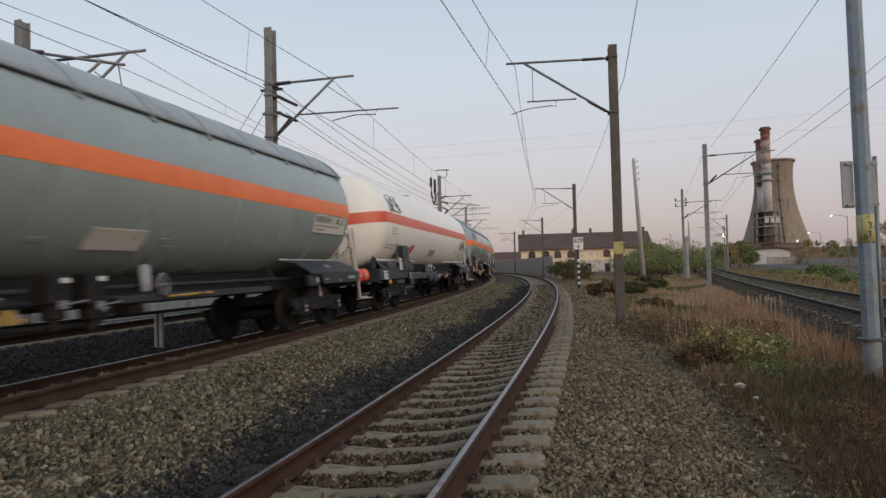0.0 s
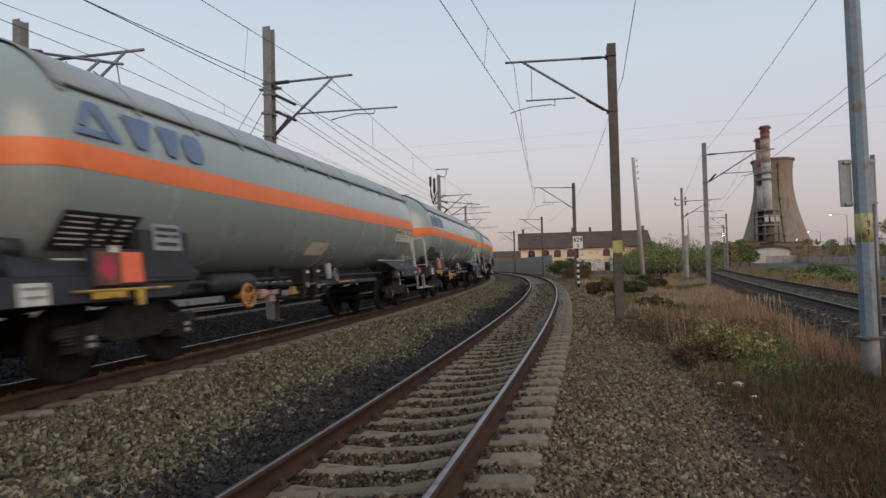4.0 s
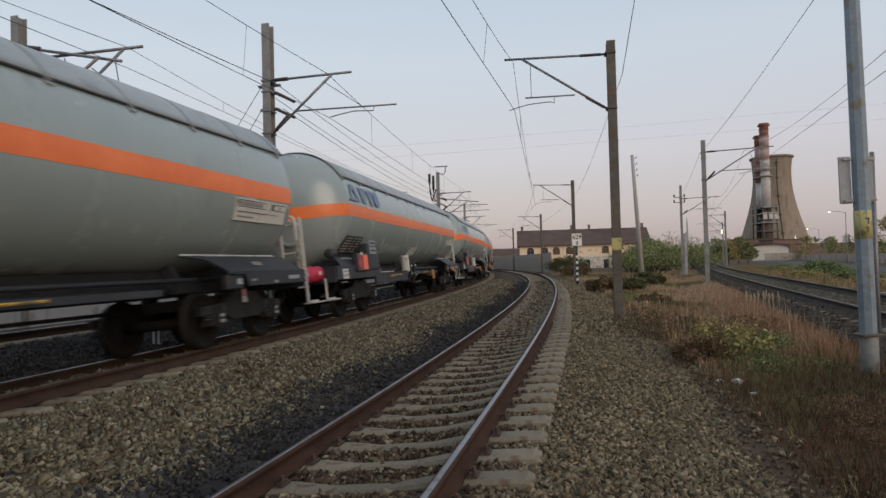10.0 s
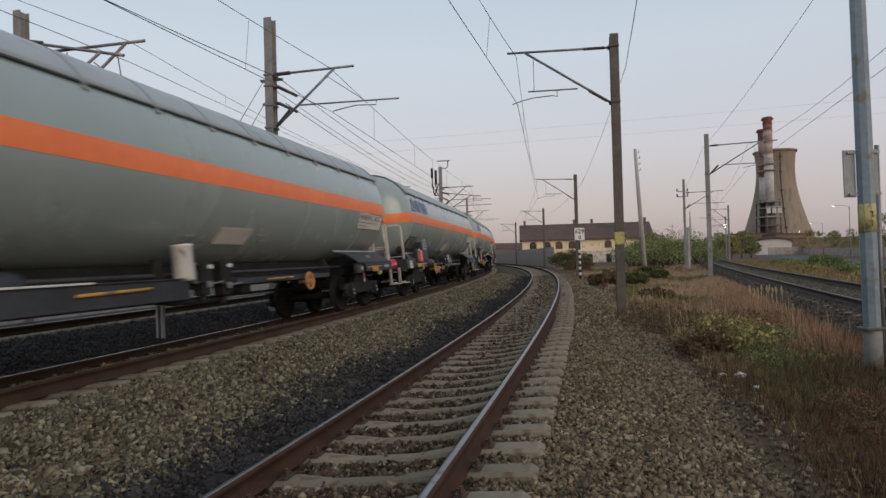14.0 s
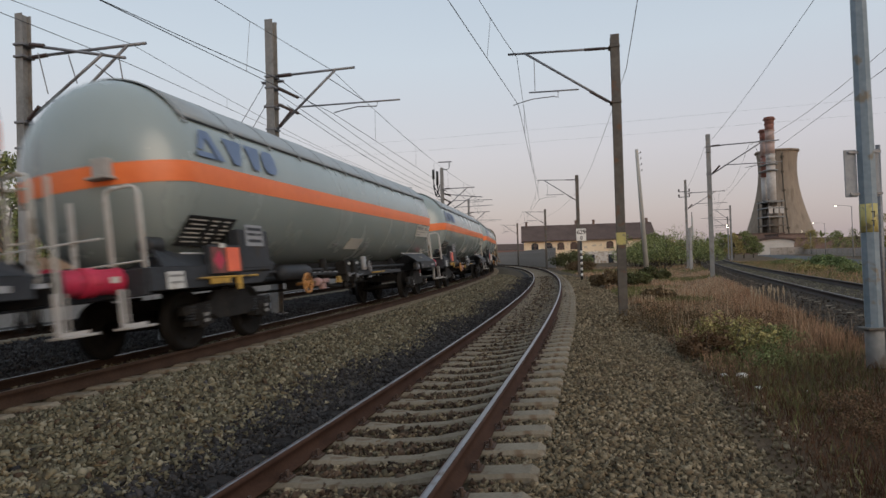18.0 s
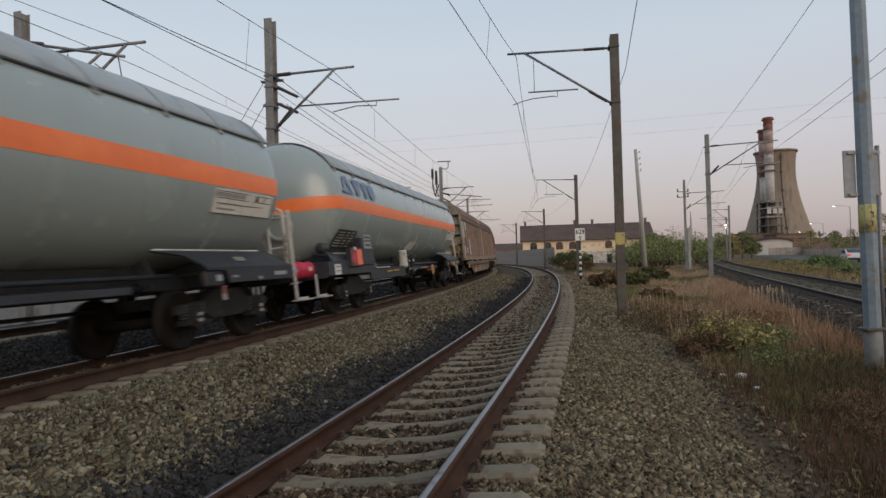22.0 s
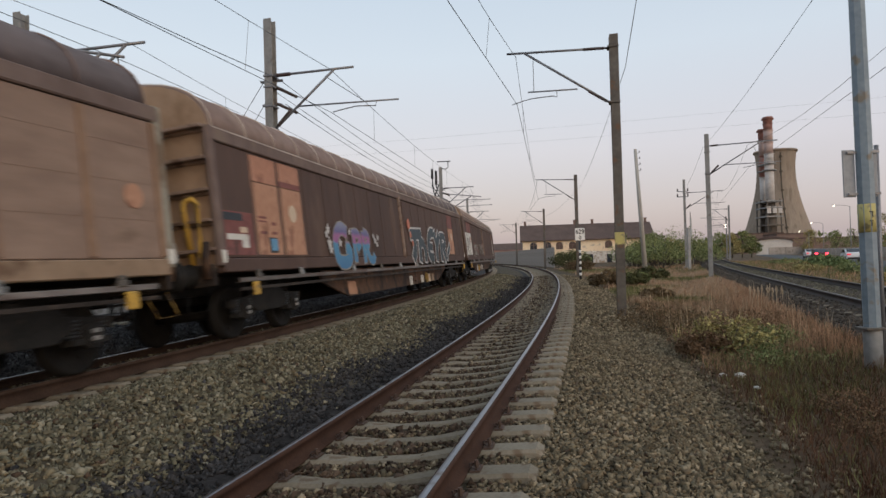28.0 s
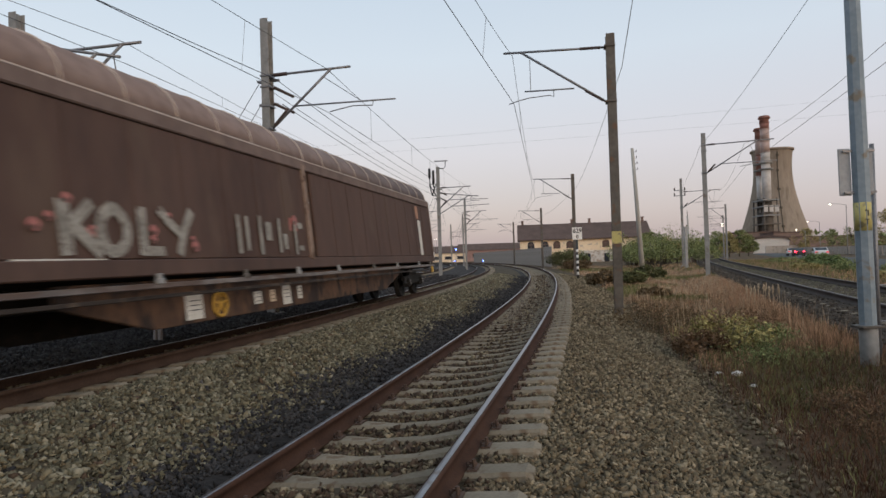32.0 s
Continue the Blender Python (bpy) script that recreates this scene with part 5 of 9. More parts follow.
# ---- cars on the road ----
def car(paint, tail, label):
    ob = thing("car", label, "car", "cars on the road")
    prof = [(-2.15, 0.32), (-2.2, 0.62), (-2.1, 0.86), (-1.3, 0.98), (-0.55, 1.42), (0.75, 1.47), (1.55, 1.08), (2.1, 0.98), (2.2, 0.6), (2.15, 0.30)]
    bm = bmesh.new()
    prism(bm, prof, -0.86, 0.86)
    part("body", soften(bm, 0.09, 2), paint, ob)
    for y in (-0.87, 0.87):
        bm = bmesh.new()
        prism(bm, [(-1.15, 1.0), (-0.50, 1.36), (0.70, 1.40), (1.35, 1.05)], y - 0.012, y + 0.012)
        part("side_window", bm, "pane", ob)
    bm = bmesh.new()
    prism(bm, [(0.80, 1.44), (0.86, 1.46), (1.56, 1.10), (1.50, 1.07)], -0.72, 0.72)
    part("rear_window", bm, "pane", ob)
    bm = bmesh.new()
    prism(bm, [(-0.60, 1.42), (-0.66, 1.42), (-1.34, 1.0), (-1.28, 0.98)], -0.72, 0.72)
    part("windscreen", bm, "pane", ob)
    for y in (-0.66, 0.66):
        bm = bmesh.new()
        box(bm, (2.17, y, 0.84), (0.10, 0.36, 0.16))
        part("tail_light", soften(bm, 0.02), tail, ob, "red tail light")
        bm = bmesh.new()
        box(bm, (-2.17, y, 0.70), (0.10, 0.36, 0.14))
        part("headlight", soften(bm, 0.02), "sign_back", ob)
    bm = bmesh.new()
    box(bm, (2.2, 0, 0.42), (0.14, 1.6, 0.20))
    part("bumper", soften(bm, 0.04), "black_paint", ob)
    for x in (-1.35, 1.35):
        for y in (-0.80, 0.80):
            bm = bmesh.new()
            turned(bm, [(0.20, -0.10), (0.31, -0.10), (0.33, -0.06), (0.33, 0.06), (0.31, 0.10), (0.20, 0.10)], 20, axis="Y")
            w = part("wheel", bm, "black_paint", ob)
            w.location = (x, y, 0.33)
            bm = bmesh.new()
            turned(bm, [(0.02, -0.09), (0.20, -0.07), (0.20, 0.07), (0.02, 0.09)], 12, axis="Y")
            part("rim", bm, "galvanised", w)
    return ob


# distance along the road at given times
DRIVES = [
    (car("car_white", "tail_dim", "white hatchback driving away on the road"), [(0, -90), (18, 45), (21, 66), (22, 70), (23, 77), (24, 83), (25, 87.6), (27.5, 98.6), (28.5, 105), (29.5, 110), (32, 122)]),
    (car("car_dark", "tail_lit", "dark red car braking with bright tail lights"), [(0, -200), (21, 30), (23, 56.7), (24, 69), (25, 75.5), (27.5, 89.5), (28.5, 96), (29.5, 101), (30.5, 107), (31.3, 110.5), (32, 112.7)]),
    (car("car_white", "tail_dim", "white saloon car driving away on the road"), [(0, -200), (25.5, 52), (27.5, 67.5), (28.5, 73), (29.5, 77.5), (30.5, 82.5), (31.3, 87), (32, 89.5)]),
]

# ---- the train: built about the wagon's middle, x to its rear, -y to the camera's side ----
SPEED = 7.6
WHEEL_R = 0.45
WAGONS = []
STEEL = {}


def shape(name, make, *mats):
    """A mesh that is built once and shared."""
    if name not in STEEL:
        bm = bmesh.new()
        make(bm)
        STEEL[name] = mesh_of(name, bm, *mats)
    return STEEL[name]


def wheelset(bm):
    cyl(bm, (0, -1.02, 0), (0, 1.02, 0), 0.085, n=12)
    for y in (-1, 1):
        turned(bm, [(0.09, y * 0.66), (0.16, y * 0.665), (0.20, y * 0.70), (0.35, y * 0.72), (0.40, y * 0.685), (0.475, y * 0.685), (0.475, y * 0.71), (0.452, y * 0.725), (0.448, y * 0.82), (0.40, y * 0.82), (0.36, y * 0.77), (0.20, y * 0.755), (0.15, y * 0.80), (0.09, y * 0.80)], 30, axis="Y")
        for k in range(3):
            a = 2 * math.pi * k / 3
            cyl(bm, (0.27 * math.cos(a), y * 0.755, 0.27 * math.sin(a)), (0.27 * math.cos(a), y * 0.775, 0.27 * math.sin(a)), 0.03, n=8)


def side_frame(bm):
    prism(bm, [(-1.28, 0.52), (-1.28, 0.66), (-0.60, 0.70), (-0.42, 0.86), (0.42, 0.86), (0.60, 0.70), (1.28, 0.66), (1.28, 0.52), (0.66, 0.52), (0.44, 0.40), (-0.44, 0.40), (-0.66, 0.52)], -0.06, 0.06)
    soften(bm, 0.012)


def axle_box(bm):
    cyl(bm, (0, -0.10, 0), (0, 0.10, 0), 0.15, n=14)
    cyl(bm, (0, -0.135, 0), (0, -0.10, 0), 0.10, n=12)
    box(bm, (0, 0, -0.06), (0.56, 0.16, 0.07))
    for x in (-0.07, 0.07):
        for z in (-0.07, 0.07):
            cyl(bm, (x, -0.12, z), (x, -0.10, z), 0.018, n=6)


def coil(bm):
    for k in range(5):
        z = 0.02 + k * 0.045
        turned(bm, [(0.055, z), (0.085, z + 0.012), (0.085, z + 0.024), (0.055, z + 0.036)], 12)
    cyl(bm, (0, 0, 0), (0, 0, 0.25), 0.05, n=10)


def bolster(bm):
    box(bm, (0, 0, 0.74), (0.5, 1.85, 0.20))
    box(bm, (0, 0, 0.88), (0.34, 0.34, 0.12))
    for y in (-0.85, 0.85):
        box(bm, (0, y, 0.88), (0.24, 0.20, 0.06))
    soften(bm, 0.012)


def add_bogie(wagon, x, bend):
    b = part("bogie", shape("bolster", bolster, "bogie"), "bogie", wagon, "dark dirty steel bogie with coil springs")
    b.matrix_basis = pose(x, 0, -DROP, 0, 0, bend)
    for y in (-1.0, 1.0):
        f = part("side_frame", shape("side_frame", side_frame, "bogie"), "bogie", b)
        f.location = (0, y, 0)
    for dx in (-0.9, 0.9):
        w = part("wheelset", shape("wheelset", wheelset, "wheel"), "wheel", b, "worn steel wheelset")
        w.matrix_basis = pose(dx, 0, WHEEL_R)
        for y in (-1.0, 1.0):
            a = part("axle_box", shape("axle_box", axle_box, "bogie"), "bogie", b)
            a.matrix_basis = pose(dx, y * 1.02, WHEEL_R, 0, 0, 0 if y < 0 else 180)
            for sx in (-0.2, 0.2):
                c = part("spring", shape("coil", coil, "frame_dark"), "frame_dark", b)
                c.location = (dx + sx, y, WHEEL_R - 0.03)
            tag = part("axle_tag", shape("axle_tag", lambda bm: (box(bm, (0, 0, 0.045), (0.12, 0.006, 0.05)), box(bm, (0, 0, -0.045), (0.12, 0.006, 0.05))), "mast_grey"), "mast_grey", b)
            tag.location = (dx, y * 1.162, WHEEL_R + 0.01)


def buffer_red(bm):
    turned(bm, [(0.16, -0.42), (0.165, -0.36), (0.165, -0.05), (0.19, 0.0)], 18, axis="X")


def buffer_head(bm):
    turned(bm, [(0.22, -0.62), (0.235, -0.60), (0.235, -0.57), (0.10, -0.53), (0.10, -0.40)], 20, axis="X")


def buffer_head_small(bm):
    turned(bm, [(0.02, -0.62), (0.175, -0.62), (0.19, -0.60), (0.19, -0.57), (0.13, -0.53), (0.13, -0.40)], 20, axis="X")


def add_buffers(wagon, h, z=0.97, red=True, front=None):
    for sgn in (-1, 1):
        for y in (-0.875, 0.875):
            b = part("buffer", shape("buffer_red" if red else "buffer_dark", buffer_red, "red" if red else "bogie"), "red", wagon, "red painted buffer sleeve" if red else "dark greasy buffer sleeve")
            b.matrix_basis = pose(sgn * (h - 0.62), y, z, 0, 0, 0 if sgn < 0 else 180)
            hd = part("buffer_head", shape("buffer_head_red" if red else "buffer_head", buffer_head_small if red else buffer_head, "red" if red else "bogie"), "bogie", b)
            if front and sgn < 0:
                b.data = shape("buffer_front", buffer_red, front)
                hd.data = shape("buffer_head_front", buffer_head_small, front)
            if red:
                lb = part("stencil", shape("stencil", lambda bm: box(bm, (-0.2, -0.166, 0.01), (0.16, 0.006, 0.08)), "plate_white"), "plate_white", b)
    for sgn in (-1, 1):
        hk = part("coupling", shape("coupling", lambda bm: (box(bm, (-0.18, 0, 0), (0.36, 0.07, 0.10)), tube(bm, [(-0.30, 0, 0.02), (-0.40, 0.06, -0.1), (-0.38, 0.06, -0.45), (-0.30, 0, -0.52), (-0.38, -0.06, -0.45), (-0.40, -0.06, -0.1), (-0.30, 0, 0.02)], 0.022)), "bogie"), "bogie", wagon)
        hk.matrix_basis = pose(sgn * (h - 0.62), 0, z, 0, 0, 0 if sgn < 0 else 180)
        hose = part("brake_hose", shape("brake_hose", lambda bm: tube(bm, [(0, 0.4, -0.12), (-0.18, 0.4, -0.25), (-0.30, 0.36, -0.45), (-0.36, 0.25, -0.5)], 0.025), "black_paint"), "black_paint", wagon)
        hose.matrix_basis = pose(sgn * (h - 0.62), 0, z, 0, 0, 0 if sgn < 0 else 180)


TANK_R, TANK_Z = 1.47, 2.62


def tank_shell(bm, h, band):
    """The shell as rings about x, with dished ends; faces of the band get the second material."""
    tip = h - 0.98
    prof = []
    for k in range(9):
        a = math.pi / 2 * k / 8
        prof.append((max(TANK_R * math.sin(a) ** 0.92, 0.012), -tip + 0.82 * (1 - math.cos(a))))
    body = [-tip + 0.82 + (2 * tip - 1.64) * k / 10 for k in range(1, 10)]
    full = prof + [(TANK_R, x) for x in body] + [(r, -x) for r, x in prof[::-1]]
    z0, z1 = band
    # angles so that two edge loops run along the band
    a0, a1 = math.asin((z0 - TANK_Z) / TANK_R), math.asin((z1 - TANK_Z) / TANK_R)
    ang = [a0 + (a1 - a0) * k / 2 for k in range(3)]
    ang += [a1 + (math.pi - 2 * a1) * k / 22 for k in range(1, 22)]
    ang += [math.pi - a1, math.pi - (a0 + a1) / 2, math.pi - a0]
    ang += [math.pi - a0 + (math.pi + 2 * a0) * k / 22 for k in range(1, 22)]
    n = len(ang)
    rings = []
    for r, x in full:
        ring = []
        for a in ang:
            # on the ends the band keeps its height
            y, z = r * math.cos(a), r * math.sin(a)
            ring.append(bm.verts.new((x, y, TANK_Z + z)))
        rings.append(ring)
    for a, b in zip(rings, rings[1:]):
        for i in range(n):
            f = bm.faces.new((a[i], a[(i + 1) % n], b[(i + 1) % n], b[i]))
            f.smooth = True
    bm.faces.new(rings[0][::-1]), bm.faces.new(rings[-1])
    return bm


def band_strip(bm, h, band, lift=0.006):
    """The painted band: a thin strip round the whole tank at one height, over the dished ends too."""
    tip = h - 0.98
    def ring(z):
        dz = z - TANK_Z
        out = []
        m = 26
        # front end
        half = math.sqrt(TANK_R ** 2 - dz ** 2)
        def end(sgn, ys):
            for y in ys:
                rr = math.hypot(y, dz) / TANK_R
                a = math.asin(min(1.0, rr ** (1 / 0.92)))
                out.append((sgn * (tip - 0.82 * (1 - math.cos(a)) + lift), y * (1 + lift / TANK_R), z))
        ys = [half * math.sin(math.pi / 2 * (k / m * 2 - 1)) for k in range(m + 1)]
        end(-1, ys[::-1])
        out[-1:] = []
        out.append((-tip + 0.82, -half - lift, z))
        for k in range(1, 9):
            out.append((-tip + 0.82 + (2 * tip - 1.64) * k / 9, -half - lift, z))
        end(1, ys)
        for k in range(1, 9):
            out.append((tip - 0.82 - (2 * tip - 1.64) * k / 9, half + lift, z))
        return out
    rows = [ring(band[0] + (band[1] - band[0]) * k / 3) for k in range(4)]
    vs = [[bm.verts.new(p) for p in r] for r in rows]
    n = len(vs[0])
    for a, b in zip(vs, vs[1:]):
        for i in range(n):
            f = bm.faces.new((a[i], a[(i + 1) % n], b[(i + 1) % n], b[i]))
            f.smooth = True
    return bm


def sun_shield(bm, x0, x1):
    """The curved sheet over the tank's top, standing a little off it."""
    r0, r1 = TANK_R + 0.022, TANK_R + 0.036
    steps = 24
    a0 = radians(29.6)
    xs = [x0 + (x1 - x0) * k / 14 for k in range(15)]
    outer = [[bm.verts.new((x, r1 * math.cos(a0 + (math.pi - 2 * a0) * k / steps), TANK_Z + r1 * math.sin(a0 + (math.pi - 2 * a0) * k / steps))) for k in range(steps + 1)] for x in xs]
    inner = [[bm.verts.new((x, r0 * math.cos(a0 + (math.pi - 2 * a0) * k / steps), TANK_Z + r0 * math.sin(a0 + (math.pi - 2 * a0) * k / steps))) for k in range(steps + 1)] for x in xs]
    for g in (outer, inner):
        for a, b in zip(g, g[1:]):
            for k in range(steps):
                f = bm.faces.new((a[k], a[k + 1], b[k + 1], b[k]))
                f.smooth = True
    for k in (0, steps):
        for i in range(14):
            bm.faces.new((outer[i][k], outer[i + 1][k], inner[i + 1][k], inner[i][k]))
    for i in (0, 14):
        for k in range(steps):
            bm.faces.new((outer[i][k], outer[i][k + 1], inner[i][k + 1], inner[i][k]))


def hoop(bm, x, wide, a0, r0, r1, steps=20):
    """A flat band bent over the tank's top from flank to flank."""
    rows = []
    for k in range(steps + 1):
        a = radians(a0) + (math.pi - 2 * radians(a0)) * k / steps
        rows.append([bm.verts.new((x + dx, -r * math.cos(a), TANK_Z + r * math.sin(a))) for dx, r in ((-wide / 2, r0), (-wide / 2, r1), (wide / 2, r1), (wide / 2, r0))])
    for a, b in zip(rows, rows[1:]):
        for i in range(4):
            bm.faces.new((a[i], a[(i + 1) % 4], b[(i + 1) % 4], b[i])).smooth = i == 1
    bm.faces.new(rows[0]), bm.faces.new(rows[-1][::-1])
    return bm


def on_shell(x, angle, lift=0.012, near=True):
    """A pose on the tank's flank, x along it and z up the flank; angle in degrees above the middle."""
    a = radians(angle)
    y = -(TANK_R + lift) * math.cos(a)
    return Matrix.Translation((x, y, TANK_Z + (TANK_R + lift) * math.sin(a))) @ Matrix.Rotation(-a, 4, "X")


def plate(name, w, hgt, mat, parent, m, label="", t=0.012):
    bm = bmesh.new()
    box(bm, (0, 0, 0), (w, t, hgt))
    ob = part(name, soften(bm, 0.004), mat, parent, label)
    ob.matrix_basis = m
    return ob


def bars(parent, rows, mat, m, y=-0.009):
    """Unreadable lines of writing as plain bars: rows of (x, z, width, height)."""
    bm = bmesh.new()
    for x, z, w, hh in rows:
        box(bm, (x, y, z), (w, 0.004, hh))
    ob = part("marking", bm, mat, parent)
    ob.matrix_basis = m
    return tagged(ob, kind="stuff")


def saddle(bm, front):
    """One side web of an end frame; x from the contact plane. The rear one has a notch for a brake box."""
    if front:
        prism(bm, [(0.66, 0.78), (3.55, 0.78), (3.95, 0.98), (4.10, 1.10), (0.66, 1.10)], -1.36, -1.31)
    else:
        prism(bm, [(1.22, 0.80), (3.33, 0.80), (3.42, 1.00), (3.90, 1.01), (3.90, 1.05), (1.22, 1.05)], -1.36, -1.31)
    soften(bm, 0.01)


def wing(bm, front):
    """The sloping plate between the web's top edge and the tank's flank."""
    if front:
        low = [(0.95, -1.36, 1.10), (1.5, -1.36, 1.10), (2.4, -1.36, 1.10), (4.10, -1.36, 1.10)]
        high = [(1.02, -1.08, 1.50), (1.25, -1.08, 1.38), (1.75, -1.08, 1.31), (4.2, -1.08, 1.31)]
    else:
        low = [(1.15, -1.34, 1.03), (1.35, -1.36, 1.05), (1.95, -1.36, 1.05), (3.0, -1.36, 1.05), (3.88, -1.36, 1.05), (3.94, -1.28, 1.13), (4.16, -1.15, 1.27), (4.66, -1.10, 1.325)]
        high = [(1.22, -1.20, 1.06), (1.46, -1.02, 1.33), (1.95, -1.08, 1.34), (3.3, -1.08, 1.34), (4.0, -1.08, 1.34), (4.2, -1.08, 1.34), (4.45, -1.08, 1.34), (4.75, -1.08, 1.34)]
    rows = []
    for a, b in zip(low, high):
        rows.append([bm.verts.new(p) for p in (a, b, (b[0], b[1] + 0.025, b[2] - 0.02), (a[0], a[1] + 0.03, a[2] - 0.02))])
    for a, b in zip(rows, rows[1:]):
        for i in range(4):
            bm.faces.new((a[i], a[(i + 1) % 4], b[(i + 1) % 4], b[i]))
    bm.faces.new(rows[0][::-1]), bm.faces.new(rows[-1])


def curved_saddle(bm):
    """The cross plate of the end frame under the tank."""
    out = [(-1.3, 0.80), (1.3, 0.80), (1.3, 1.02), (1.06, 1.26)]
    for k in range(13):
        a = radians(-62 - 56 * k / 12)
        out.append(((TANK_R + 0.01) * math.cos(a) * 1.0, TANK_Z + (TANK_R + 0.01) * math.sin(a)))
    out += [(-1.06, 1.26), (-1.3, 1.02)]
    prism(bm, out, -0.04, 0.04, "X")


def end_frame(wagon, h, sgn, edge=0.014, white=False):
    """Headstock, side sills, deck and saddles of one end."""
    turn = pose(0, 0, 0, 0, 0, 0 if sgn < 0 else 180)
    off = pose(-h, 0, 0)
    for name, make in (("side_sill", saddle), ("sloping_plate", wing)):
        for mirror in (False, True):
            bm = bmesh.new()
            make(bm, sgn < 0)
            bmesh.ops.transform(bm, matrix=off, verts=bm.verts)
            if mirror:
                bmesh.ops.scale(bm, vec=(1, -1, 1), verts=bm.verts)
            if sgn > 0:
                bmesh.ops.transform(bm, matrix=turn, verts=bm.verts)
            bmesh.ops.recalc_face_normals(bm, faces=bm.faces)
            part(name, bm, "frame_dark", wagon, "dark grey painted frame sill" if name == "side_sill" else "")
    bm = bmesh.new()
    box(bm, (-h + 0.66, 0, 0.92), (0.10, 2.64 if sgn < 0 else 2.20, 0.36))
    box(bm, (-h + 1.9, 0, 1.02), (2.4, 2.58 if sgn < 0 else 2.20, 0.06))
    box(bm, (-h + 2.4, 0, 0.9), (3.4, 0.5, 0.2))
    bmesh.ops.transform(bm, matrix=turn, verts=bm.verts)
    part("headstock", soften(bm, 0.01), "frame_dark", wagon)
    for x in (1.55, 3.0, 4.3):
        bm = bmesh.new()
        curved_saddle(bm)
        if x > 4:
            bmesh.ops.scale(bm, vec=(1, 0.55, 1), verts=bm.verts)
        ob = part("saddle", bm, "frame_dark", wagon)
        ob.matrix_basis = turn @ pose(-h + x, 0, 0)
    bm = bmesh.new()
    if white and sgn < 0:
        tube(bm, [(-h + 1.12, -1.08, 1.43), (-h + 1.24, -1.10, 1.38), (-h + 1.5, -1.11, 1.365), (-h + 3.3, -1.11, 1.36)], 0.045, 7)
    else:
        cyl(bm, (-h + (1.75 if sgn < 0 else 1.95), -1.08, 1.318 if sgn < 0 else 1.352), (-h + (4.1 if sgn < 0 else 6.9 if white else 4.72), -1.08, 1.318 if sgn < 0 else 1.352), edge, n=6)
    if sgn > 0:
        bmesh.ops.transform(bm, matrix=Matrix.Diagonal((-1, 1, 1, 1)), verts=bm.verts)
    part("edge_strip", bm, "rail_white", wagon, "pale painted edge")


def hanging_step(wagon, x, y=-1.18):
    """A foot board on two flat hangers under the headstock."""
    bm = bmesh.new()
    box(bm, (x - 0.10, y, 0.60), (0.09, 0.025, 0.5)), box(bm, (x + 0.16, y + 0.12, 0.60), (0.03, 0.025, 0.5))
    box(bm, (x + 0.04, y - 0.06, 0.355), (0.46, 0.26, 0.03))
    box(bm, (x + 0.04, y - 0.06, 0.385), (0.44, 0.02, 0.05))
    part("step", soften(bm, 0.006), "panel_grey", wagon, "worn grey foot step")


def railing(wagon, x, ys, z1=2.14, rung=(1.15, 1.55)):
    """A flat-bar railing across an end: posts joined at the top by a bent bar."""
    bm = bmesh.new()
    lo, hi = min(ys), max(ys)
    pts = [(x, lo, 0.95), (x, lo, z1 - 0.10), (x, lo + 0.03, z1 - 0.03), (x, lo + 0.10, z1), (x, hi - 0.10, z1), (x, hi - 0.03, z1 - 0.03), (x, hi, z1 - 0.10), (x, hi, 0.95)]
    tube(bm, pts, 0.026, 6)
    for y in ys:
        box(bm, (x, y, (0.95 + z1 - 0.12) / 2), (0.012, 0.075, z1 - 0.12 - 0.95))
    for z in rung:
        cyl(bm, (x, lo, z), (x, hi, z), 0.014, n=6)
    part("railing", bm, "rail_white", wagon, "worn pale flat-bar railing")


def handwheel(wagon, x, y, z, r=0.20, paint="yellow"):
    bm = bmesh.new()
    ring = [(x + r * math.cos(2 * math.pi * k / 20), y, z + r * math.sin(2 * math.pi * k / 20)) for k in range(21)]
    tube(bm, ring, 0.028, 6)
    for k in range(5):
        a = 2 * math.pi * k / 5 + 0.3
        cyl(bm, (x, y, z), (x + r * math.cos(a), y, z + r * math.sin(a)), 0.018, n=6)
    cyl(bm, (x, y - 0.03, z), (x, y + 0.25, z), 0.035, n=8)
    part("handwheel", bm, paint, wagon, "ochre-yellow brake handwheel")


def blue_logo(wagon, m):
    """A triangular emblem and three blocks, as plain shapes."""
    for outline in ([(-1.56, -0.10), (-1.36, 0.24), (-1.20, 0.24), (-1.40, -0.10)], [(-1.19, 0.24), (-1.13, 0.24), (-0.86, -0.22), (-1.05, -0.22), (-1.26, 0.13)],
                    [(-1.62, -0.22), (-1.57, -0.13), (-1.16, -0.13), (-1.10, -0.22)],
                    [(-0.76, 0.22), (-0.18, 0.22), (-0.38, -0.22), (-0.58, -0.22)],
                    [(-0.08, 0.22), (0.40, 0.22), (0.26, -0.22), (0.06, -0.22)],
                    [(0.46, 0.12), (0.56, 0.22), (0.86, 0.22), (0.94, 0.12), (0.94, -0.12), (0.84, -0.22), (0.56, -0.22), (0.46, -0.12)]):
        bm = bmesh.new()
        prism(bm, outline, -0.002, 0.002)
        first = outline[0][0] < -1
        ob = part("emblem" if first else "logo_shape", bm, "blue_mark", wagon, "faded blue emblem shape" if first else "faded blue logo shape")
        ob.matrix_basis = m


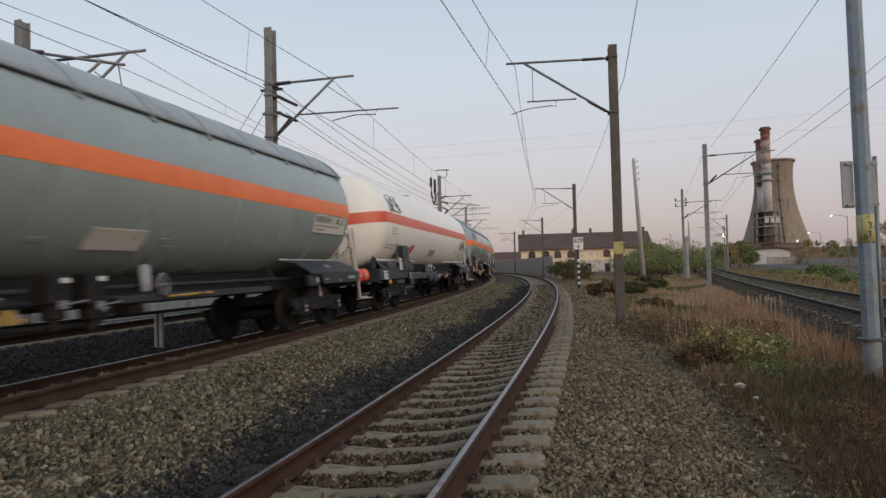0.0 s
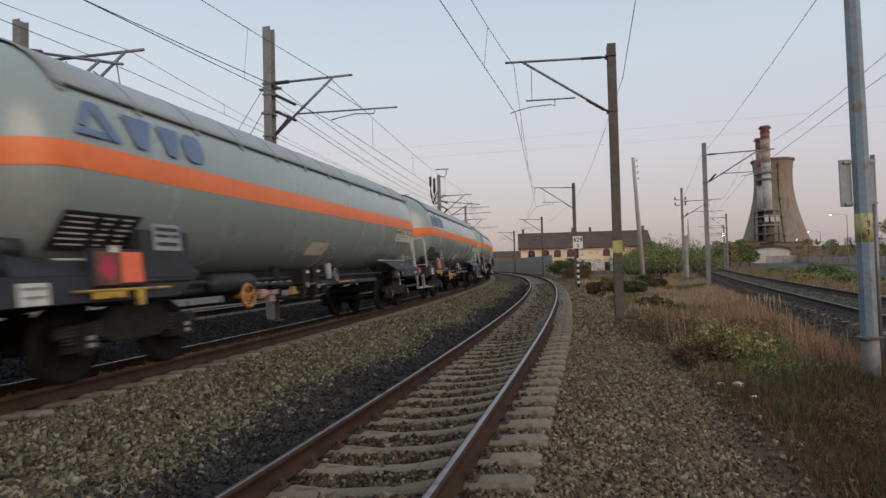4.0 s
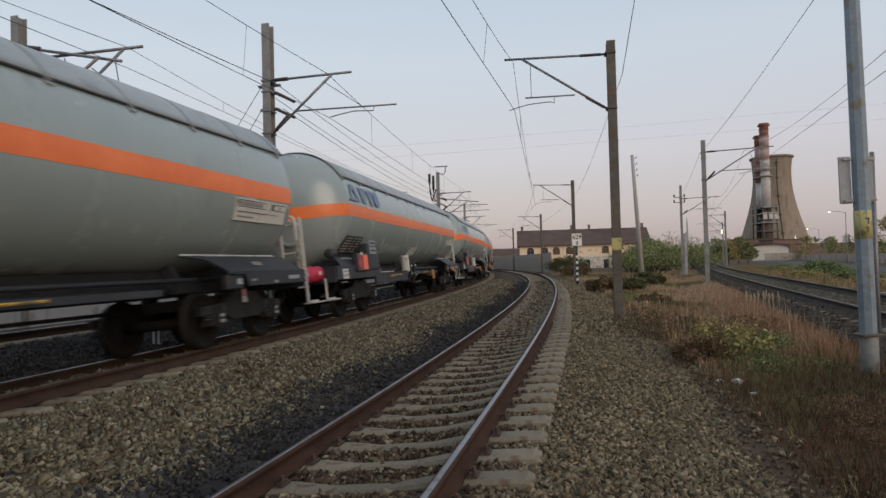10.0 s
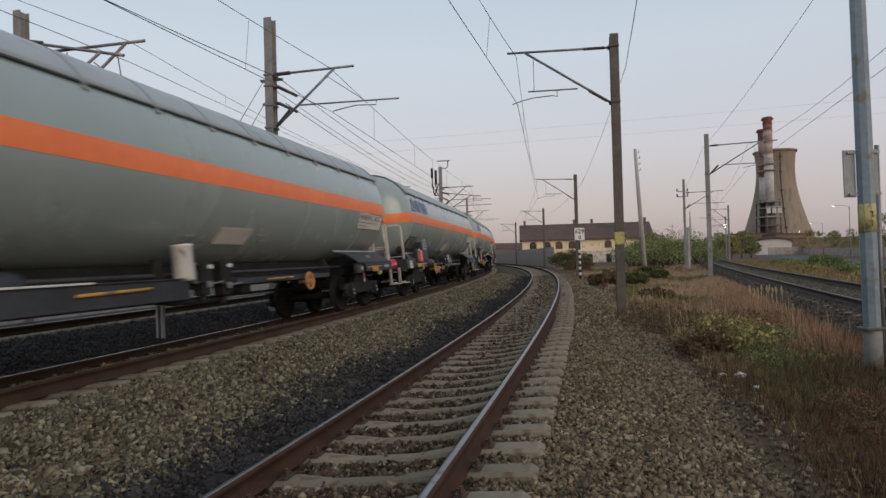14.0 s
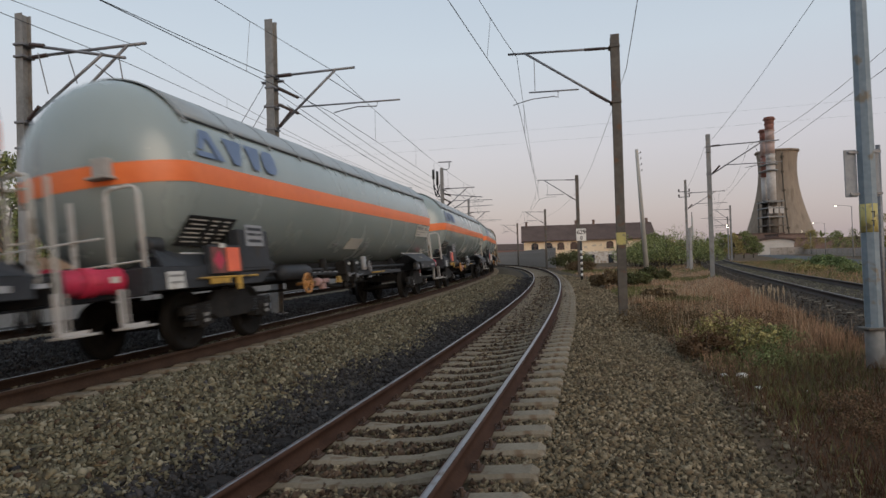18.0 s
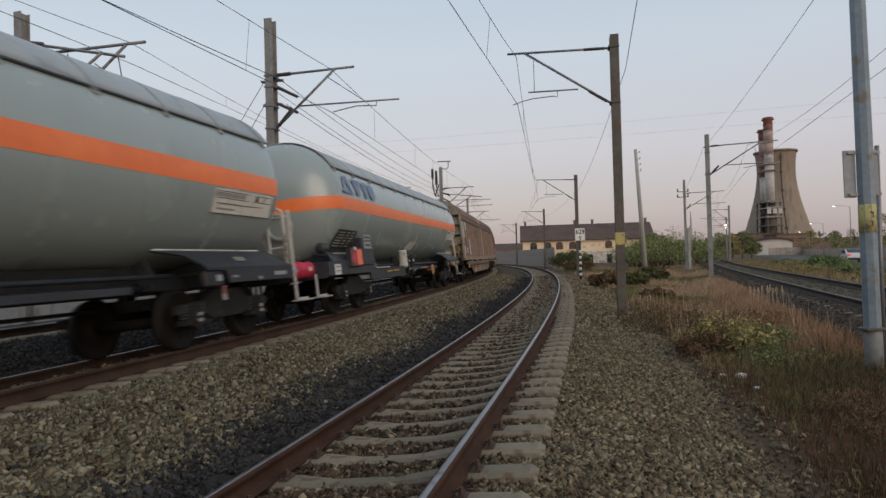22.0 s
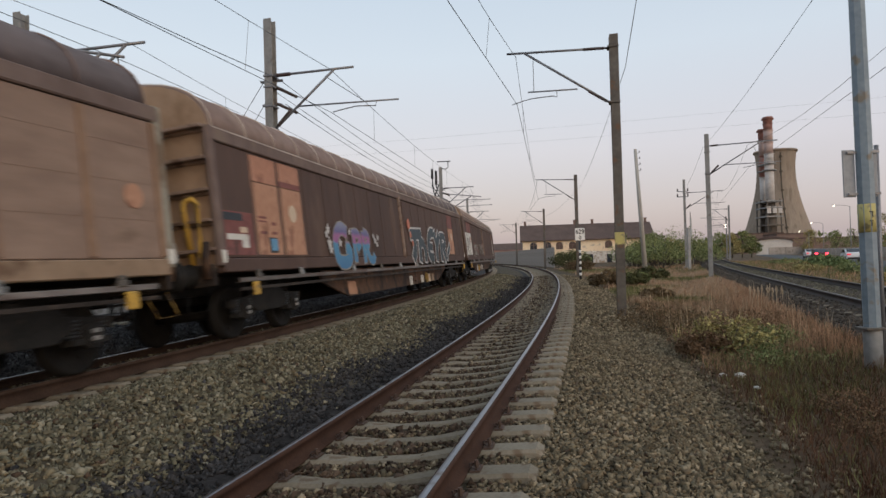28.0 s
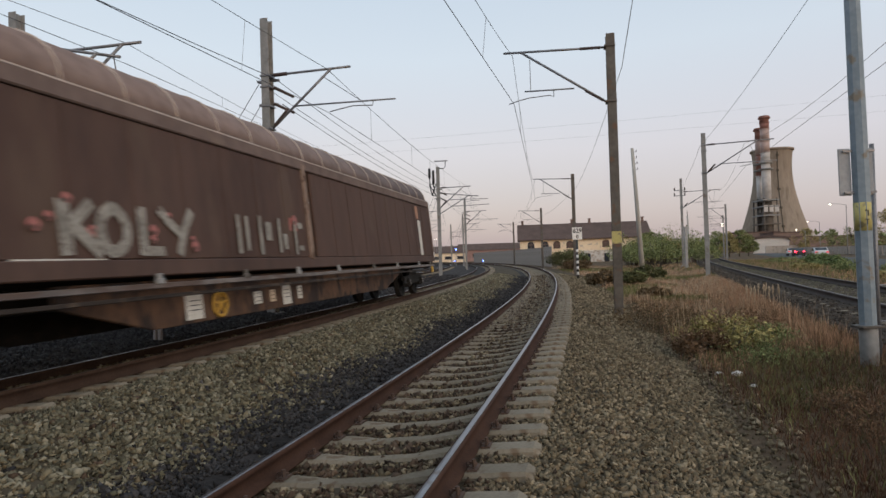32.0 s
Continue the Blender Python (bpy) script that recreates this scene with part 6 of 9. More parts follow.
def tank_wagon(kind):
    """kind: cage (railing on the leading end), hatch (round manhole there) or white."""
    white = kind == "white"
    length = 18.65 if white else 18.1
    h = length / 2
    text = {"cage": "grey gas tank wagon with an orange band and end railing", "hatch": "grey gas tank wagon with an orange band and end manhole", "white": "cream-white gas tank wagon with a red band"}[kind]
    ob = thing("tank_wagon", text, "tank wagon", "wagons of the train")
    band = (2.455, 2.775) if white else (2.33, 2.63)
    bm = bmesh.new()
    tank_shell(bm, h, band)
    tank = part("tank", bm, "tank_white" if white else "tank_grey", ob)
    part("band", band_strip(bmesh.new(), h, band), "band_red" if white else "band", tank, "orange warning band round the tank")
    X = lambda x: x - h
    if not white:
        bm = bmesh.new()
        sun_shield(bm, -h + 1.75, h - 1.55)
        part("sun_shield", bm, "shield_grey", ob, "grey sheet-metal sun shield")
        # black strip that draws the shadow gap under the shield's edge
        for y in (-1, 1):
            a = radians(29.0)
            bm = bmesh.new()
            box(bm, (0.1, y * (TANK_R + 0.018) * math.cos(a), TANK_Z + (TANK_R + 0.018) * math.sin(a)), (length - 3.4, 0.030, 0.016))
            part("shield_edge", bm, "black_paint", ob)
        for k in range(12):
            x = -h + 1.82 + k * 1.318
            ends = k in (0, 11)
            part("strap", hoop(bmesh.new(), x, 0.08 if ends else 0.06, 26.8, TANK_R + 0.022, TANK_R + 0.042), "strap_grey", ob, "dull grey flat strap")
            for y in (-1, 1):
                a = radians(26.6)
                bm = bmesh.new()
                box(bm, (0, 0, 0), (0.08, 0.035, 0.08))
                cl = part("strap_clamp", soften(bm, 0.008), "strap_grey", ob)
                cl.matrix_basis = Matrix.Translation((x, y * (TANK_R + 0.015) * math.cos(a), TANK_Z + (TANK_R + 0.015) * math.sin(a))) @ Matrix.Rotation(y * a, 4, "X")
        blue_logo(ob, on_shell(X(3.42), 12.5, 0.02))
    for sgn in (-1, 1):
        end_frame(ob, h, sgn, 0.035 if white else 0.014, white)
        add_bogie(ob, sgn * (h - 3.05), math.degrees(sgn * (h - 3.05) * BEND))
    add_buffers(ob, h, front="placard_orange" if white else None)
    # boards on the near flank
    if white:
        for m, far in ((on_shell(X(2.78), 18.8), 0), (on_shell(X(15.75), -19), 1)):
            plate("logo_board", 1.30, 0.52, "tank_white", ob, m, t=0.006)
            bars(ob, [(0, 0.25, 1.3, 0.02), (0, -0.25, 1.3, 0.02)] + [(-0.64, 0, 0.02, 0.5), (0.64, 0, 0.02, 0.5)] * far, "graffiti_black", m)
            for outline in ([(-0.62, 0.10), (-0.44, 0.06), (-0.40, -0.10), (-0.22, -0.12), (-0.20, -0.22), (-0.52, -0.22)], [(0.40, 0.06), (0.54, 0.06), (0.64, -0.22), (0.34, -0.22), (0.34, -0.12), (0.46, -0.08)]):
                bm = bmesh.new()
                prism(bm, outline, -0.011, -0.005)
                lg = part("logo_shape", bm, "navy_mark", ob, "dark blue logo shape")
                lg.matrix_basis = m
            for x in (-0.22, 0.24):
                bm = bmesh.new()
                tube(bm, [(0.12 * math.cos(2 * math.pi * k / 20), -0.006, 0.15 * math.sin(2 * math.pi * k / 20)) for k in range(21)], 0.016, 5)
                lg = part("logo_ring", bm, "graffiti_black", ob, "dark ring of the logo")
                lg.matrix_basis = m @ pose(x, 0, 0.04)
        bars(ob, [(-1.5, 0.16, 0.8, 0.016), (-1.45, 0.07, 0.85, 0.016), (-0.3, -0.02, 0.2, 0.06), (0.15, -0.02, 0.2, 0.05), (0.5, -0.05, 0.16, 0.05), (-0.45, -0.14, 0.2, 0.05), (-0.15, -0.14, 0.2, 0.05)], "mast_grey", on_shell(X(15.75), -36))
        bars(ob, [(-0.05, 0.09, 0.62, 0.022), (-0.1, 0.01, 0.5, 0.018), (0.0, -0.07, 0.66, 0.016)], "sign_back", on_shell(X(2.52), -15.5))
        bars(ob, [(-0.62, 0.05, 0.34, 0.035), (-0.08, 0.05, 0.34, 0.035), (0.40, 0.06, 0.30, 0.06), (-0.58, -0.05, 0.42, 0.035), (-0.05, -0.06, 0.22, 0.035)], "panel_grey", on_shell(X(2.75), -34))
        plate("lettering", 0.10, 0.12, "sign_back", ob, on_shell(X(2.2), 8), t=0.004)
        bm = bmesh.new()
        prism(bm, [(-0.08, -0.15), (0.02, 0.16), (0.36, 0.16), (0.26, -0.15)], -0.004, 0.004)
        mk = part("emblem", bm, "mark_red", ob, "red emblem shape")
        mk.matrix_basis = on_shell(X(5.18), -35.5)
        bars(ob, [(0.10, 0.07, 0.26, 0.014), (0.12, -0.05, 0.30, 0.012)], "graffiti_black", on_shell(X(5.18), -35.5))
        bm = bmesh.new()
        prism(bm, [(-0.36, 0.02), (-0.22, 0.15), (-0.10, 0.02), (-0.24, -0.12)], -0.004, 0.004)
        mk = part("emblem", bm, "red", ob, "red emblem shape")
        mk.matrix_basis = on_shell(X(5.18), -36.5)
        bm = bmesh.new()
        box(bm, (X(3.80), -1.33, 1.16), (1.50, 0.14, 0.32)), box(bm, (X(3.66), -1.33, 1.44), (0.76, 0.16, 0.76))
        part("valve_cabinet", soften(bm, 0.02), "frame_dark", ob, "dark grey valve cabinet")
        bm = bmesh.new()
        box(bm, (X(1.92), -1.30, 1.19), (0.84, 0.14, 0.20))
        part("equipment_box", soften(bm, 0.02), "frame_dark", ob, "scuffed dark grey box")
        bars(ob, [(-0.2, 0.06, 0.3, 0.02), (0.2, 0.03, 0.24, 0.025), (-0.1, -0.05, 0.16, 0.02)], "mast_grey", pose(X(1.92), -1.372, 1.19))
        plate("lever_plate", 0.28, 0.12, "yellow", ob, pose(X(1.45), -1.40, 0.71))
        plate("data_plate", 0.30, 0.38, "plate_white", ob, pose(X(2.87), -1.40, 1.22))
        bars(ob, [(0, 0.12 - 0.06 * k, 0.17, 0.02) for k in range(5)], "frame_dark", pose(X(2.87), -1.40, 1.22))
    else:
        m = on_shell(X(2.40), -40.5)
        plate("data_board", 1.28, 0.54, "black_paint", ob, m, "black data board with white lettering")
        rows = []
        for r in range(6):
            rows += [(-0.36 + 0.02 * (r % 3), 0.20 - 0.078 * r, 0.46 - 0.08 * (r % 2), 0.022), (0.10, 0.20 - 0.078 * r, 0.20 - 0.06 * (r % 3), 0.024), (0.42, 0.20 - 0.078 * r, 0.26 - 0.07 * ((r + 1) % 3), 0.026)]
        bars(ob, rows, "plate_white", m)
        bm = bmesh.new()
        box(bm, (X(2.40), -1.36, 1.18), (0.86, 0.12, 0.46))
        part("plate_carrier", soften(bm, 0.015), "frame_dark", ob, "dark grey hazard plate carrier")
        bm = bmesh.new()
        box(bm, (X(3.36), -1.30, 1.33), (0.98, 0.20, 0.70))
        part("cabinet", soften(bm, 0.02), "frame_dark", ob, "dark grey equipment box")
        bm = bmesh.new()
        box(bm, (X(3.36), -1.405, 1.33), (0.86, 0.012, 0.58))
        part("cabinet_door", soften(bm, 0.005), "frame_dark", ob)
        red_m = pose(X(2.18), -1.428, 1.17)
        plate("warning_plate", 0.38, 0.40, "panel_red", ob, red_m, "dark red hazard plate with a magenta diamond")
        bm = bmesh.new()
        prism(bm, [(-0.15, 0.0), (0.0, 0.16), (0.15, 0.0), (0.0, -0.16)], -0.009, 0.0)
        dm = part("diamond", bm, "red", ob, "magenta-red hazard diamond")
        dm.matrix_basis = red_m
        plate("label", 0.16, 0.07, "plate_white", ob, pose(X(2.30), -1.432, 1.395))
        plate("warning_plate", 0.38, 0.38, "placard_orange", ob, pose(X(2.59), -1.428, 1.18), "orange hazard plate")
        plate("data_plate", 0.58, 0.36, "sign_back", ob, pose(X(3.34), -1.42, 1.58), "pale metal data plate")
        bars(ob, [(0, 0.11, 0.48, 0.05), (-0.10, 0.02, 0.28, 0.04), (0.16, 0.02, 0.14, 0.04), (0, -0.09, 0.44, 0.05)], "frame_dark", pose(X(3.34), -1.42, 1.58))
        # rear information board
        m = on_shell(X(15.36), -20.4)
        plate("data_board", 1.72, 0.39, "plate_white", ob, m, "soiled white data board")
        rows = [(-0.36, 0.165, 0.92, 0.010), (-0.36, 0.055, 0.92, 0.010), (0.37, 0.11, 0.08, 0.11), (0.62, 0.165, 0.38, 0.012), (0.62, 0.055, 0.38, 0.012), (0.62, 0.11, 0.012, 0.1), (-0.1, -0.03, 1.3, 0.010)]
        bars(ob, rows, "frame_dark", m)
        bars(ob, [(-0.78 + 0.105 * k, 0.11, 0.07, 0.07) for k in range(8)] + [(-0.3, -0.035, 0.95, 0.022), (-0.5, -0.12, 0.5, 0.03)], "mast_grey", m)
    plate("tank_plate", 0.98, 0.30 if white else 0.34, "panel_grey" if white else "plate_white", ob, on_shell(X(8.92 if white else 9.1), -39 if white else -44), "soiled grey plate" if white else "pale rectangular plate")
    for x, a in () if white else ((7.9, -46), (10.0, -43), (10.15, -48)):
        plate("small_plate", 0.22, 0.07, "sign_back", ob, on_shell(X(x), a))
    plate("green_plate", 0.38, 0.24, "rail_white", ob, pose(X(1.17), -1.375, 0.91), "pale green-white plate")
    bars(ob, [(0, 0.06, 0.3, 0.03), (0, -0.03, 0.26, 0.03)], "mast_grey", pose(X(1.17), -1.375, 0.91))
    bars(ob, [(0, 0, 0.44, 0.07)], "sign_back", pose(X(length - 1.72), -1.362, 0.915))
    bars(ob, [(0, 0, 0.18, 0.05)], "sign_back", pose(X(length - 1.15), -1.362, 0.93))
    if kind == "cage":
        bars(ob, [(0, 0, 0.13, 0.05)], "mast_grey", pose(X(15.67), -1.362, 0.85))
    if kind == "cage":
        bm = bmesh.new()
        cyl(bm, (X(1.63), -1.42, 0.91), (X(3.30), -1.42, 0.91), 0.018, n=6)
        part("brake_lever", bm, "yellow", ob, "yellow brake lever")
    for c, size in () if kind != "cage" else (((X(2.70), -1.42, 0.80), (0.12, 0.05, 0.2)), ((X(2.2), -1.41, 0.86), (0.55, 0.03, 0.10))):
        bm = bmesh.new()
        box(bm, c, size)
        part("lever_bracket", soften(bm, 0.008), "yellow", ob, "yellow bracket")
    if kind == "hatch":
        bm = bmesh.new()
        cyl(bm, (X(14.94), -1.385, 0.905), (X(15.92), -1.385, 0.92), 0.016, n=6)
        part("brake_lever", bm, "yellow", ob, "yellow brake lever")
        for x, z, w, hh in ((15.36, 0.85, 0.40, 0.14), (15.68, 0.755, 0.28, 0.09)):
            bm = bmesh.new()
            box(bm, (X(x), -1.385, z), (w, 0.05, hh))
            part("lever_bracket", soften(bm, 0.012), "ochre_orange" if w > 0.3 else "yellow", ob, "yellow-orange lever bracket")
    bm = bmesh.new()
    box(bm, (X(length - 3.68), -1.26, 0.89), (0.46, 0.12, 0.25))
    part("brake_box", soften(bm, 0.02), "frame_dark", ob)
    plate("label", 0.15, 0.10, "sign_back", ob, pose(X(length - 3.57), -1.325, 0.89))
    plate("label", 0.11, 0.13, "panel_red", ob, pose(X(length - 3.44), -1.30, 0.70))
    plate("label", 0.12, 0.10, "mast_grey", ob, pose(X(length - 3.44), -1.30, 0.59))
    plate("label", 0.16, 0.04, "mast_grey", ob, pose(X(length - 3.18), -1.365, 0.90))
    plate("logo_plate", 0.28, 0.10, "mast_grey", ob, pose(X(length - 2.82), -1.235, 1.195, -44))
    bars(ob, [(0, 0, 0.12, 0.03)], "ochre_dull", pose(X(length - 2.82), -1.235, 1.195, -44))
    for k in range(5) if white else ():
        bm = bmesh.new()
        prism(bm, [(0, -0.05), (0.07, -0.05), (0.12, 0.05), (0.05, 0.05)], -0.008, 0.0)
        st = part("hazard_stripe", bm, "yellow", ob)
        st.matrix_basis = pose(X(length - 2.1 + 0.17 * k), -1.366, 1.02)
    for x in ((length - 0.72,) if white else (0.42, length - 0.72)):
        hanging_step(ob, X(x))
    # ends
    railing(ob, X(length - 0.98), [-1.13, -0.78], 2.19, (1.43, 2.02))
    bm = bmesh.new()
    box(bm, (X(length - 0.74), -1.13, 1.28), (0.012, 0.075, 1.80))
    part("step_hanger", bm, "rail_white", ob)
    if kind == "cage":
        railing(ob, X(0.72), [-1.26, -0.77], 2.2, (1.20,))
        bm = bmesh.new()
        for y in (-0.18, 0.55, 1.1):
            box(bm, (X(0.74), y, 1.58), (0.014, 0.085, 1.06))
        cyl(bm, (X(0.74), -0.62, 1.57), (X(0.74), 1.15, 1.57), 0.016, n=6), cyl(bm, (X(0.74), -0.8, 1.20), (X(0.74), 1.15, 1.20), 0.016, n=6)
        part("guard_rail", bm, "rail_white", ob, "worn pale guard rail")
        bm = bmesh.new()
        box(bm, (X(1.02), -0.54, 2.57), (0.20, 0.24, 0.26)), box(bm, (X(0.96), -0.54, 2.42), (0.26, 0.32, 0.04))
        part("bracket", soften(bm, 0.01), "panel_grey", ob)
        handwheel(ob, X(5.52), -1.30, 0.69, 0.19, "ochre_orange")
        bm = bmesh.new()
        cyl(bm, (X(5.35), -1.28, 0.69), (X(5.95), -1.28, 0.70), 0.018, n=8)
        box(bm, (X(7.27), -1.27, 0.70), (0.14, 0.08, 0.16)), box(bm, (X(7.33), -1.25, 0.66), (0.32, 0.05, 0.04))
        part("brake_linkage", soften(bm, 0.006), "ochre_dull", ob, "ochre-painted brake linkage")
        bm = bmesh.new()
        turned(bm, [(0.015, -0.10), (0.06, -0.095), (0.09, -0.08), (0.09, 0.08), (0.06, 0.095), (0.015, 0.10)], 14, (0, 0, 0), "X")
        bx = part("brake_valve", bm, "label_pink", ob, "pinkish-white painted brake fitting")
        bx.matrix_basis = pose(X(6.04), -1.27, 0.69)
        bm = bmesh.new()
        cyl(bm, (X(6.13), -1.27, 0.68), (X(6.30), -1.27, 0.70), 0.03, n=8)
        box(bm, (X(6.44), -1.27, 0.705), (0.28, 0.10, 0.09)), box(bm, (X(6.42), -1.22, 0.60), (0.20, 0.10, 0.14))
        part("brake_valve", soften(bm, 0.015), "label_pink", ob, "pinkish soiled brake fitting")
        bm = bmesh.new()
        box(bm, (X(6.55), -1.25, 0.865), (1.45, 0.06, 0.05))
        part("side_beam", soften(bm, 0.008), "frame_dark", ob)
        bars(ob, [(-0.62, 0, 0.16, 0.02), (-0.34, 0, 0.10, 0.02), (-0.05, 0, 0.14, 0.02), (0.22, 0, 0.10, 0.02), (0.55, 0, 0.20, 0.02)], "sign_back", pose(X(6.55), -1.276, 0.895))
    else:
        bm = bmesh.new()
        r = 0.38 if white else 0.31
        turned(bm, [(r - 0.09, -0.005), (r - 0.07, -0.03), (r, -0.04), (r + 0.02, -0.03), (r + 0.02, 0.12)], 28, (0, 0, 0), "X")
        man = part("manhole", bm, "tank_white" if white else "tank_grey", ob, "bolted manhole ring")
        man.matrix_basis = pose(X(1.03), -0.12, 2.02, 0, -13.6, 3)
        for k in range(20):
            a = 2 * math.pi * k / 20
            bm = bmesh.new()
            cyl(bm, (-0.062, (r - 0.045) * math.cos(a), (r - 0.045) * math.sin(a)), (-0.02, (r - 0.045) * math.cos(a), (r - 0.045) * math.sin(a)), 0.026, n=6)
            part("bolt", bm, "bogie" if white else "strap_grey", man)
        if not white:
            handwheel(ob, X(11.55), -1.25, 0.70, 0.17, "ochre_orange")
    if kind == "hatch":
        bm = bmesh.new()
        turned(bm, [(0.02, 0.86), (0.14, 0.87), (0.15, 0.90), (0.15, 1.36), (0.16, 1.37), (0.16, 1.40), (0.02, 1.41)], 16, (X(7.47), -1.2, 0))
        part("post", bm, "rail_white", ob, "pale upright cylinder")
        if kind == "hatch":
            bm = bmesh.new()
            box(bm, (X(5.7), -1.22, 0.75), (3.6, 0.06, 0.28))
            box(bm, (X(5.7), -1.22, 0.605), (3.6, 0.12, 0.02)), box(bm, (X(5.7), -1.22, 0.895), (3.6, 0.12, 0.02))
            part("side_beam", soften(bm, 0.006), "frame_dark", ob, "dark grey long side beam")
            bm = bmesh.new()
            cyl(bm, (X(5.4), -1.27, 0.77), (X(6.65), -1.27, 0.79), 0.022, n=8)
            part("brake_lever", bm, "yellow", ob, "yellow brake lever")
            plate("edge_strip", 1.3, 0.025, "rail_white", ob, pose(X(5.0), -1.285, 0.905))
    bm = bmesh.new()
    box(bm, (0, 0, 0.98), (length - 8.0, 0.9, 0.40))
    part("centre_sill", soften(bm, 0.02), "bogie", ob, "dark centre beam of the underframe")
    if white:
        # side sills take the wheels' near-black, shade under the tank included
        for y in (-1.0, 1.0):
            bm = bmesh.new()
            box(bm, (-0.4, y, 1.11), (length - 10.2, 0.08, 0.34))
            part("side_sill", soften(bm, 0.012), "wheel", ob, "long side sill, near-black for the shade under the tank")
        bm = bmesh.new()
        box(bm, (X(4.70), -1.22, 1.30), (0.46, 0.22, 0.10))
        part("saddle_lip", soften(bm, 0.03), "tank_white", ob, "white rounded saddle end")
        bm = bmesh.new()
        box(bm, (X(5.7), -1.28, 0.83), (2.6, 0.06, 0.19)), box(bm, (X(5.7), -1.26, 0.735), (2.6, 0.12, 0.02))
        part("side_beam", soften(bm, 0.008), "frame_dark", ob, "dark grey side beam")
        plate("edge_strip", 1.5, 0.022, "sign_back", ob, pose(X(5.2), -1.315, 0.925))
        bm = bmesh.new()
        box(bm, (X(4.02), -1.36, 0.86), (0.36, 0.05, 0.24)), box(bm, (X(4.30), -1.34, 0.63), (0.42, 0.05, 0.18))
        part("plate_carrier", soften(bm, 0.008), "frame_dark", ob)
        bars(ob, [(0, 0.08, 0.33, 0.03), (0, 0.02, 0.30, 0.025), (0, -0.05, 0.33, 0.03), (-0.02, -0.10, 0.30, 0.02)], "sign_back", pose(X(4.02), -1.386, 0.86))
        bm = bmesh.new()
        box(bm, (X(7.22), -1.30, 1.07), (0.09, 0.09, 0.42))
        part("valve_post", soften(bm, 0.01), "galvanised", ob, "bare metal valve post")
        for x in (7.40, 7.99):
            bm = bmesh.new()
            turned(bm, [(0.01, 1.22), (0.07, 1.215), (0.075, 1.19), (0.075, 1.11), (0.045, 1.09), (0.045, 0.86)], 14, (X(x), -1.26, 0))
            part("valve_cap", bm, "rail_white", ob, "white valve cap")
        for x, z, r in ((7.68, 0.72, 0.16), (8.08, 0.84, 0.14), (8.42, 0.74, 0.17), (8.78, 0.62, 0.12)):
            bm = bmesh.new()
            turned(bm, [(0.02, -0.16), (r * 0.6, -0.15), (r * 0.7, -0.09), (r, -0.08), (r, -0.03), (r * 0.72, 0.0), (r * 0.72, 0.14)], 16, (0, 0, 0), "Y")
            vb = part("valve_body", bm, "valve_teal", ob, "dull teal-painted filling valve")
            vb.matrix_basis = pose(X(x), -1.20, z)
            bm = bmesh.new()
            tube(bm, [(X(x) - 0.02, -1.22, z + r * 0.7), (X(x), -1.24, z + 0.26), (X(x) + 0.16, -1.27, z + 0.30)], 0.022, 6)
            part("valve_lever", bm, "galvanised", ob, "bare metal valve lever")
        for x, z, w, hh in ((9.38, 0.74, 0.26, 0.17), (9.85, 0.78, 0.5, 0.05), (10.95, 0.69, 0.34, 0.10), (11.12, 0.77, 0.12, 0.14)):
            bm = bmesh.new()
            box(bm, (X(x), -1.26, z), (w, 0.10, hh))
            part("brake_valve", soften(bm, 0.02), "label_pink", ob, "pinkish-white painted brake fitting")
        bm = bmesh.new()
        box(bm, (X(10.3), -1.2, 0.85), (2.4, 0.12, 0.16))
        part("side_beam", soften(bm, 0.01), "bogie", ob)
    # the dark cap and horn of the leading saddle
    bm = bmesh.new()
    if white:
        prism(bm, [(X(0.92), 1.12), (X(0.98), 1.32), (X(1.06), 1.44), (X(1.10), 1.44), (X(1.14), 1.34), (X(1.40), 1.24), (X(1.40), 1.12)], -1.16, -1.02)
        soften(bm, 0.015)
    else:
        turned(bm, [(0.02, X(1.0)), (0.11, X(0.99)), (0.12, X(1.02)), (0.12, X(1.30)), (0.02, X(1.32))], 16, (0, -1.06, 1.43), "X")
    part("saddle_cap", bm, "black_paint", ob, "black rounded end of the saddle")
    # pipes, air tank and valves under the belly
    for y, z, r in ((-0.95, 0.98, 0.035), (-0.5, 0.86, 0.06), (0.6, 0.9, 0.045), (0.95, 0.98, 0.035)):
        bm = bmesh.new()
        cyl(bm, (X(4.2), y, z), (X(length - 4.2), y, z), r, n=10)
        part("pipe", bm, "frame_dark", ob)
    bm = bmesh.new()
    ax = 1.28 if kind == "cage" else 0.0
    turned(bm, [(0.02, X(3.55 + ax)), (0.13, X(3.6 + ax)), (0.16, X(3.7 + ax)), (0.16, X(4.75 + ax)), (0.13, X(4.85 + ax)), (0.02, X(4.9 + ax))], 18, (0, -1.02, 0.94), "X")
    part("air_tank", bm, "frame_dark", ob)
    bm = bmesh.new()
    turned(bm, [(0.05, 0.56), (0.10, 0.58), (0.11, 0.78), (0.17, 0.80), (0.17, 0.86), (0.10, 0.90), (0.08, 1.22)], 14, (X(7.2), -0.95, 0))
    part("valve", bm, "bogie", ob, "dark greasy bottom valve")
    for x, z0, z1 in ((7.93, 0.62, 1.12), (8.47, 0.58, 1.13)):
        bm = bmesh.new()
        box(bm, (X(x), -1.15, (z0 + z1) / 2 + 0.1), (0.30, 0.26, z1 - z0 - 0.16))
        box(bm, (X(x), -1.15, z0 + 0.12), (0.20, 0.20, 0.22))
        cyl(bm, (X(x), -1.15, z0 - 0.12), (X(x), -1.15, z0 + 0.1), 0.06, n=10)
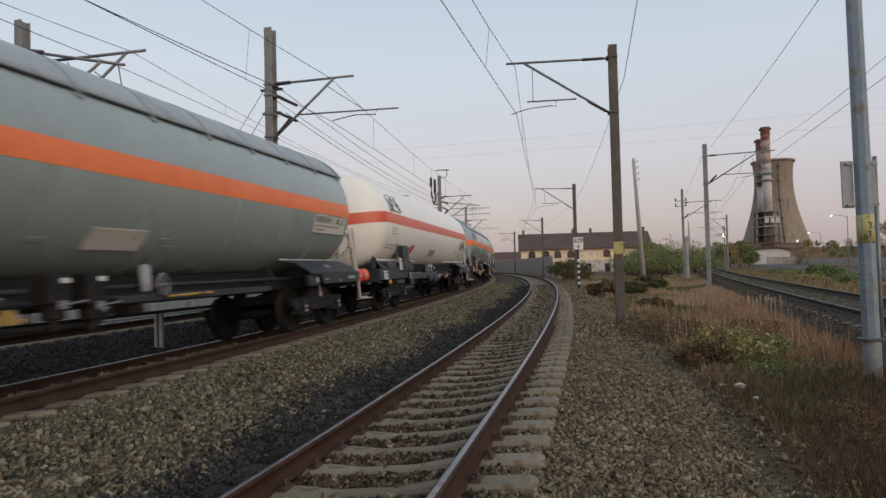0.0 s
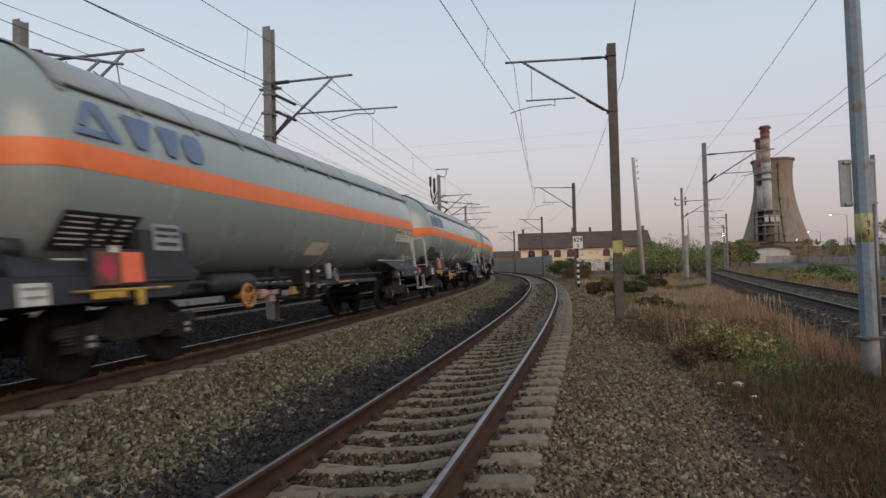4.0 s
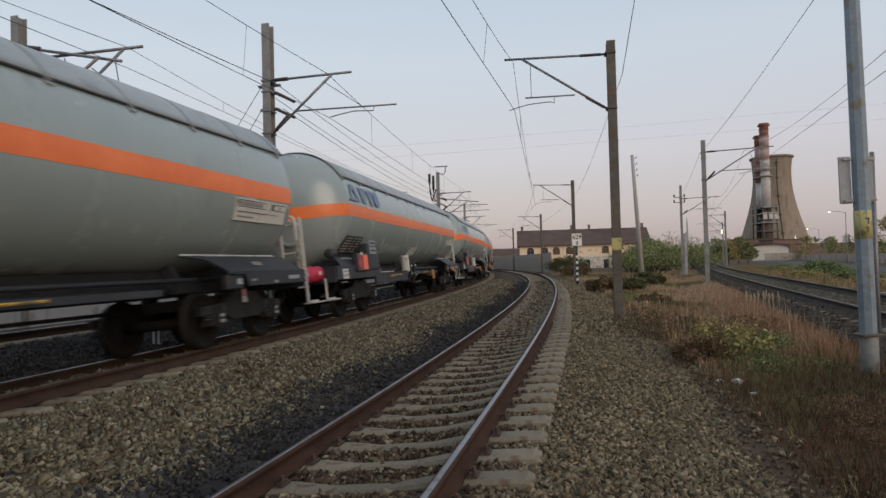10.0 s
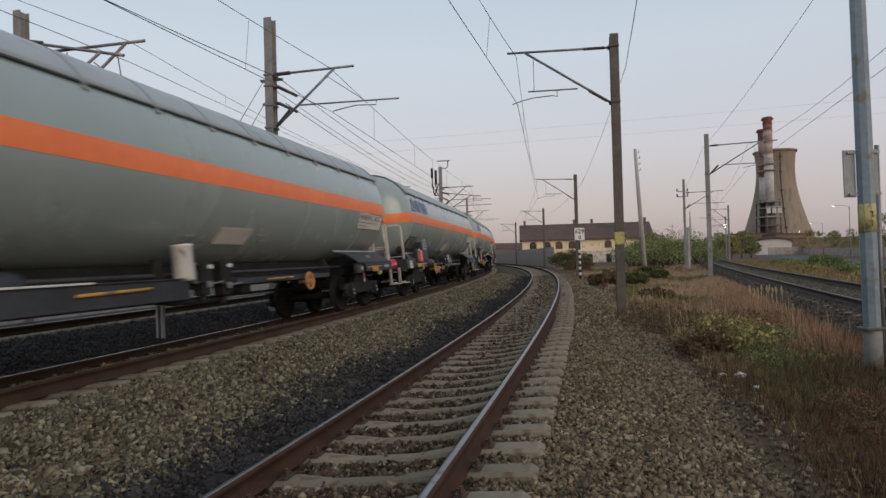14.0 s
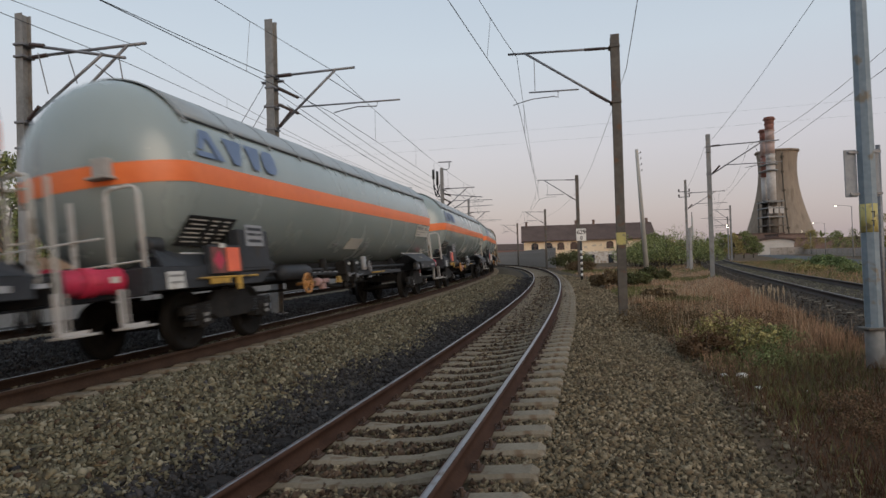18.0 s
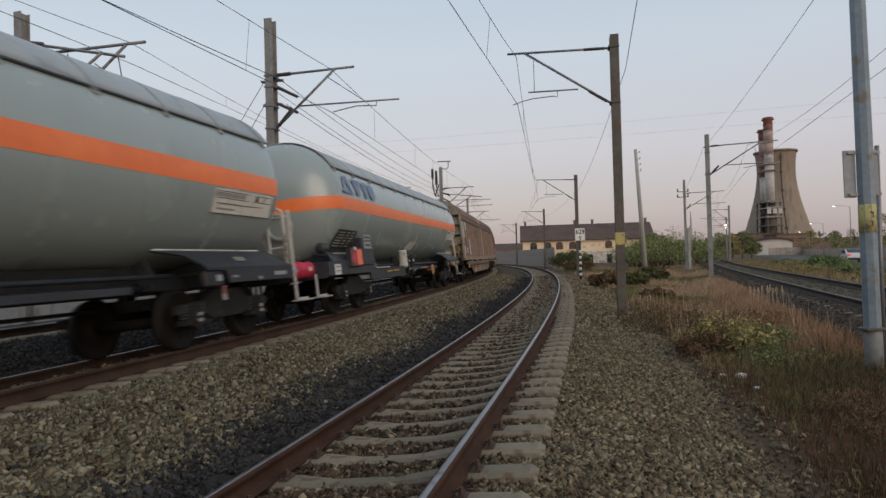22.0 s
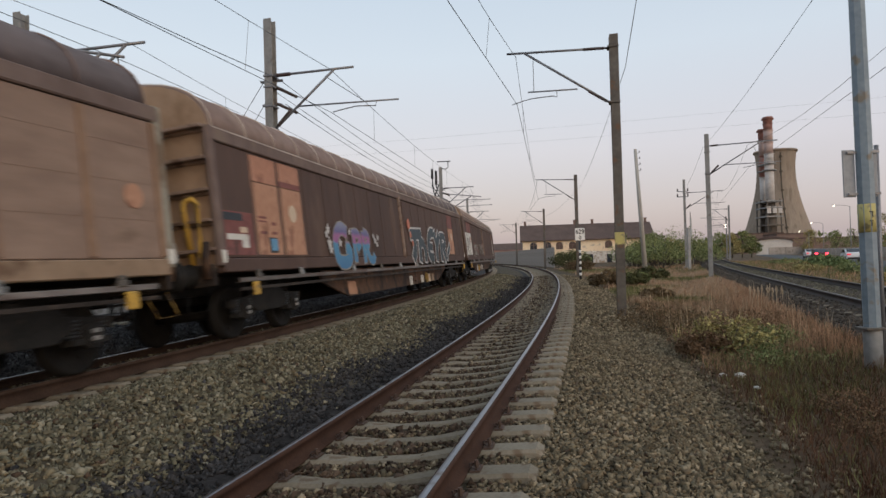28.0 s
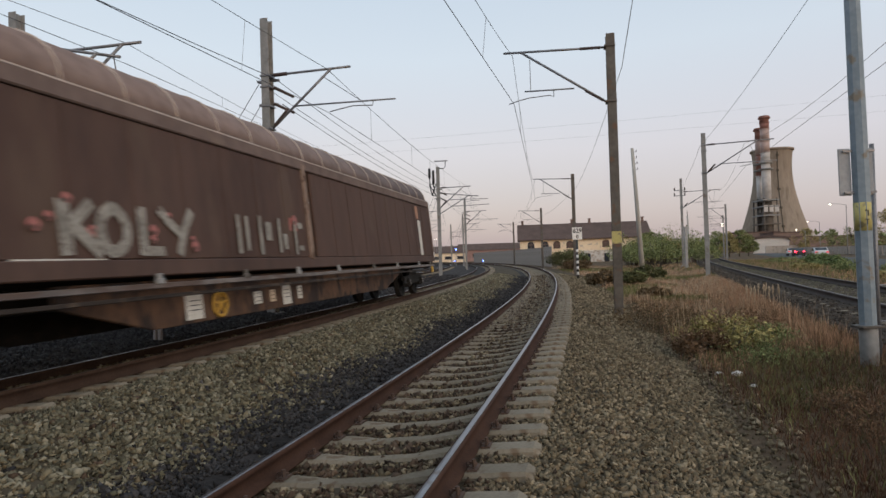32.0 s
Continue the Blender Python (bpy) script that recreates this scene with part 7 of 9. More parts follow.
        v = part("valve", soften(bm, 0.02), "bogie", ob, "dark boxed filling valve")
        plate("label", 0.13, 0.06, "rail_white", v, pose(X(x) + 0.08, -1.285, z1 - 0.06))
        bm = bmesh.new()
        cyl(bm, (X(x) - 0.05, -1.29, z0 + 0.16), (X(x) + 0.34, -1.31, z0 + 0.20), 0.016, n=6)
        box(bm, (X(x) + 0.02, -1.285, z0 + 0.17), (0.12, 0.03, 0.10))
        part("valve_lever", soften(bm, 0.005), "galvanised", v, "bare metal valve lever")
    gx = 9.5 if kind == "cage" else 7.16 if white else 7.47
    if not white:
        bm = bmesh.new()
        turned(bm, [(0.02, 0.88), (0.065, 0.89), (0.075, 0.92), (0.075, 1.24), (0.02, 1.26)], 14, (X(gx), -1.12, 0))
        part("gauge_tube", bm, "sign_back", ob, "pale upright gauge tube")
    bm = bmesh.new()
    tube(bm, [(X(gx + 0.26) + 0.12 * math.cos(2 * math.pi * k / 16), -1.2, 0.97 + 0.15 * math.sin(2 * math.pi * k / 16)) for k in range(17)], 0.018, 6)
    cyl(bm, (X(gx + 0.26), -1.2, 0.84), (X(gx + 0.26), -1.2, 1.10), 0.012, n=6), cyl(bm, (X(gx + 0.15), -1.2, 0.97), (X(gx + 0.37), -1.2, 0.97), 0.012, n=6)
    part("valve_wheel", bm, "rail_white" if white else "galvanised", ob, "small pale valve wheel" if white else "small grey valve wheel")
    bm = bmesh.new()
    tube(bm, [(X(6.9), -1.05, 0.62), (X(7.3), -1.08, 0.56), (X(8.6), -1.08, 0.54), (X(9.0), -1.0, 0.7)], 0.04, 8)
    part("drain_pipe", bm, "bogie", ob)
    bm = bmesh.new()
    cyl(bm, (X(9.85), -1.22, 0.80), (X(10.85), -1.22, 0.81), 0.020, n=6)
    part("brake_rod", bm, "yellow", ob, "yellow painted brake rod")
    bm = bmesh.new()
    box(bm, (X(10.9), -1.12, 0.80), (3.9, 0.05, 0.10))
    part("brake_rail", soften(bm, 0.008), "frame_dark", ob)
    bm = bmesh.new()
    cyl(bm, (X(4.4), -0.15, 0.62), (X(13.6), 0.15, 0.60), 0.028, n=8)
    part("brake_rod", bm, "bogie", ob)
    for x in (5.75, 6.2, 9.4):
        bm = bmesh.new()
        box(bm, (X(x), -0.9, 0.72), (0.28, 0.3, 0.24))
        cyl(bm, (X(x), -1.1, 0.72), (X(x), -0.9, 0.72), 0.07, n=10)
        part("brake_valve", soften(bm, 0.02), "bogie", ob)
    return ob, length


SIDE_OUT = [(-1.40, 1.22), (-1.40, 3.10)]


def roof_arc(r=0.0, n=16):
    """The roof's cross section from eave to eave, as (y, z)."""
    return [((1.36 + r) * math.cos(math.pi * k / n), 3.30 + (0.86 + r) * math.sin(math.pi * k / n) ** 0.9) for k in range(n + 1)]


def letters(text, size, mat, parent, m, bold=0.0, depth=0.004, name="graffiti"):
    """Sprayed letters as a thin mesh on a wall."""
    cu = bpy.data.curves.new(name, "FONT")
    cu.body, cu.size, cu.extrude, cu.offset, cu.resolution_u = text, size, depth, bold, 3
    tmp = bpy.data.objects.new(name, cu)
    me = bpy.data.meshes.new_from_object(tmp)
    bpy.data.objects.remove(tmp)
    me.materials.clear()
    me.materials.append(M[mat])
    ob = new(name, me)
    ob.parent, ob.matrix_basis = parent, m @ pose(0, 0, 0, 90)
    return ob


def sprayed(parent, x0, lines, extra, y, mat, name="graffiti", label=""):
    """Broad sprayed strokes on the near flank: lines of (width, points), points as (x, z)."""
    bm = bmesh.new()
    for k, (wide, pts) in enumerate(lines):
        w = (wide + extra) / 2
        # round the corners once
        fine = [pts[0]]
        for a, b, c in zip(pts, pts[1:], pts[2:]):
            fine += [(b[0] + (a[0] - b[0]) * 0.25, b[1] + (a[1] - b[1]) * 0.25), (b[0] + (c[0] - b[0]) * 0.25, b[1] + (c[1] - b[1]) * 0.25)]
        fine.append(pts[-1])
        sides = []
        for i, (x, z) in enumerate(fine):
            a, b = Vector(fine[max(i - 1, 0)]), Vector(fine[min(i + 1, len(fine) - 1)])
            d = (b - a).normalized()
            e = -extra / 2 if i == 0 else extra / 2 if i == len(fine) - 1 else 0.0
            cx, cz = x + d.x * e, z + d.y * e
            sides.append(((cx - d.y * w, cz + d.x * w), (cx + d.y * w, cz - d.x * w)))
        lift = y - 0.0006 * k
        rows = [[bm.verts.new((u[0], lift, u[1])), bm.verts.new((v[0], lift, v[1])), bm.verts.new((v[0], lift + 0.003, v[1])), bm.verts.new((u[0], lift + 0.003, u[1]))] for u, v in sides]
        for a, b in zip(rows, rows[1:]):
            for i in range(4):
                bm.faces.new((a[i], a[(i + 1) % 4], b[(i + 1) % 4], b[i]))
        bm.faces.new(rows[0][::-1]), bm.faces.new(rows[-1])
    bmesh.ops.recalc_face_normals(bm, faces=bm.faces)
    ob = part(name, bm, mat, parent, label)
    ob.location = (x0, 0, 0)
    return ob


def box_wagon(kind):
    """kind: faded, orange or white, after the panels on the flank."""
    length = 23.3
    h = length / 2
    text = {"faded": "faded brown sliding-wall van with grey patches", "orange": "brown sliding-wall van with orange panels and graffiti", "white": "brown sliding-wall van with white panels and scrawled letters"}[kind]
    ob = thing("sliding_wall_van", text, "freight van", "wagons of the train")
    X = lambda x: x - h
    wall = {"faded": "brown_faded", "orange": "brown", "white": "brown_dark"}[kind]
    # flanks: two sliding walls a side, each of ribbed panels
    for y in (-1, 1):
        for half in (0, 1):
            x0, x1 = (X(0.80), -0.13) if half == 0 else (0.13, -X(0.80))
            bm = bmesh.new()
            box(bm, ((x0 + x1) / 2, y * 1.37, 2.12), (x1 - x0, 0.06, 1.84))
            w = part("sliding_wall", soften(bm, 0.01), wall, ob, "dusty brown sliding wall")
            n = 9 if kind == "faded" else 10
            for k in range(n + 1):
                x = x0 + 0.05 + (x1 - x0 - 0.1) * k / n
                bm = bmesh.new()
                box(bm, (x, y * (1.412 if kind == "faded" else 1.404), 2.12), (0.10 if kind == "faded" else 0.04, 0.03 if kind == "faded" else 0.012, 1.80))
                part("rib", soften(bm, 0.008), "rib_rust" if kind == "faded" else wall, w, "rusty upright rib" if kind == "faded" else "")
            if kind == "faded":
                for z in (1.72, 2.2, 2.68):
                    bm = bmesh.new()
                    box(bm, ((x0 + x1) / 2, y * 1.401, z), (x1 - x0 - 0.1, 0.006, 0.05))
                    part("crease", bm, wall, w)
        bm = bmesh.new()
        box(bm, (0 if kind == "faded" else -0.22, y * 1.395, 2.16), ({"orange": 0.17, "white": 0.17, "faded": 0.07}[kind], 0.12, 2.02))
        part("middle_post", soften(bm, 0.02), "panel_grey" if kind == "faded" else "post_dust", ob, "pale dusty door post")
        bm = bmesh.new()
        box(bm, (0, y * 1.36, 1.08), (length - 1.5, 0.14, 0.22))
        part("side_sill", soften(bm, 0.015), "sill_tan" if kind == "faded" else "brown", ob, "dirty brown side sill")
        bm = bmesh.new()
        box(bm, (0, y * 1.385, 3.16), (length - 1.45, 0.10, 0.22))
        part("eave", soften(bm, 0.02), "eave_brown", ob, "dusty eave rail")
        for z, tall in ((0.835, 0.065), (0.69, 0.045)):
            bm = bmesh.new()
            box(bm, (0, y * 1.45, z), (length - 2.2, 0.05, tall))
            box(bm, (0, y * 1.43, z - tall / 2), (length - 2.2, 0.10, 0.012))
            part("guide_rail", soften(bm, 0.008), "guide_steel" if z > 0.8 else "van_under", ob, "worn steel guide rail")
        # deep middle sill; the far one is coloured near-black for the shade under the van
        bm = bmesh.new()
        prism(bm, [(X(4.9), 0.66), (X(6.5), 0.25), (-X(6.5), 0.25), (-X(4.9), 0.66), (-X(4.9), 0.92), (X(4.9), 0.92)], y * 1.20 - 0.03, y * 1.20 + 0.03)
        part("truss_sill", soften(bm, 0.01), "bogie" if y > 0 else "sill_tan" if kind == "faded" else "sill_rust", ob, "fish-belly sill, rusty on the near side, shade-dark on the far side")
    # roof
    bm = bmesh.new()
    arc = roof_arc()
    prism(bm, arc + [(-1.30, 3.30), (1.30, 3.30)], X(0.84), -X(0.84), "X")
    bm.normal_update()
    for f in bm.faces:
        f.smooth = len(f.verts) == 4 and f.calc_center_median().z > 3.32 and abs(f.normal.x) < 0.5
    part("roof", bm, "roof_brown", ob, "dusty brown curved sheet roof")
    for k in range(21):
        x = X(0.88) + (length - 1.76) * k / 20
        bm = bmesh.new()
        pts = [(x, yy, zz) for yy, zz in roof_arc(0.012, 14)]
        tube(bm, pts, 0.017, 5)
        part("roof_rib", bm, "seam" if kind != "faded" else "roof_brown", ob, "pale worn roof seam" if kind != "faded" else "")
    if kind == "faded":
        bm = bmesh.new()
        tube(bm, [(0, yy, zz) for yy, zz in roof_arc(0.02, 20)], 0.03, 6)
        part("roof_strap", bm, "emblem_pale", ob, "pale strap over the roof's middle")
    else:
        for y in (-1, 1):
            bm = bmesh.new()
            box(bm, (0, y * 1.405, 3.268), (length - 1.6, 0.06, 0.022))
            part("roof_seam", bm, "seam", ob)
    # ends, set back between corner posts
    for sgn in (-1, 1):
        bm = bmesh.new()
        prism(bm, [(-1.34, 1.05), (1.34, 1.05)] + [(y * 0.985, z - 0.03) for y, z in roof_arc(0.0, 14)], sgn * (h - 0.86), sgn * (h - 0.80), "X")
        part("end_wall", bm, "end_grey" if kind == "faded" else "ochre_dirt", ob, "dirty ochre end wall")
        # on the faded van the beams' dark brown draws the shadow below each shelf
        for z in (1.35, 1.80, 2.28, 2.78, 3.28):
            bm = bmesh.new()
            box(bm, (sgn * (h - 0.70), 0, z), (0.20, 2.66, 0.05)), box(bm, (sgn * (h - 0.77), 0, z - 0.045), (0.06, 2.66, 0.05))
            part("end_beam", soften(bm, 0.008), "brown" if kind == "faded" else "post_dust", ob, "deep dusty end beam, shade-dark on the faded van")
        for y in (-1.38, 1.38):
            bm = bmesh.new()
            box(bm, (sgn * (h - 0.74), y, 2.18), (0.16, 0.10, 2.2))
            part("corner_post", soften(bm, 0.015), "end_grey" if kind == "faded" else "eave_brown", ob, "worn corner post")
        if kind == "faded":
            for y in (0.35,):
                bm = bmesh.new()
                box(bm, (sgn * (h - 0.70), y, 2.35), (0.10, 0.26, 2.5))
                part("end_post", soften(bm, 0.015), "end_grey", ob)
            bm = bmesh.new()
            cyl(bm, (sgn * (h - 0.68), 0.55, 3.7), (sgn * (h - 0.68), -0.75, 1.9), 0.05, n=8)
            part("diagonal_brace", bm, "end_grey", ob)
        bm = bmesh.new()
        up = -0.36 if kind == "faded" else 0.0
        tube(bm, [(sgn * (h - 0.70), -1.15, 1.05), (sgn * (h - 0.58), -1.15, 1.25), (sgn * (h - 0.58), -1.15, 2.05 + up), (sgn * (h - 0.58), -1.08, 2.15 + up), (sgn * (h - 0.58), -0.95, 2.12 + up), (sgn * (h - 0.58), -0.92, 2.0 + up), (sgn * (h - 0.70), -0.92, 1.05)], 0.045, 7)
        part("hand_rail", bm, "yellow", ob, "dull yellow shunter's hand rail")
        bm = bmesh.new()
        tube(bm, [(sgn * (h - 0.62), -1.22, 1.45), (sgn * (h - 0.52), -1.24, 1.20), (sgn * (h - 0.56), -1.22, 0.90)], 0.06, 8)
        part("air_pipe", bm, "sill_rust", ob, "rusty bent air pipe")
        bm = bmesh.new()
        box(bm, (0, 0, 0), (0.03, 0.30, 0.42))
        fp = part("folding_plate", soften(bm, 0.01), "panel_grey", ob, "pale soiled folding plate")
        fp.matrix_basis = pose(sgn * (h - 0.50), -0.62, 1.30, 0, sgn * 12, 14)
        plate("label", 0.13, 0.20, "plate_white", ob, pose(sgn * (h - 0.74), -1.437, 1.22))
        bm = bmesh.new()
        box(bm, (sgn * (h - 0.66), 0, 0.95), (0.10, 2.60, 0.34))
        part("headstock", soften(bm, 0.012), "van_under", ob)
        bm = bmesh.new()
        tube(bm, [(sgn * (h - 0.62), -1.2, 0.75), (sgn * (h - 0.45), -1.22, 0.42), (sgn * (h - 0.45), -0.9, 0.40), (sgn * (h - 0.60), -0.85, 0.7)], 0.009, 6)
        part("shunter_step", bm, "ochre_dull" if sgn > 0 else "bogie", ob, "bent dull yellow foot rail" if sgn > 0 else "bent dark foot rail")
        add_bogie(ob, sgn * (h - 2.75), math.degrees(sgn * (h - 2.75) * BEND))
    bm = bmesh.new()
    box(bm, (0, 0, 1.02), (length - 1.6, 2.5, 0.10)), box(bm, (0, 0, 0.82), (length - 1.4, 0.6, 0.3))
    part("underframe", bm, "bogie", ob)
    add_buffers(ob, h, red=False)
    # latches and yellow levers along the sill
    for k, x in enumerate((1.7, 3.4, 6.4, 8.6, 10.6, 12.7, 15.2, 17.4, 20.0, 21.6)):
        bm = bmesh.new()
        box(bm, (X(x), -1.46, 0.96), (0.09, 0.06, 0.07)), box(bm, (X(x), -1.47, 0.89), (0.16, 0.05, 0.08))
        part("latch", soften(bm, 0.01), "mast_grey" if k % 3 else "mast_steel", ob, "pale wall latch")
    for x in (1.5, 21.7):
        bm = bmesh.new()
        box(bm, (X(x), -1.50, 0.68), (0.18, 0.06, 0.22))
        part("lever_plate", soften(bm, 0.015), "yellow", ob, "dull yellow lever plate")
    # plates on the truss sill
    soiled = "plate_white" if kind == "white" else "panel_grey"
    if kind != "orange":
        for x, w, hh, mat in ((7.42, 0.42, 0.40, soiled), (9.3, 0.26, 0.22, soiled), (9.85, 0.20, 0.22, "emblem_pale"), (10.42, 0.34, 0.40, soiled), (11.0, 0.2, 0.26, soiled)):
            p = plate("data_plate", w, hh, mat, ob, pose(X(x), -1.24, 0.50), "soiled data plate")
            bars(ob, [(0, 0.08 - 0.07 * k, w * 0.6, 0.015) for k in range(3)], "frame_dark", pose(X(x), -1.24, 0.50))
        handwheel(ob, X(8.08), -1.26, 0.48, 0.19, "yellow" if kind == "white" else "ochre_dull")
    else:
        rust = "ochre_dirt"
        for x, w, hh, mat in ((0.85, 0.36, 0.30, "plate_white"), (2.42, 0.38, 0.26, "plate_white"), (3.58, 0.30, 0.30, "emblem_pale"), (4.15, 0.34, 0.28, rust)):
            plate("data_plate", w, hh, mat, ob, pose(x, -1.24, 0.40), "soiled data plate")
            bars(ob, [(-0.02 * k, 0.06 - 0.05 * k, w * (0.5 - 0.1 * k), 0.010) for k in range(3)], "mast_grey" if x != 2.42 else "frame_dark", pose(x, -1.24, 0.40))
        for x, r in ((1.12, 0.07), (1.42, 0.09)):
            bm = bmesh.new()
            cyl(bm, (x, -1.22, 0.42), (x, -1.29, 0.42), r, r * 0.8, 12)
            part("valve_cap", bm, "brown_dark", ob, "rusty round cap")
        bm = bmesh.new()
        prism(bm, [(X(6.45), 0.62), (X(6.50), 0.30), (X(7.10), 0.27), (X(7.0), 0.60)], -1.236, -1.230)
        part("rust_patch", bm, "panel_orange", ob, "orange rust patch on the truss")
        handwheel(ob, 3.0, -1.27, 0.42, 0.17, "ochre_dull")
    F = lambda x, z: pose(X(x), -1.402, z)
    P = lambda x, z: pose(X(x), -1.424, z)
    if kind == "white":
        for x, w in ((1.24, 0.96), (2.40, 0.90), (3.38, 0.86)):
            plate("panel", w, 1.20, "plate_white", ob, F(x, 1.85), "soiled white lettered panel", t=0.01)
        for x, w in ((2.40, 0.90), (3.40, 0.92)):
            plate("panel", w, 0.56, "panel_red", ob, F(x, 2.745), "faded dark red panel", t=0.01)
        bars(ob, [(0, 0.26, 0.7, 0.02), (0, 0.19, 0.7, 0.02), (-0.15, 0.0, 0.45, 0.07), (0.0, -0.14, 0.75, 0.09), (-0.05, -0.30, 0.7, 0.07)], "mast_grey", F(1.24, 1.82))
        bars(ob, [(-0.2, 0.28 - 0.1 * k, 0.34, 0.05) for k in range(6)] + [(0.22, 0.26 - 0.12 * k, 0.3, 0.05) for k in range(4)], "mast_grey", F(2.40, 1.85))
        bm = bmesh.new()
        tube(bm, [(0.15 * math.cos(2 * math.pi * k / 20), -0.006, 0.15 * math.sin(2 * math.pi * k / 20)) for k in range(21)], 0.012, 5)
        rg = part("emblem", bm, "panel_salmon", ob, "thin faded red ring emblem")
        rg.matrix_basis = F(3.38, 2.1)
        plate("label_holder", 0.30, 0.24, "black_paint", ob, F(2.62, 1.38), t=0.02)
        plate("label", 0.24, 0.16, "plate_white", ob, F(2.62, 1.40), t=0.026)
        for k, (dx, strokes) in enumerate(((4.9, [(0.13, [(0.04, 1.86), (0.05, 1.55), (0.06, 1.27)]), (0.10, [(0.46, 1.86), (0.12, 1.58)]), (0.12, [(0.16, 1.60), (0.56, 1.27)])]),
                                           (5.44, [(0.11, [(0.26, 1.84), (0.06, 1.72), (0.04, 1.45), (0.16, 1.29), (0.34, 1.30), (0.50, 1.45), (0.48, 1.70), (0.28, 1.84)])]),
                                           (6.14, [(0.12, [(0.08, 1.86), (0.08, 1.55), (0.08, 1.27)]), (0.08, [(0.08, 1.30), (0.46, 1.30)])]),
                                           (6.58, [(0.09, [(0.02, 1.86), (0.20, 1.70), (0.40, 1.58)]), (0.11, [(0.72, 1.88), (0.52, 1.60), (0.38, 1.27)])]))):
            sprayed(ob, X(dx), strokes, 0.05, -1.431, "graffiti_worn", "graffiti", "worn whitish sprayed letter")
        for x, z, r in ((4.55, 1.58, 0.08), (4.75, 1.68, 0.06), (5.02, 1.90, 0.07), (5.3, 1.48, 0.09), (5.36, 1.56, 0.05), (6.45, 1.58, 0.08), (6.42, 1.46, 0.06), (6.8, 1.80, 0.05), (7.34, 1.38, 0.09), (7.3, 1.48, 0.05), (10.75, 1.93, 0.12)):
            bm = bmesh.new()
            turned(bm, [(0.005, -0.008), (r * 0.7, -0.008), (r, -0.006), (r, 0.0)], 12, axis="Y", smooth=False)
            sp = part("spray_dot", bm, "spray_pink", ob, "faded pink sprayed blot")
            sp.matrix_basis = P(x, z)
        bars(ob, [(-1.15, 0, 0.12, 0.66), (-0.88, 0.02, 0.10, 0.6), (-0.42, 0.0, 0.11, 0.7), (-0.12, 0.08, 0.22, 0.34), (0.30, 0.02, 0.10, 0.66), (0.52, -0.1, 0.16, 0.3), (0.98, 0.0, 0.10, 0.7), (1.2, 0.24, 0.24, 0.12), (1.2, -0.22, 0.22, 0.10)], "graffiti_worn", P(9.75, 1.60), -0.006)
        plate("paint_patch", 0.34, 0.26, "spray_pink", ob, F(10.72, 1.86), "faded pink sprayed patch", t=0.008)
        plate("edge_strip", 1.3, 0.035, "plate_white", ob, F(4.9, 1.19), "pale scuffed strip", t=0.02)
        plate("panel", 0.34, 1.25, "plate_white", ob, F(20.9, 1.85), "narrow white panel", t=0.012)
        plate("panel", 0.34, 0.45, "panel_orange", ob, F(20.75, 2.75), t=0.01)
    if kind == "orange":
        plate("panel", 0.98, 0.72, "panel_red", ob, F(1.29, 1.60), "dark red panel with a white label", t=0.01)
        plate("label", 0.68, 0.10, "plate_white", ob, F(1.26, 1.54), t=0.016)
        plate("label", 0.22, 0.13, "plate_white", ob, F(1.48, 1.425), t=0.014)
        plate("label", 0.24, 0.10, "emblem_pale", ob, F(1.46, 1.66), t=0.014)
        plate("panel", 0.70, 0.13, "frame_dark", ob, F(1.10, 1.87), t=0.016)
        # one orange column; its upper part is coloured lighter where light falls on it
        for x, w in ((2.36, 0.96), (3.40, 0.94)):
            plate("panel", w, 1.28, "panel_orange", ob, F(x, 1.885), "faded orange panel", t=0.01)
            plate("panel", w, 0.47, "panel_salmon", ob, F(x, 2.775), "upper part of the orange panel, salmon as if lit", t=0.01)
        plate("panel", 0.94, 0.11, "panel_red", ob, F(3.40, 2.60), "dark red stripe", t=0.014)
        bars(ob, [(-0.22, 0.05, 0.3, 0.04), (-0.22, -0.02, 0.3, 0.03), (0.2, -0.05, 0.16, 0.06), (-0.2, -0.22, 0.26, 0.05), (0.2, -0.22, 0.2, 0.05)], "panel_red", F(2.36, 1.86))
        plate("label_holder", 0.32, 0.28, "black_paint", ob, F(2.48, 1.42), t=0.02)
        plate("label", 0.24, 0.22, "graffiti_blue", ob, F(2.50, 1.43), t=0.026)
        bm = bmesh.new()
        turned(bm, [(0.01, -0.012), (0.17, -0.012), (0.17, 0.0)], 24, axis="Y", smooth=False)
        rg = part("emblem", bm, "emblem_pale", ob, "pale round emblem")
        rg.matrix_basis = F(3.40, 2.05)
        blob = [(0.30, [(6.24, 1.78), (5.85, 1.90), (5.50, 1.70), (5.44, 1.36), (5.58, 1.10), (5.95, 1.05), (6.34, 1.12), (6.36, 1.38), (6.10, 1.42)]),
                (0.22, [(6.70, 1.88), (6.72, 1.50), (6.74, 1.06)]), (0.22, [(6.80, 1.80), (7.10, 1.76), (7.18, 1.56), (6.90, 1.40)]),
                (0.21, [(7.40, 1.84), (7.42, 1.50), (7.44, 1.04)]), (0.24, [(7.48, 1.82), (7.80, 1.76), (7.82, 1.54), (7.56, 1.42)]), (0.22, [(7.62, 1.40), (7.82, 1.12), (8.10, 1.08), (8.24, 1.24)])]
        sprayed(ob, X(0), blob, 0.07, -1.431, "graffiti_worn", "graffiti_outline", "pale sprayed outline")
        sprayed(ob, X(0), blob, 0.0, -1.436, "graffiti_fade", "graffiti", "blue, pink and lilac sprayed letters")
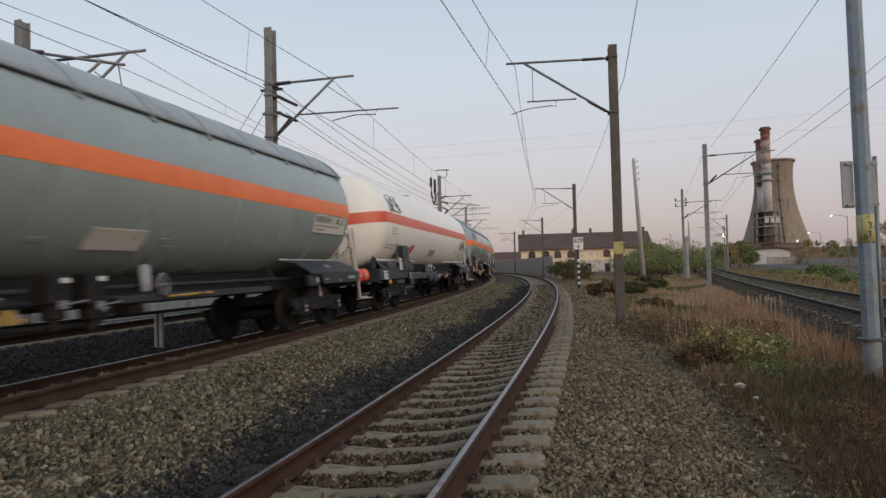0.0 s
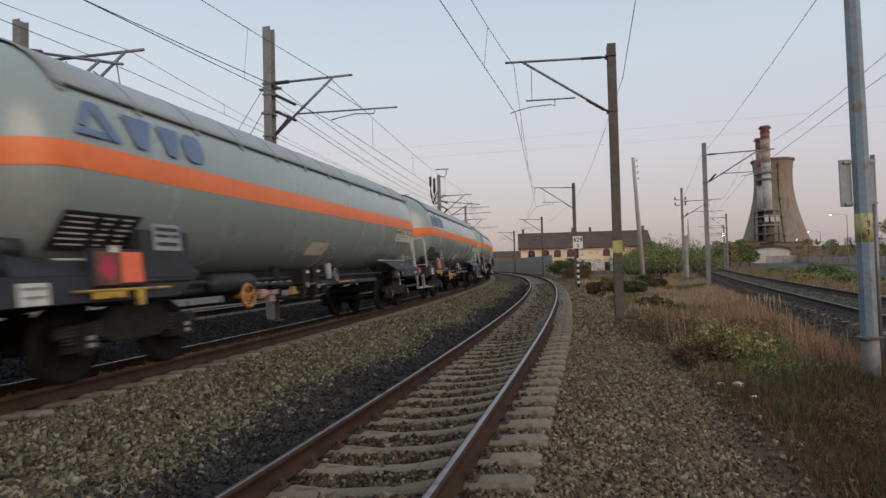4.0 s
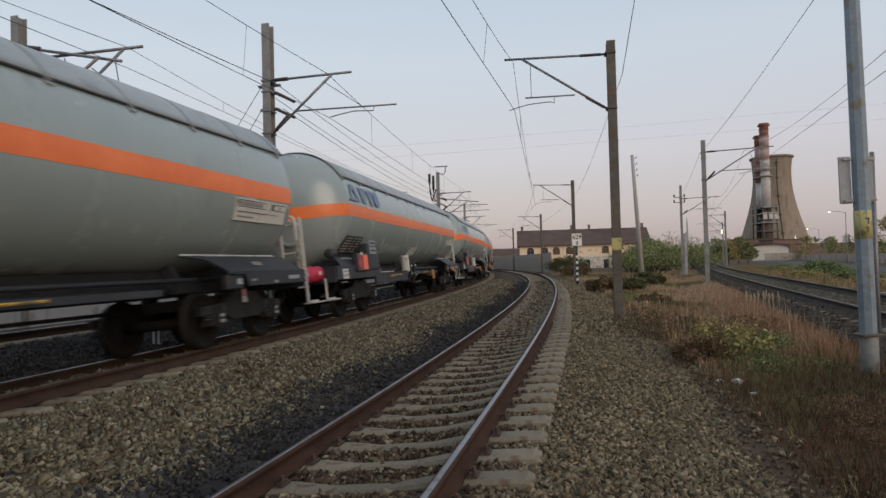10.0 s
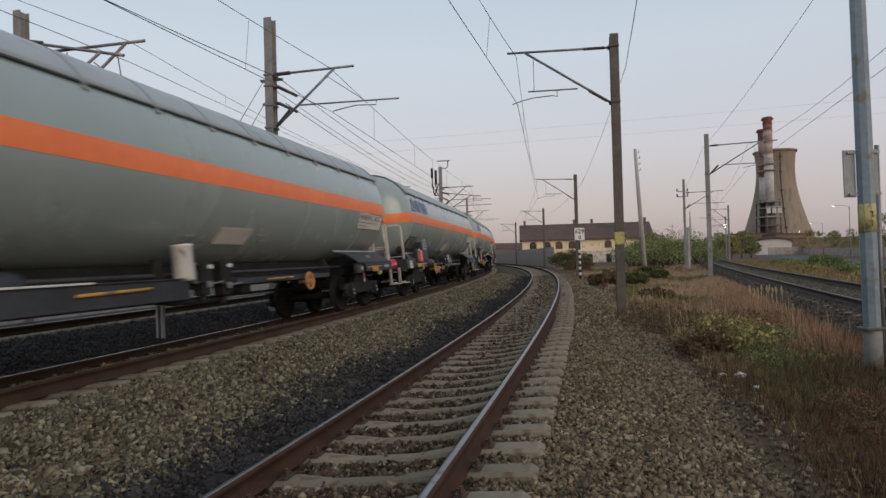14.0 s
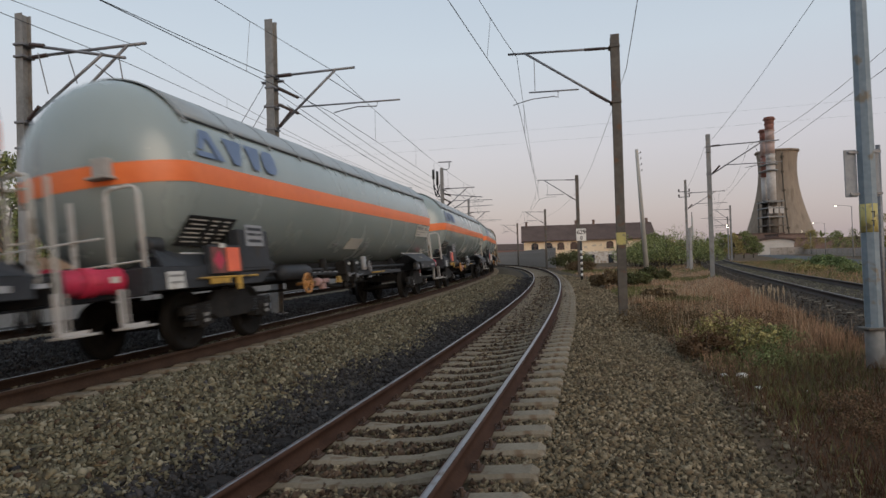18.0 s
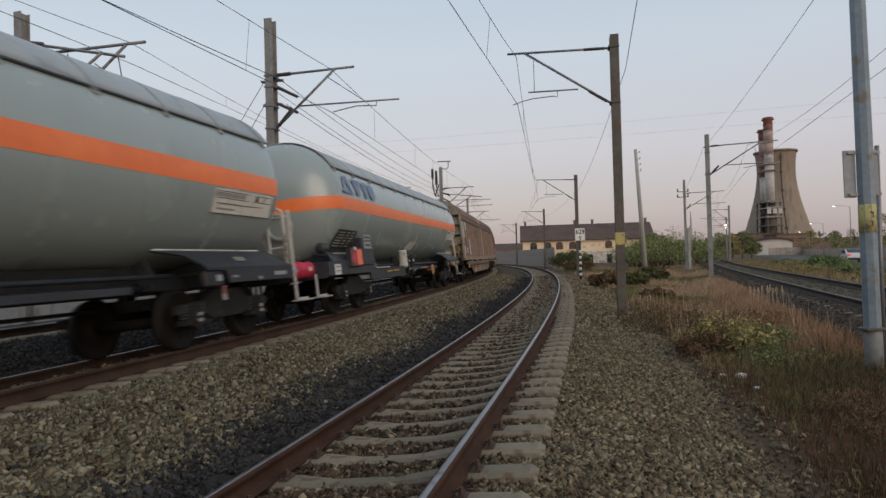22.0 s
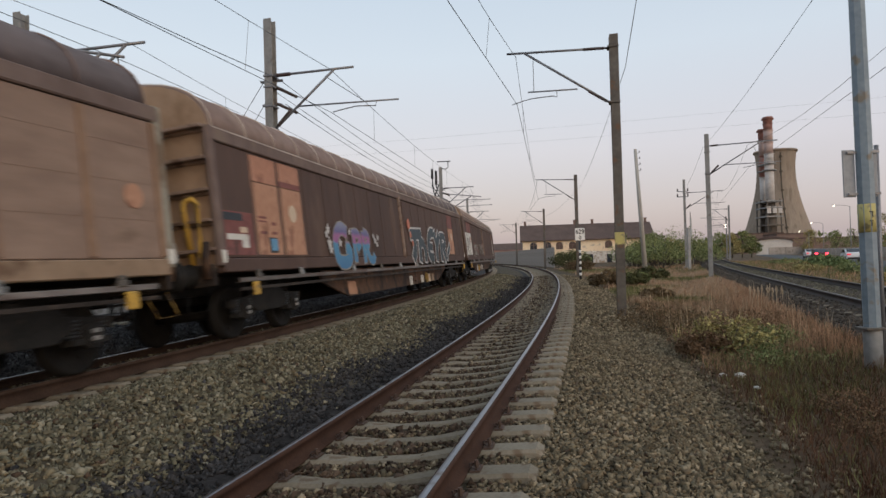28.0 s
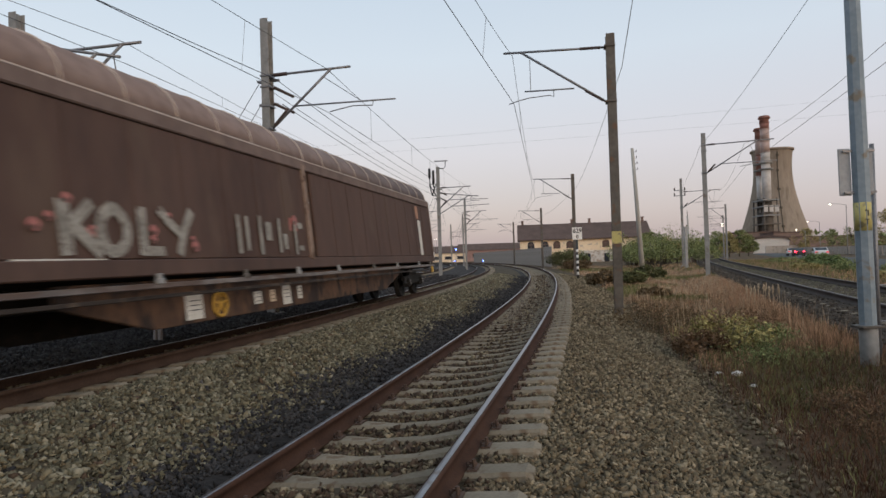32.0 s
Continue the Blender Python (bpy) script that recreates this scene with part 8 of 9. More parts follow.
        for x, z, r in ((5.06, 1.82, 0.13), (4.95, 1.70, 0.10), (5.08, 1.5, 0.16), (5.12, 1.36, 0.12), (5.72, 1.52, 0.12), (6.42, 1.80, 0.10), (8.26, 1.76, 0.08), (8.38, 1.64, 0.12), (8.64, 1.72, 0.10), (8.52, 1.54, 0.10)):
            bm = bmesh.new()
            prism(bm, [((r if k % 2 == 0 else r * 0.45) * math.cos(math.pi * k / 5 + math.pi / 2), (r if k % 2 == 0 else r * 0.45) * math.sin(math.pi * k / 5 + math.pi / 2)) for k in range(10)], -0.006, 0.002)
            st = part("star", bm, "graffiti_white", ob, "sprayed white star")
            st.matrix_basis = P(x, z) @ pose(0, -0.018, 0)
        word = [(0.28, [(12.45, 1.94), (13.2, 1.96), (13.95, 1.99)]), (0.34, [(13.0, 1.88), (12.98, 1.45), (12.62, 1.08)]), (0.28, [(13.74, 1.9), (13.64, 1.5), (13.55, 1.03)]),
                (0.26, [(13.80, 1.70), (14.18, 1.68), (14.38, 1.42), (14.36, 1.03)]),
                (0.27, [(16.0, 2.10), (15.45, 2.10), (15.02, 1.75), (14.96, 1.32), (15.15, 1.14), (15.68, 1.13)]), (0.20, [(15.1, 1.56), (15.62, 1.54)]),
                (0.28, [(16.18, 2.12), (16.28, 1.86), (16.45, 1.70)]), (0.30, [(17.02, 2.06), (16.62, 1.76), (16.36, 1.45), (16.30, 1.03)]),
                (0.28, [(17.36, 2.08), (17.28, 1.55), (17.22, 1.03)]), (0.22, [(17.42, 2.02), (18.02, 2.02), (18.20, 1.82), (17.98, 1.62), (17.55, 1.56)]), (0.26, [(17.62, 1.52), (17.85, 1.25), (18.05, 1.03)]),
                (0.13, [(18.34, 1.08), (18.48, 1.32), (18.75, 1.42), (19.12, 1.64)])]
        sprayed(ob, X(-0.10), word, 0.20, -1.431, "graffiti_white", "graffiti_outline", "white sprayed outline")
        sprayed(ob, X(-0.10), word, 0.07, -1.440, "graffiti_black", "graffiti", "dark blue-green sprayed letters")
        for x, z, r in ((12.2, 2.27, 0.17), (12.34, 1.92, 0.11), (12.52, 1.63, 0.10)):
            bm = bmesh.new()
            turned(bm, [(0.01, -0.01), (r, -0.008), (r, 0.0)], 18, axis="Y", smooth=False)
            dt = part("spray_dot", bm, "spray_dot", ob, "sprayed red-orange dot")
            dt.matrix_basis = P(x, z) @ pose(0, -0.022, 0)
        plate("panel", 1.08, 1.14, "panel_orange", ob, F(19.68, 1.85), "faded orange panel", t=0.01)
        plate("panel", 1.10, 0.58, "panel_red", ob, F(19.70, 2.73), "faded dark red panel", t=0.01)
        bm = bmesh.new()
        turned(bm, [(0.01, -0.012), (0.16, -0.012), (0.16, 0.0)], 24, axis="Y", smooth=False)
        rg = part("emblem", bm, "emblem_pale", ob, "pale round emblem")
        rg.matrix_basis = F(19.8, 2.05)
    if kind == "faded":
        plate("panel", 0.95, 0.82, "panel_grey", ob, F(1.43, 2.55), "grey repainted patch", t=0.01)
        plate("panel", 0.56, 0.40, "panel_grey", ob, F(1.47, 1.52), "grey stencilled patch", t=0.01)
        plate("panel", 0.86, 0.42, "panel_grey", ob, F(2.66, 2.78), "grey patch", t=0.01)
        plate("panel", 0.80, 0.84, "panel_grey", ob, F(3.74, 1.70), "grey stencilled patch", t=0.01)
        bars(ob, [(0, 0.2 - 0.16 * k, 0.40 - 0.06 * (k % 2), 0.035) for k in range(4)], "mast_grey", F(3.74, 1.70))
        plate("label", 0.36, 0.28, "plate_white", ob, F(2.38, 1.49), t=0.02)
        plate("label_holder", 0.46, 0.38, "black_paint", ob, F(2.80, 1.47), t=0.014)
        for x in (1.15, 22.0):
            bm = bmesh.new()
            turned(bm, [(0.01, -0.012), (0.16, -0.012), (0.16, 0.0)], 24, axis="Y", smooth=False)
            rg = part("emblem", bm, "panel_orange", ob, "faded red round emblem")
            rg.matrix_basis = F(x, 2.0)
    return ob, length


MODELS = {}
LINE = [("cage", -1.7)] + [("white", 16.4)] + list(zip(("cage", "cage", "cage", "hatch", "hatch", "cage", "cage", "cage", "hatch"), [35.05 + 18.1 * i for i in range(9)])) + [("faded", 197.95), ("orange", 221.25), ("white_panels", 244.55)]
for kind, s in LINE:
    if kind in MODELS:
        ob = copy_thing(MODELS[kind][0], Matrix())
        length = MODELS[kind][1]
    else:
        ob, length = box_wagon(kind.split("_")[0]) if kind in ("faded", "orange", "white_panels") else tank_wagon(kind)
        MODELS[kind] = (ob, length)
    WAGONS.append((ob, s + length / 2, length / 2 - 3.0))

# ---- signs and small things by the track ----
for text, size, z in (("629", 0.42, 3.06), ("0", 0.36, 2.68)):
    cu_ob = letters(text, size, "black_paint", post, pose(0, 0, 0), 0.008, 0.004, "numeral")
    wide = max(v.co.x for v in cu_ob.data.vertices)
    cu_ob.matrix_basis = pose(-wide / 2, -0.106, z, 90)
bm = bmesh.new()
cyl(bm, (5.95, 8.65, -0.3), (5.95, 8.65, 2.9), 0.03, n=8)
ob = thing("sign_post", "thin grey tube beside the blue pole", "pole")
part("tube", bm, "galvanised", ob)
bm = bmesh.new()
cyl(bm, (5.95, 8.65, 0.95), (6.6, 8.9, 0.95), 0.012, n=6), cyl(bm, (5.95, 8.65, 0.45), (6.6, 8.9, 0.45), 0.012, n=6)
part("rung", bm, "galvanised", ob)
# short white posts beyond the train's track
for s, o in ((11.4, -6.70), (17.6, -7.5)):
    x, y = along(s, o)
    ob = thing("marker_post", "short grey steel channel post beside the track", "post", "marker posts", at=pose(x, y, 0.05))
    bm = bmesh.new()
    box(bm, (-0.05, 0, 0.3), (0.045, 0.10, 0.85)), box(bm, (0.05, 0, 0.3), (0.045, 0.10, 0.85)), box(bm, (0, 0.04, 0.3), (0.08, 0.02, 0.85))
    part("channel", bm, "sign_back", ob)


def rock(name, x, y, z, r, mat, label):
    bm = bmesh.new()
    bmesh.ops.create_icosphere(bm, subdivisions=2, radius=r)
    for v in bm.verts:
        v.co *= 1 + 0.35 * noise.noise(v.co * (2.2 / r) + Vector((x, y, 0)))
        v.co.z *= 0.65
    ob = part(name, bm, mat)
    ob.location = (x, y, z)
    return tagged(ob, label, "litter" if name == "litter" else "stone")


rock("stone", 4.12, 8.95, -0.27, 0.075, "plate_white", "pale stone at the foot of the ballast")
rock("stone", 3.93, 9.10, -0.29, 0.06, "plate_white", "small pale stone beside the ballast")
rock("stone", 3.98, 8.2, -0.29, 0.05, "plate_white", "white stone in the grass")
rock("stone", 5.75, 7.75, -0.24, 0.11, "galvanised", "grey stone in the dry grass")
rock("litter", 4.4, 7.85, -0.27, 0.035, "white_paint", "scrap of white litter in the weeds")
rock("litter", 5.9, 7.3, -0.25, 0.035, "white_paint", "scrap of white litter in the dry grass")
rock("stone", 11.9, 47.0, 0.0, 0.35, "plate_white", "pale block by the curve of the track")


# ---- loose ballast stones ----
def scatter_stones(name, spots, sizes, mat, label):
    """Many small broken stones in one mesh: spots (n, 3), half sizes (n)."""
    rng = np.random.default_rng(7 + len(spots))
    # a broken lump: four corners below, three above, none of them alike
    base = np.array([(-1, -0.8, -0.5), (1, -0.9, -0.4), (0.9, 0.9, -0.6), (-0.9, 0.8, -0.4), (-0.5, -0.5, 0.6), (0.8, -0.1, 0.5), (-0.3, 0.7, 0.7)])
    tri = np.array([(0, 2, 1), (0, 3, 2), (4, 5, 6), (0, 1, 4), (1, 5, 4), (1, 2, 5), (2, 6, 5), (2, 3, 6), (3, 0, 4), (3, 4, 6)])
    n = len(spots)
    v = base[None] + rng.uniform(-0.5, 0.5, (n, 7, 3))
    v = v * rng.uniform(0.3, 1.4, (n, 1, 3))
    q = rng.normal(size=(n, 4))
    q /= np.linalg.norm(q, axis=1, keepdims=True)
    w, x, y, z = q.T
    R = np.stack([np.stack([1 - 2 * (y * y + z * z), 2 * (x * y - z * w), 2 * (x * z + y * w)], -1), np.stack([2 * (x * y + z * w), 1 - 2 * (x * x + z * z), 2 * (y * z - x * w)], -1), np.stack([2 * (x * z - y * w), 2 * (y * z + x * w), 1 - 2 * (x * x + y * y)], -1)], -2)
    v = np.einsum("nij,nkj->nki", R, v) * sizes[:, None, None] + spots[:, None]
    f = tri[None] + (np.arange(n) * 7)[:, None, None]
    return tagged(new(name, mesh_from(name, v.reshape(-1, 3), f.reshape(-1, 3), mat)), label, "ballast stones", kind="stuff")


def bed_spots(s0, s1, o0, o1, per_m2, rng):
    n = int((s1 - s0) * (o1 - o0) * per_m2)
    s, o = rng.uniform(s0, s1, n), rng.uniform(o0, o1, n)
    # clear of the rails and mostly of the sleepers
    for c, wide in ((0.0, 1.31), (TRACK_2, 1.31), (TRACK_3, 1.31)):
        for r in (c - GAUGE / 2, c + GAUGE / 2):
            keep = np.abs(o - r) > 0.10
            s, o = s[keep], o[keep]
        first = 4.877 - 9 * SPACING if c == 0 else 1.0 if c == TRACK_2 else 4.0
        near = np.abs((s - first + SPACING / 2) % SPACING - SPACING / 2) < 0.125
        on = near & (np.abs(o - c) < wide) & (rng.uniform(0, 1, len(s)) < 0.965)
        s, o = s[~on], o[~on]
    z = np.interp(o, [b[0] for b in BED], [b[1] for b in BED])
    a = TURN0 + BEND * s
    x = SHIFT0 + (np.cos(a) - math.cos(TURN0)) / BEND + np.cos(a) * o
    y = (np.sin(a) - math.sin(TURN0)) / BEND + np.sin(a) * o
    return np.stack([x, y, z], -1), s, o


rng = np.random.default_rng(11)
heaps = {"stone": [], "stone_pale": [], "stone_dark": [], "stone_rust": []}
for s0, s1, dens, size in ((-12, 1, 110, 0.036), (1, 7, 950, 0.0235), (7, 14, 620, 0.0240), (14, 26, 280, 0.029), (26, 52, 90, 0.038)):
    for o0, o1 in ((-9.35, -7.3), (-7.3, -0.80), (-0.72, 0.72), (0.80, 3.75)):
        fine = o0 > 0 and 0 < s0 < 14
        p, s, o = bed_spots(s0, s1, o0, o1, dens * (1.45 if fine else 1), rng)
        r = size * (0.82 if fine else 1) * rng.uniform(0.5, 1.35, len(p))
        p[:, 2] += r * 0.3
        u = rng.uniform(0, 1, len(p))
        # dark stones: the oily strip beside the near rail, and all beyond off -5.9
        blackish = ((o < -0.75) & (o > -3.2) & (u < np.clip((o + 2.22 + 0.16 * np.sin(s * 0.9)) / 0.62, 0.02, 0.99))) | (o < -5.9)
        rusty = ~blackish & (rng.uniform(0, 1, len(p)) < np.clip(0.95 - np.minimum(np.abs(np.abs(o) - GAUGE / 2), np.maximum(np.abs(o + 4.6) - 0.45, 0)) / 0.40, 0.03, 0.85))
        rusty |= (np.abs(o) < 0.72) & (rng.uniform(0, 1, len(p)) < 0.6)
        pale = ~blackish & ~rusty & (o < -1)
        rest = ~blackish & ~rusty & ~pale
        for key, pick in (("stone", rest), ("stone_pale", pale), ("stone_dark", blackish), ("stone_rust", rusty)):
            heaps[key].append((p[pick], r[pick]))
for key, text in (("stone", "loose grey-brown crushed stones of the track bed"), ("stone_pale", "pale olive-grey crushed stones between the tracks"), ("stone_dark", "oil-blackened crushed stones beside the rail"), ("stone_rust", "rust-stained crushed stones along the rails")):
    scatter_stones("ballast_stones", np.concatenate([g[0] for g in heaps[key]]), np.concatenate([g[1] for g in heaps[key]]), key, text)
# stones that rolled down into the weeds
n = 4200
s, o = rng.uniform(1, 30, n), 3.0 + np.abs(rng.normal(0, 0.30, n))
pts = np.array([(*along(a, b), 0) for a, b in zip(s, o)])
pts[:, 2] = [max(ground_z(x, y), bed_z(b)) + 0.01 for (x, y, _), b in zip(pts, o)]
scatter_stones("strewn_stones", pts, 0.022 * rng.uniform(0.4, 1.4, n), "stone", "stones strewn into the weeds below the ballast")


# sooty stones on the side track's bank
n = 26000
s, o = -4 + 59 * rng.uniform(0, 1, n) ** 1.3, rng.uniform(-2.3, 1.3, n)
pts = np.array([(*side_along(a, b), float(np.interp(b, [q[0] for q in BANK], [q[1] for q in BANK]))) for a, b in zip(s, o)])
keep = (np.abs(np.abs(o) - GAUGE / 2) > 0.09) & ~((np.abs((s + 2 + 0.3) % 0.6 - 0.3) < 0.12) & (np.abs(o) < 1.25))
between = keep & (np.abs(o) < 0.62)
keep &= ~between
scatter_stones("bank_stones", pts[keep], 0.027 * rng.uniform(0.5, 1.4, keep.sum()), "stone_soot", "sooty brown stones on the single track's bank")
scatter_stones("bank_stones", pts[between], 0.022 * rng.uniform(0.5, 1.4, between.sum()), "stone_pale", "grey stones between the rails of the single track")


# ---- weeds and grass ----
def blades(name, spots, height, width, mat, label, lean=0.35, seed=3):
    """Grass blades, each a bent tapered strip: spots (n, 3), heights (n)."""
    rng = np.random.default_rng(seed)
    n = len(spots)
    a, b = rng.uniform(0, 2 * math.pi, n), rng.uniform(0, 2 * math.pi, n)
    side = np.stack([np.cos(a), np.sin(a), 0 * a], -1) * (width * rng.uniform(0.6, 1.4, n))[:, None]
    tilt = np.stack([np.cos(b), np.sin(b), 0 * b], -1) * (height * lean * rng.uniform(0.1, 1.0, n))[:, None]
    up = np.stack([0 * a, 0 * a, height], -1)
    v = np.stack([spots - side, spots + side, spots + side * 0.8 + up * 0.5 + tilt * 0.3, spots - side * 0.8 + up * 0.5 + tilt * 0.3, spots + up * 0.82 + tilt * 0.75 + side * 0.5, spots + up * 0.82 + tilt * 0.75 - side * 0.5, spots + up + tilt * 1.15], 1)
    base = np.array([(0, 1, 2), (0, 2, 3), (3, 2, 4), (3, 4, 5), (5, 4, 6)])
    f = base[None] + (np.arange(n) * 7)[:, None, None]
    return tagged(new(name, mesh_from(name, v.reshape(-1, 3), f.reshape(-1, 3), mat)), label, "grass", kind="stuff")


def field(n, y0, y1, rng, power=1.6):
    """Spots on the strip between the ballast and the side track's bank."""
    out = []
    while len(out) < n:
        y = y0 + (y1 - y0) * rng.uniform() ** power
        lo = along(y / 0.97, 3.10 + 0.45 * rng.uniform() + 0.28 * math.exp(-((y - 7.0) / 5.0) ** 2))[0]
        hi = side_along((y - SIDE_P[1]) / 0.95, -1.95)[0]
        x = rng.uniform(lo, max(hi, lo + 1.0))
        out.append((x, y, ground_z(x, y) - 0.02))
    return np.array(out)


def patch(p, scale, shift):
    return np.array([noise.noise((x * scale + shift, y * scale, shift)) for x, y, z in p])


p = field(90000, 3.0, 26, rng, 1.6)
w = patch(p, 0.35, 2.0) + 0.5 * patch(p, 1.1, 6.0)
px, py = p[:, 0], p[:, 1]
green = np.exp(-((px - 5.2) ** 2 + (py - 9.6) ** 2) / 1.6) + 0.7 * np.exp(-((px - 5.6) ** 2 + ((py - 15.5) * 0.6) ** 2) / 2.2)
draw = rng.uniform(0, 1, len(p))
is_green = draw < np.clip(green * 0.45 + np.where(py > 12, 0.20, 0.06) + 0.55 * np.clip(w - 0.1, 0, 1), 0, 0.85)
red = ~is_green & (rng.uniform(0, 1, len(p)) < np.clip((10.2 - py) / 3.2 + 0.3 + w * 0.9, 0.12, 1.0))
tan = ~is_green & ~red
blades("dry_grass", p[red], 0.04 + 0.19 * rng.uniform(0.1, 1, red.sum()) ** 2.0 * np.clip((p[red, 1] - 3) / 7, 0.5, 1), 0.0028, "grass_red", "reddish-brown withered weeds, darkened with their own shading", 0.6, 15)
blades("dry_grass", p[tan], 0.04 + 0.17 * rng.uniform(0.1, 1, tan.sum()) ** 2.2, 0.0032, "grass_dry", "reddish-tan dry grass between the tracks", 0.5, 5)
olive = is_green & ((rng.uniform(0, 1, len(p)) < 0.35) | (py > 12.5))
is_green &= ~olive
blades("green_grass", p[is_green], 0.04 + 0.12 * rng.uniform(0.2, 1, is_green.sum()), 0.0042, "grass_green", "low dull-green grass and weeds", 0.8, 6)
blades("green_grass", p[olive], 0.03 + 0.12 * rng.uniform(0.2, 1, olive.sum()), 0.005, "grass_olive", "low dark olive weeds", 0.8, 36)
p = field(30000, 22, 80, rng, 1.3)
w = patch(p, 0.10, 5.0) + 0.6 * patch(p, 0.3, 1.0)
dry = w < 0.05
straw = dry & (rng.uniform(0, 1, len(p)) < 0.4)
blades("dry_grass", p[straw], 0.08 + 0.26 * rng.uniform(0.2, 1, straw.sum()), 0.007, "grass_straw", "pale straw-coloured grass farther along the line", 0.4, 27)
dry &= ~straw
blades("dry_grass", p[dry], 0.08 + 0.24 * rng.uniform(0.2, 1, dry.sum()), 0.008, "grass_dry", "tall tan dry grass farther along the line", 0.4, 7)
dry |= straw
blades("green_grass", p[~dry], 0.08 + 0.18 * rng.uniform(0.2, 1, (~dry).sum()), 0.012, "grass_green", "dull-green weeds farther along the line", 0.6, 8)
# the strip goes on beside and behind the camera
back = np.random.default_rng(41)
p = field(16000, -9.0, 3.1, back, 1.0)
low_red = back.uniform(0, 1, len(p)) < 0.6
blades("dry_grass", p[low_red], 0.04 + 0.12 * back.uniform(0.1, 1, low_red.sum()) ** 2.0, 0.0028, "grass_red", "reddish-brown withered weeds, darkened with their own shading", 0.6, 42)
blades("dry_grass", p[~low_red], 0.04 + 0.12 * back.uniform(0.1, 1, (~low_red).sum()) ** 2.0, 0.0032, "grass_dry", "reddish-tan dry grass between the tracks", 0.5, 43)
# tall seed stalks at the side track
p = field(700, 11, 26, rng, 1.0)
p = p[(np.hypot(p[:, 0] - 4.9, p[:, 1] - 10.5) > 2.0)]
blades("seed_stalks", p, 0.25 + 0.40 * rng.uniform(0, 1, len(p)), 0.004, "grass_straw", "tall pale seed stalks", 0.25, 9)
# tall reddish grass along the foot of the bank
s, o = rng.uniform(-1.5, 17, 12000), -2.0 - np.abs(rng.normal(0, 0.55, 12000))
pts = np.array([(*side_along(a, b), 0.0) for a, b in zip(s, o)])
pts[:, 2] = [ground_z(x, y) - 0.02 for x, y, _ in pts]
blades("dry_grass", pts, 0.08 + 0.36 * rng.uniform(0, 1, len(pts)) ** 2.6, 0.0028, "grass_dry", "tall reddish dry grass at the foot of the bank", 0.45, 17)
# rank weeds beyond the far track
s, o = rng.uniform(-8, 80, 16000), rng.uniform(-24, -17, 16000)
pts = np.array([(*along(a, b), -0.4) for a, b in zip(s, o)])
blades("tall_weeds", pts, 0.6 + 0.9 * rng.uniform(0, 1, len(pts)), 0.03, "leaf_dark", "rank dark weeds beyond the far track", 0.4, 21)
# the verge beyond the side track
q = []
for k in range(16000):
    y = rng.uniform(8, 90)
    lo = side_along((y - SIDE_P[1]) / 0.95, 2.2)[0]
    x = rng.uniform(lo, max(road_x(y) - 4.3, lo + 0.5))
    q.append((x, y, ground_z(x, y) - 0.02))
q = np.array(q)
half = rng.uniform(0, 1, len(q)) < 0.4
blades("verge_grass", q[~half], 0.10 + 0.28 * rng.uniform(0.2, 1, (~half).sum()), 0.012, "grass_green", "green grass on the road verge", 0.5, 10)
blades("verge_grass", q[half], 0.10 + 0.30 * rng.uniform(0.2, 1, half.sum()), 0.010, "grass_dry", "yellowed grass on the road verge", 0.5, 18)


# ---- shrubs and trees ----
def leaves(name, clumps, per, size, mat, parent, seed, label=""):
    """Small leaves about clump centres (n, 4: place and radius)."""
    rng = np.random.default_rng(seed)
    c = np.repeat(np.array(clumps, float), per, axis=0)
    n = len(c)
    d = rng.normal(size=(n, 3))
    d /= np.linalg.norm(d, axis=1, keepdims=True)
    p = c[:, :3] + d * (c[:, 3] * rng.uniform(0.25, 1.0, n) ** 0.5)[:, None] * np.array([1, 1, 0.8])
    u = rng.normal(size=(n, 3))
    u /= np.linalg.norm(u, axis=1, keepdims=True)
    t = np.cross(u, rng.normal(size=(n, 3)))
    t /= np.linalg.norm(t, axis=1, keepdims=True)
    k = (size * rng.uniform(0.6, 1.4, n))[:, None]
    v = np.stack([p - u * k, p + t * k * 0.45, p + u * k, p - t * k * 0.45], 1)
    f = np.arange(n * 4).reshape(n, 4)
    me = mesh_from(name, v.reshape(-1, 3), f, mat)
    ob = new(name, me)
    ob.parent = parent
    return tagged(ob, label)


def shrub(x, y, z, w, hgt, mat, label, seed, size=0.05, per=60, n=26, name="shrub", category="shrub"):
    rng = random.Random(seed)
    ob = thing(name, label, category, "shrubs along the line" if name == "shrub" else "trees", at=pose(x, y, z))
    clumps = []
    for k in range(n):
        a, r = rng.uniform(0, 2 * math.pi), w / 2 * math.sqrt(rng.uniform(0, 1))
        top = hgt * (0.35 + 0.6 * rng.uniform(0, 1) * (1 - (2 * r / w) ** 2 * 0.7))
        px, py = r * math.cos(a), r * math.sin(a)
        clumps.append((px, py, top, w * rng.uniform(0.10, 0.20)))
        if k % 3 == 0:
            bm = bmesh.new()
            tube(bm, [(px * 0.15, py * 0.15, -0.1), (px * 0.5, py * 0.5, top * 0.55), (px, py, top)], max(0.008, hgt * 0.012), 5)
            part("branch", bm, "bark", ob)
    leaves("foliage", clumps, per, size, mat, ob, seed)
    return ob


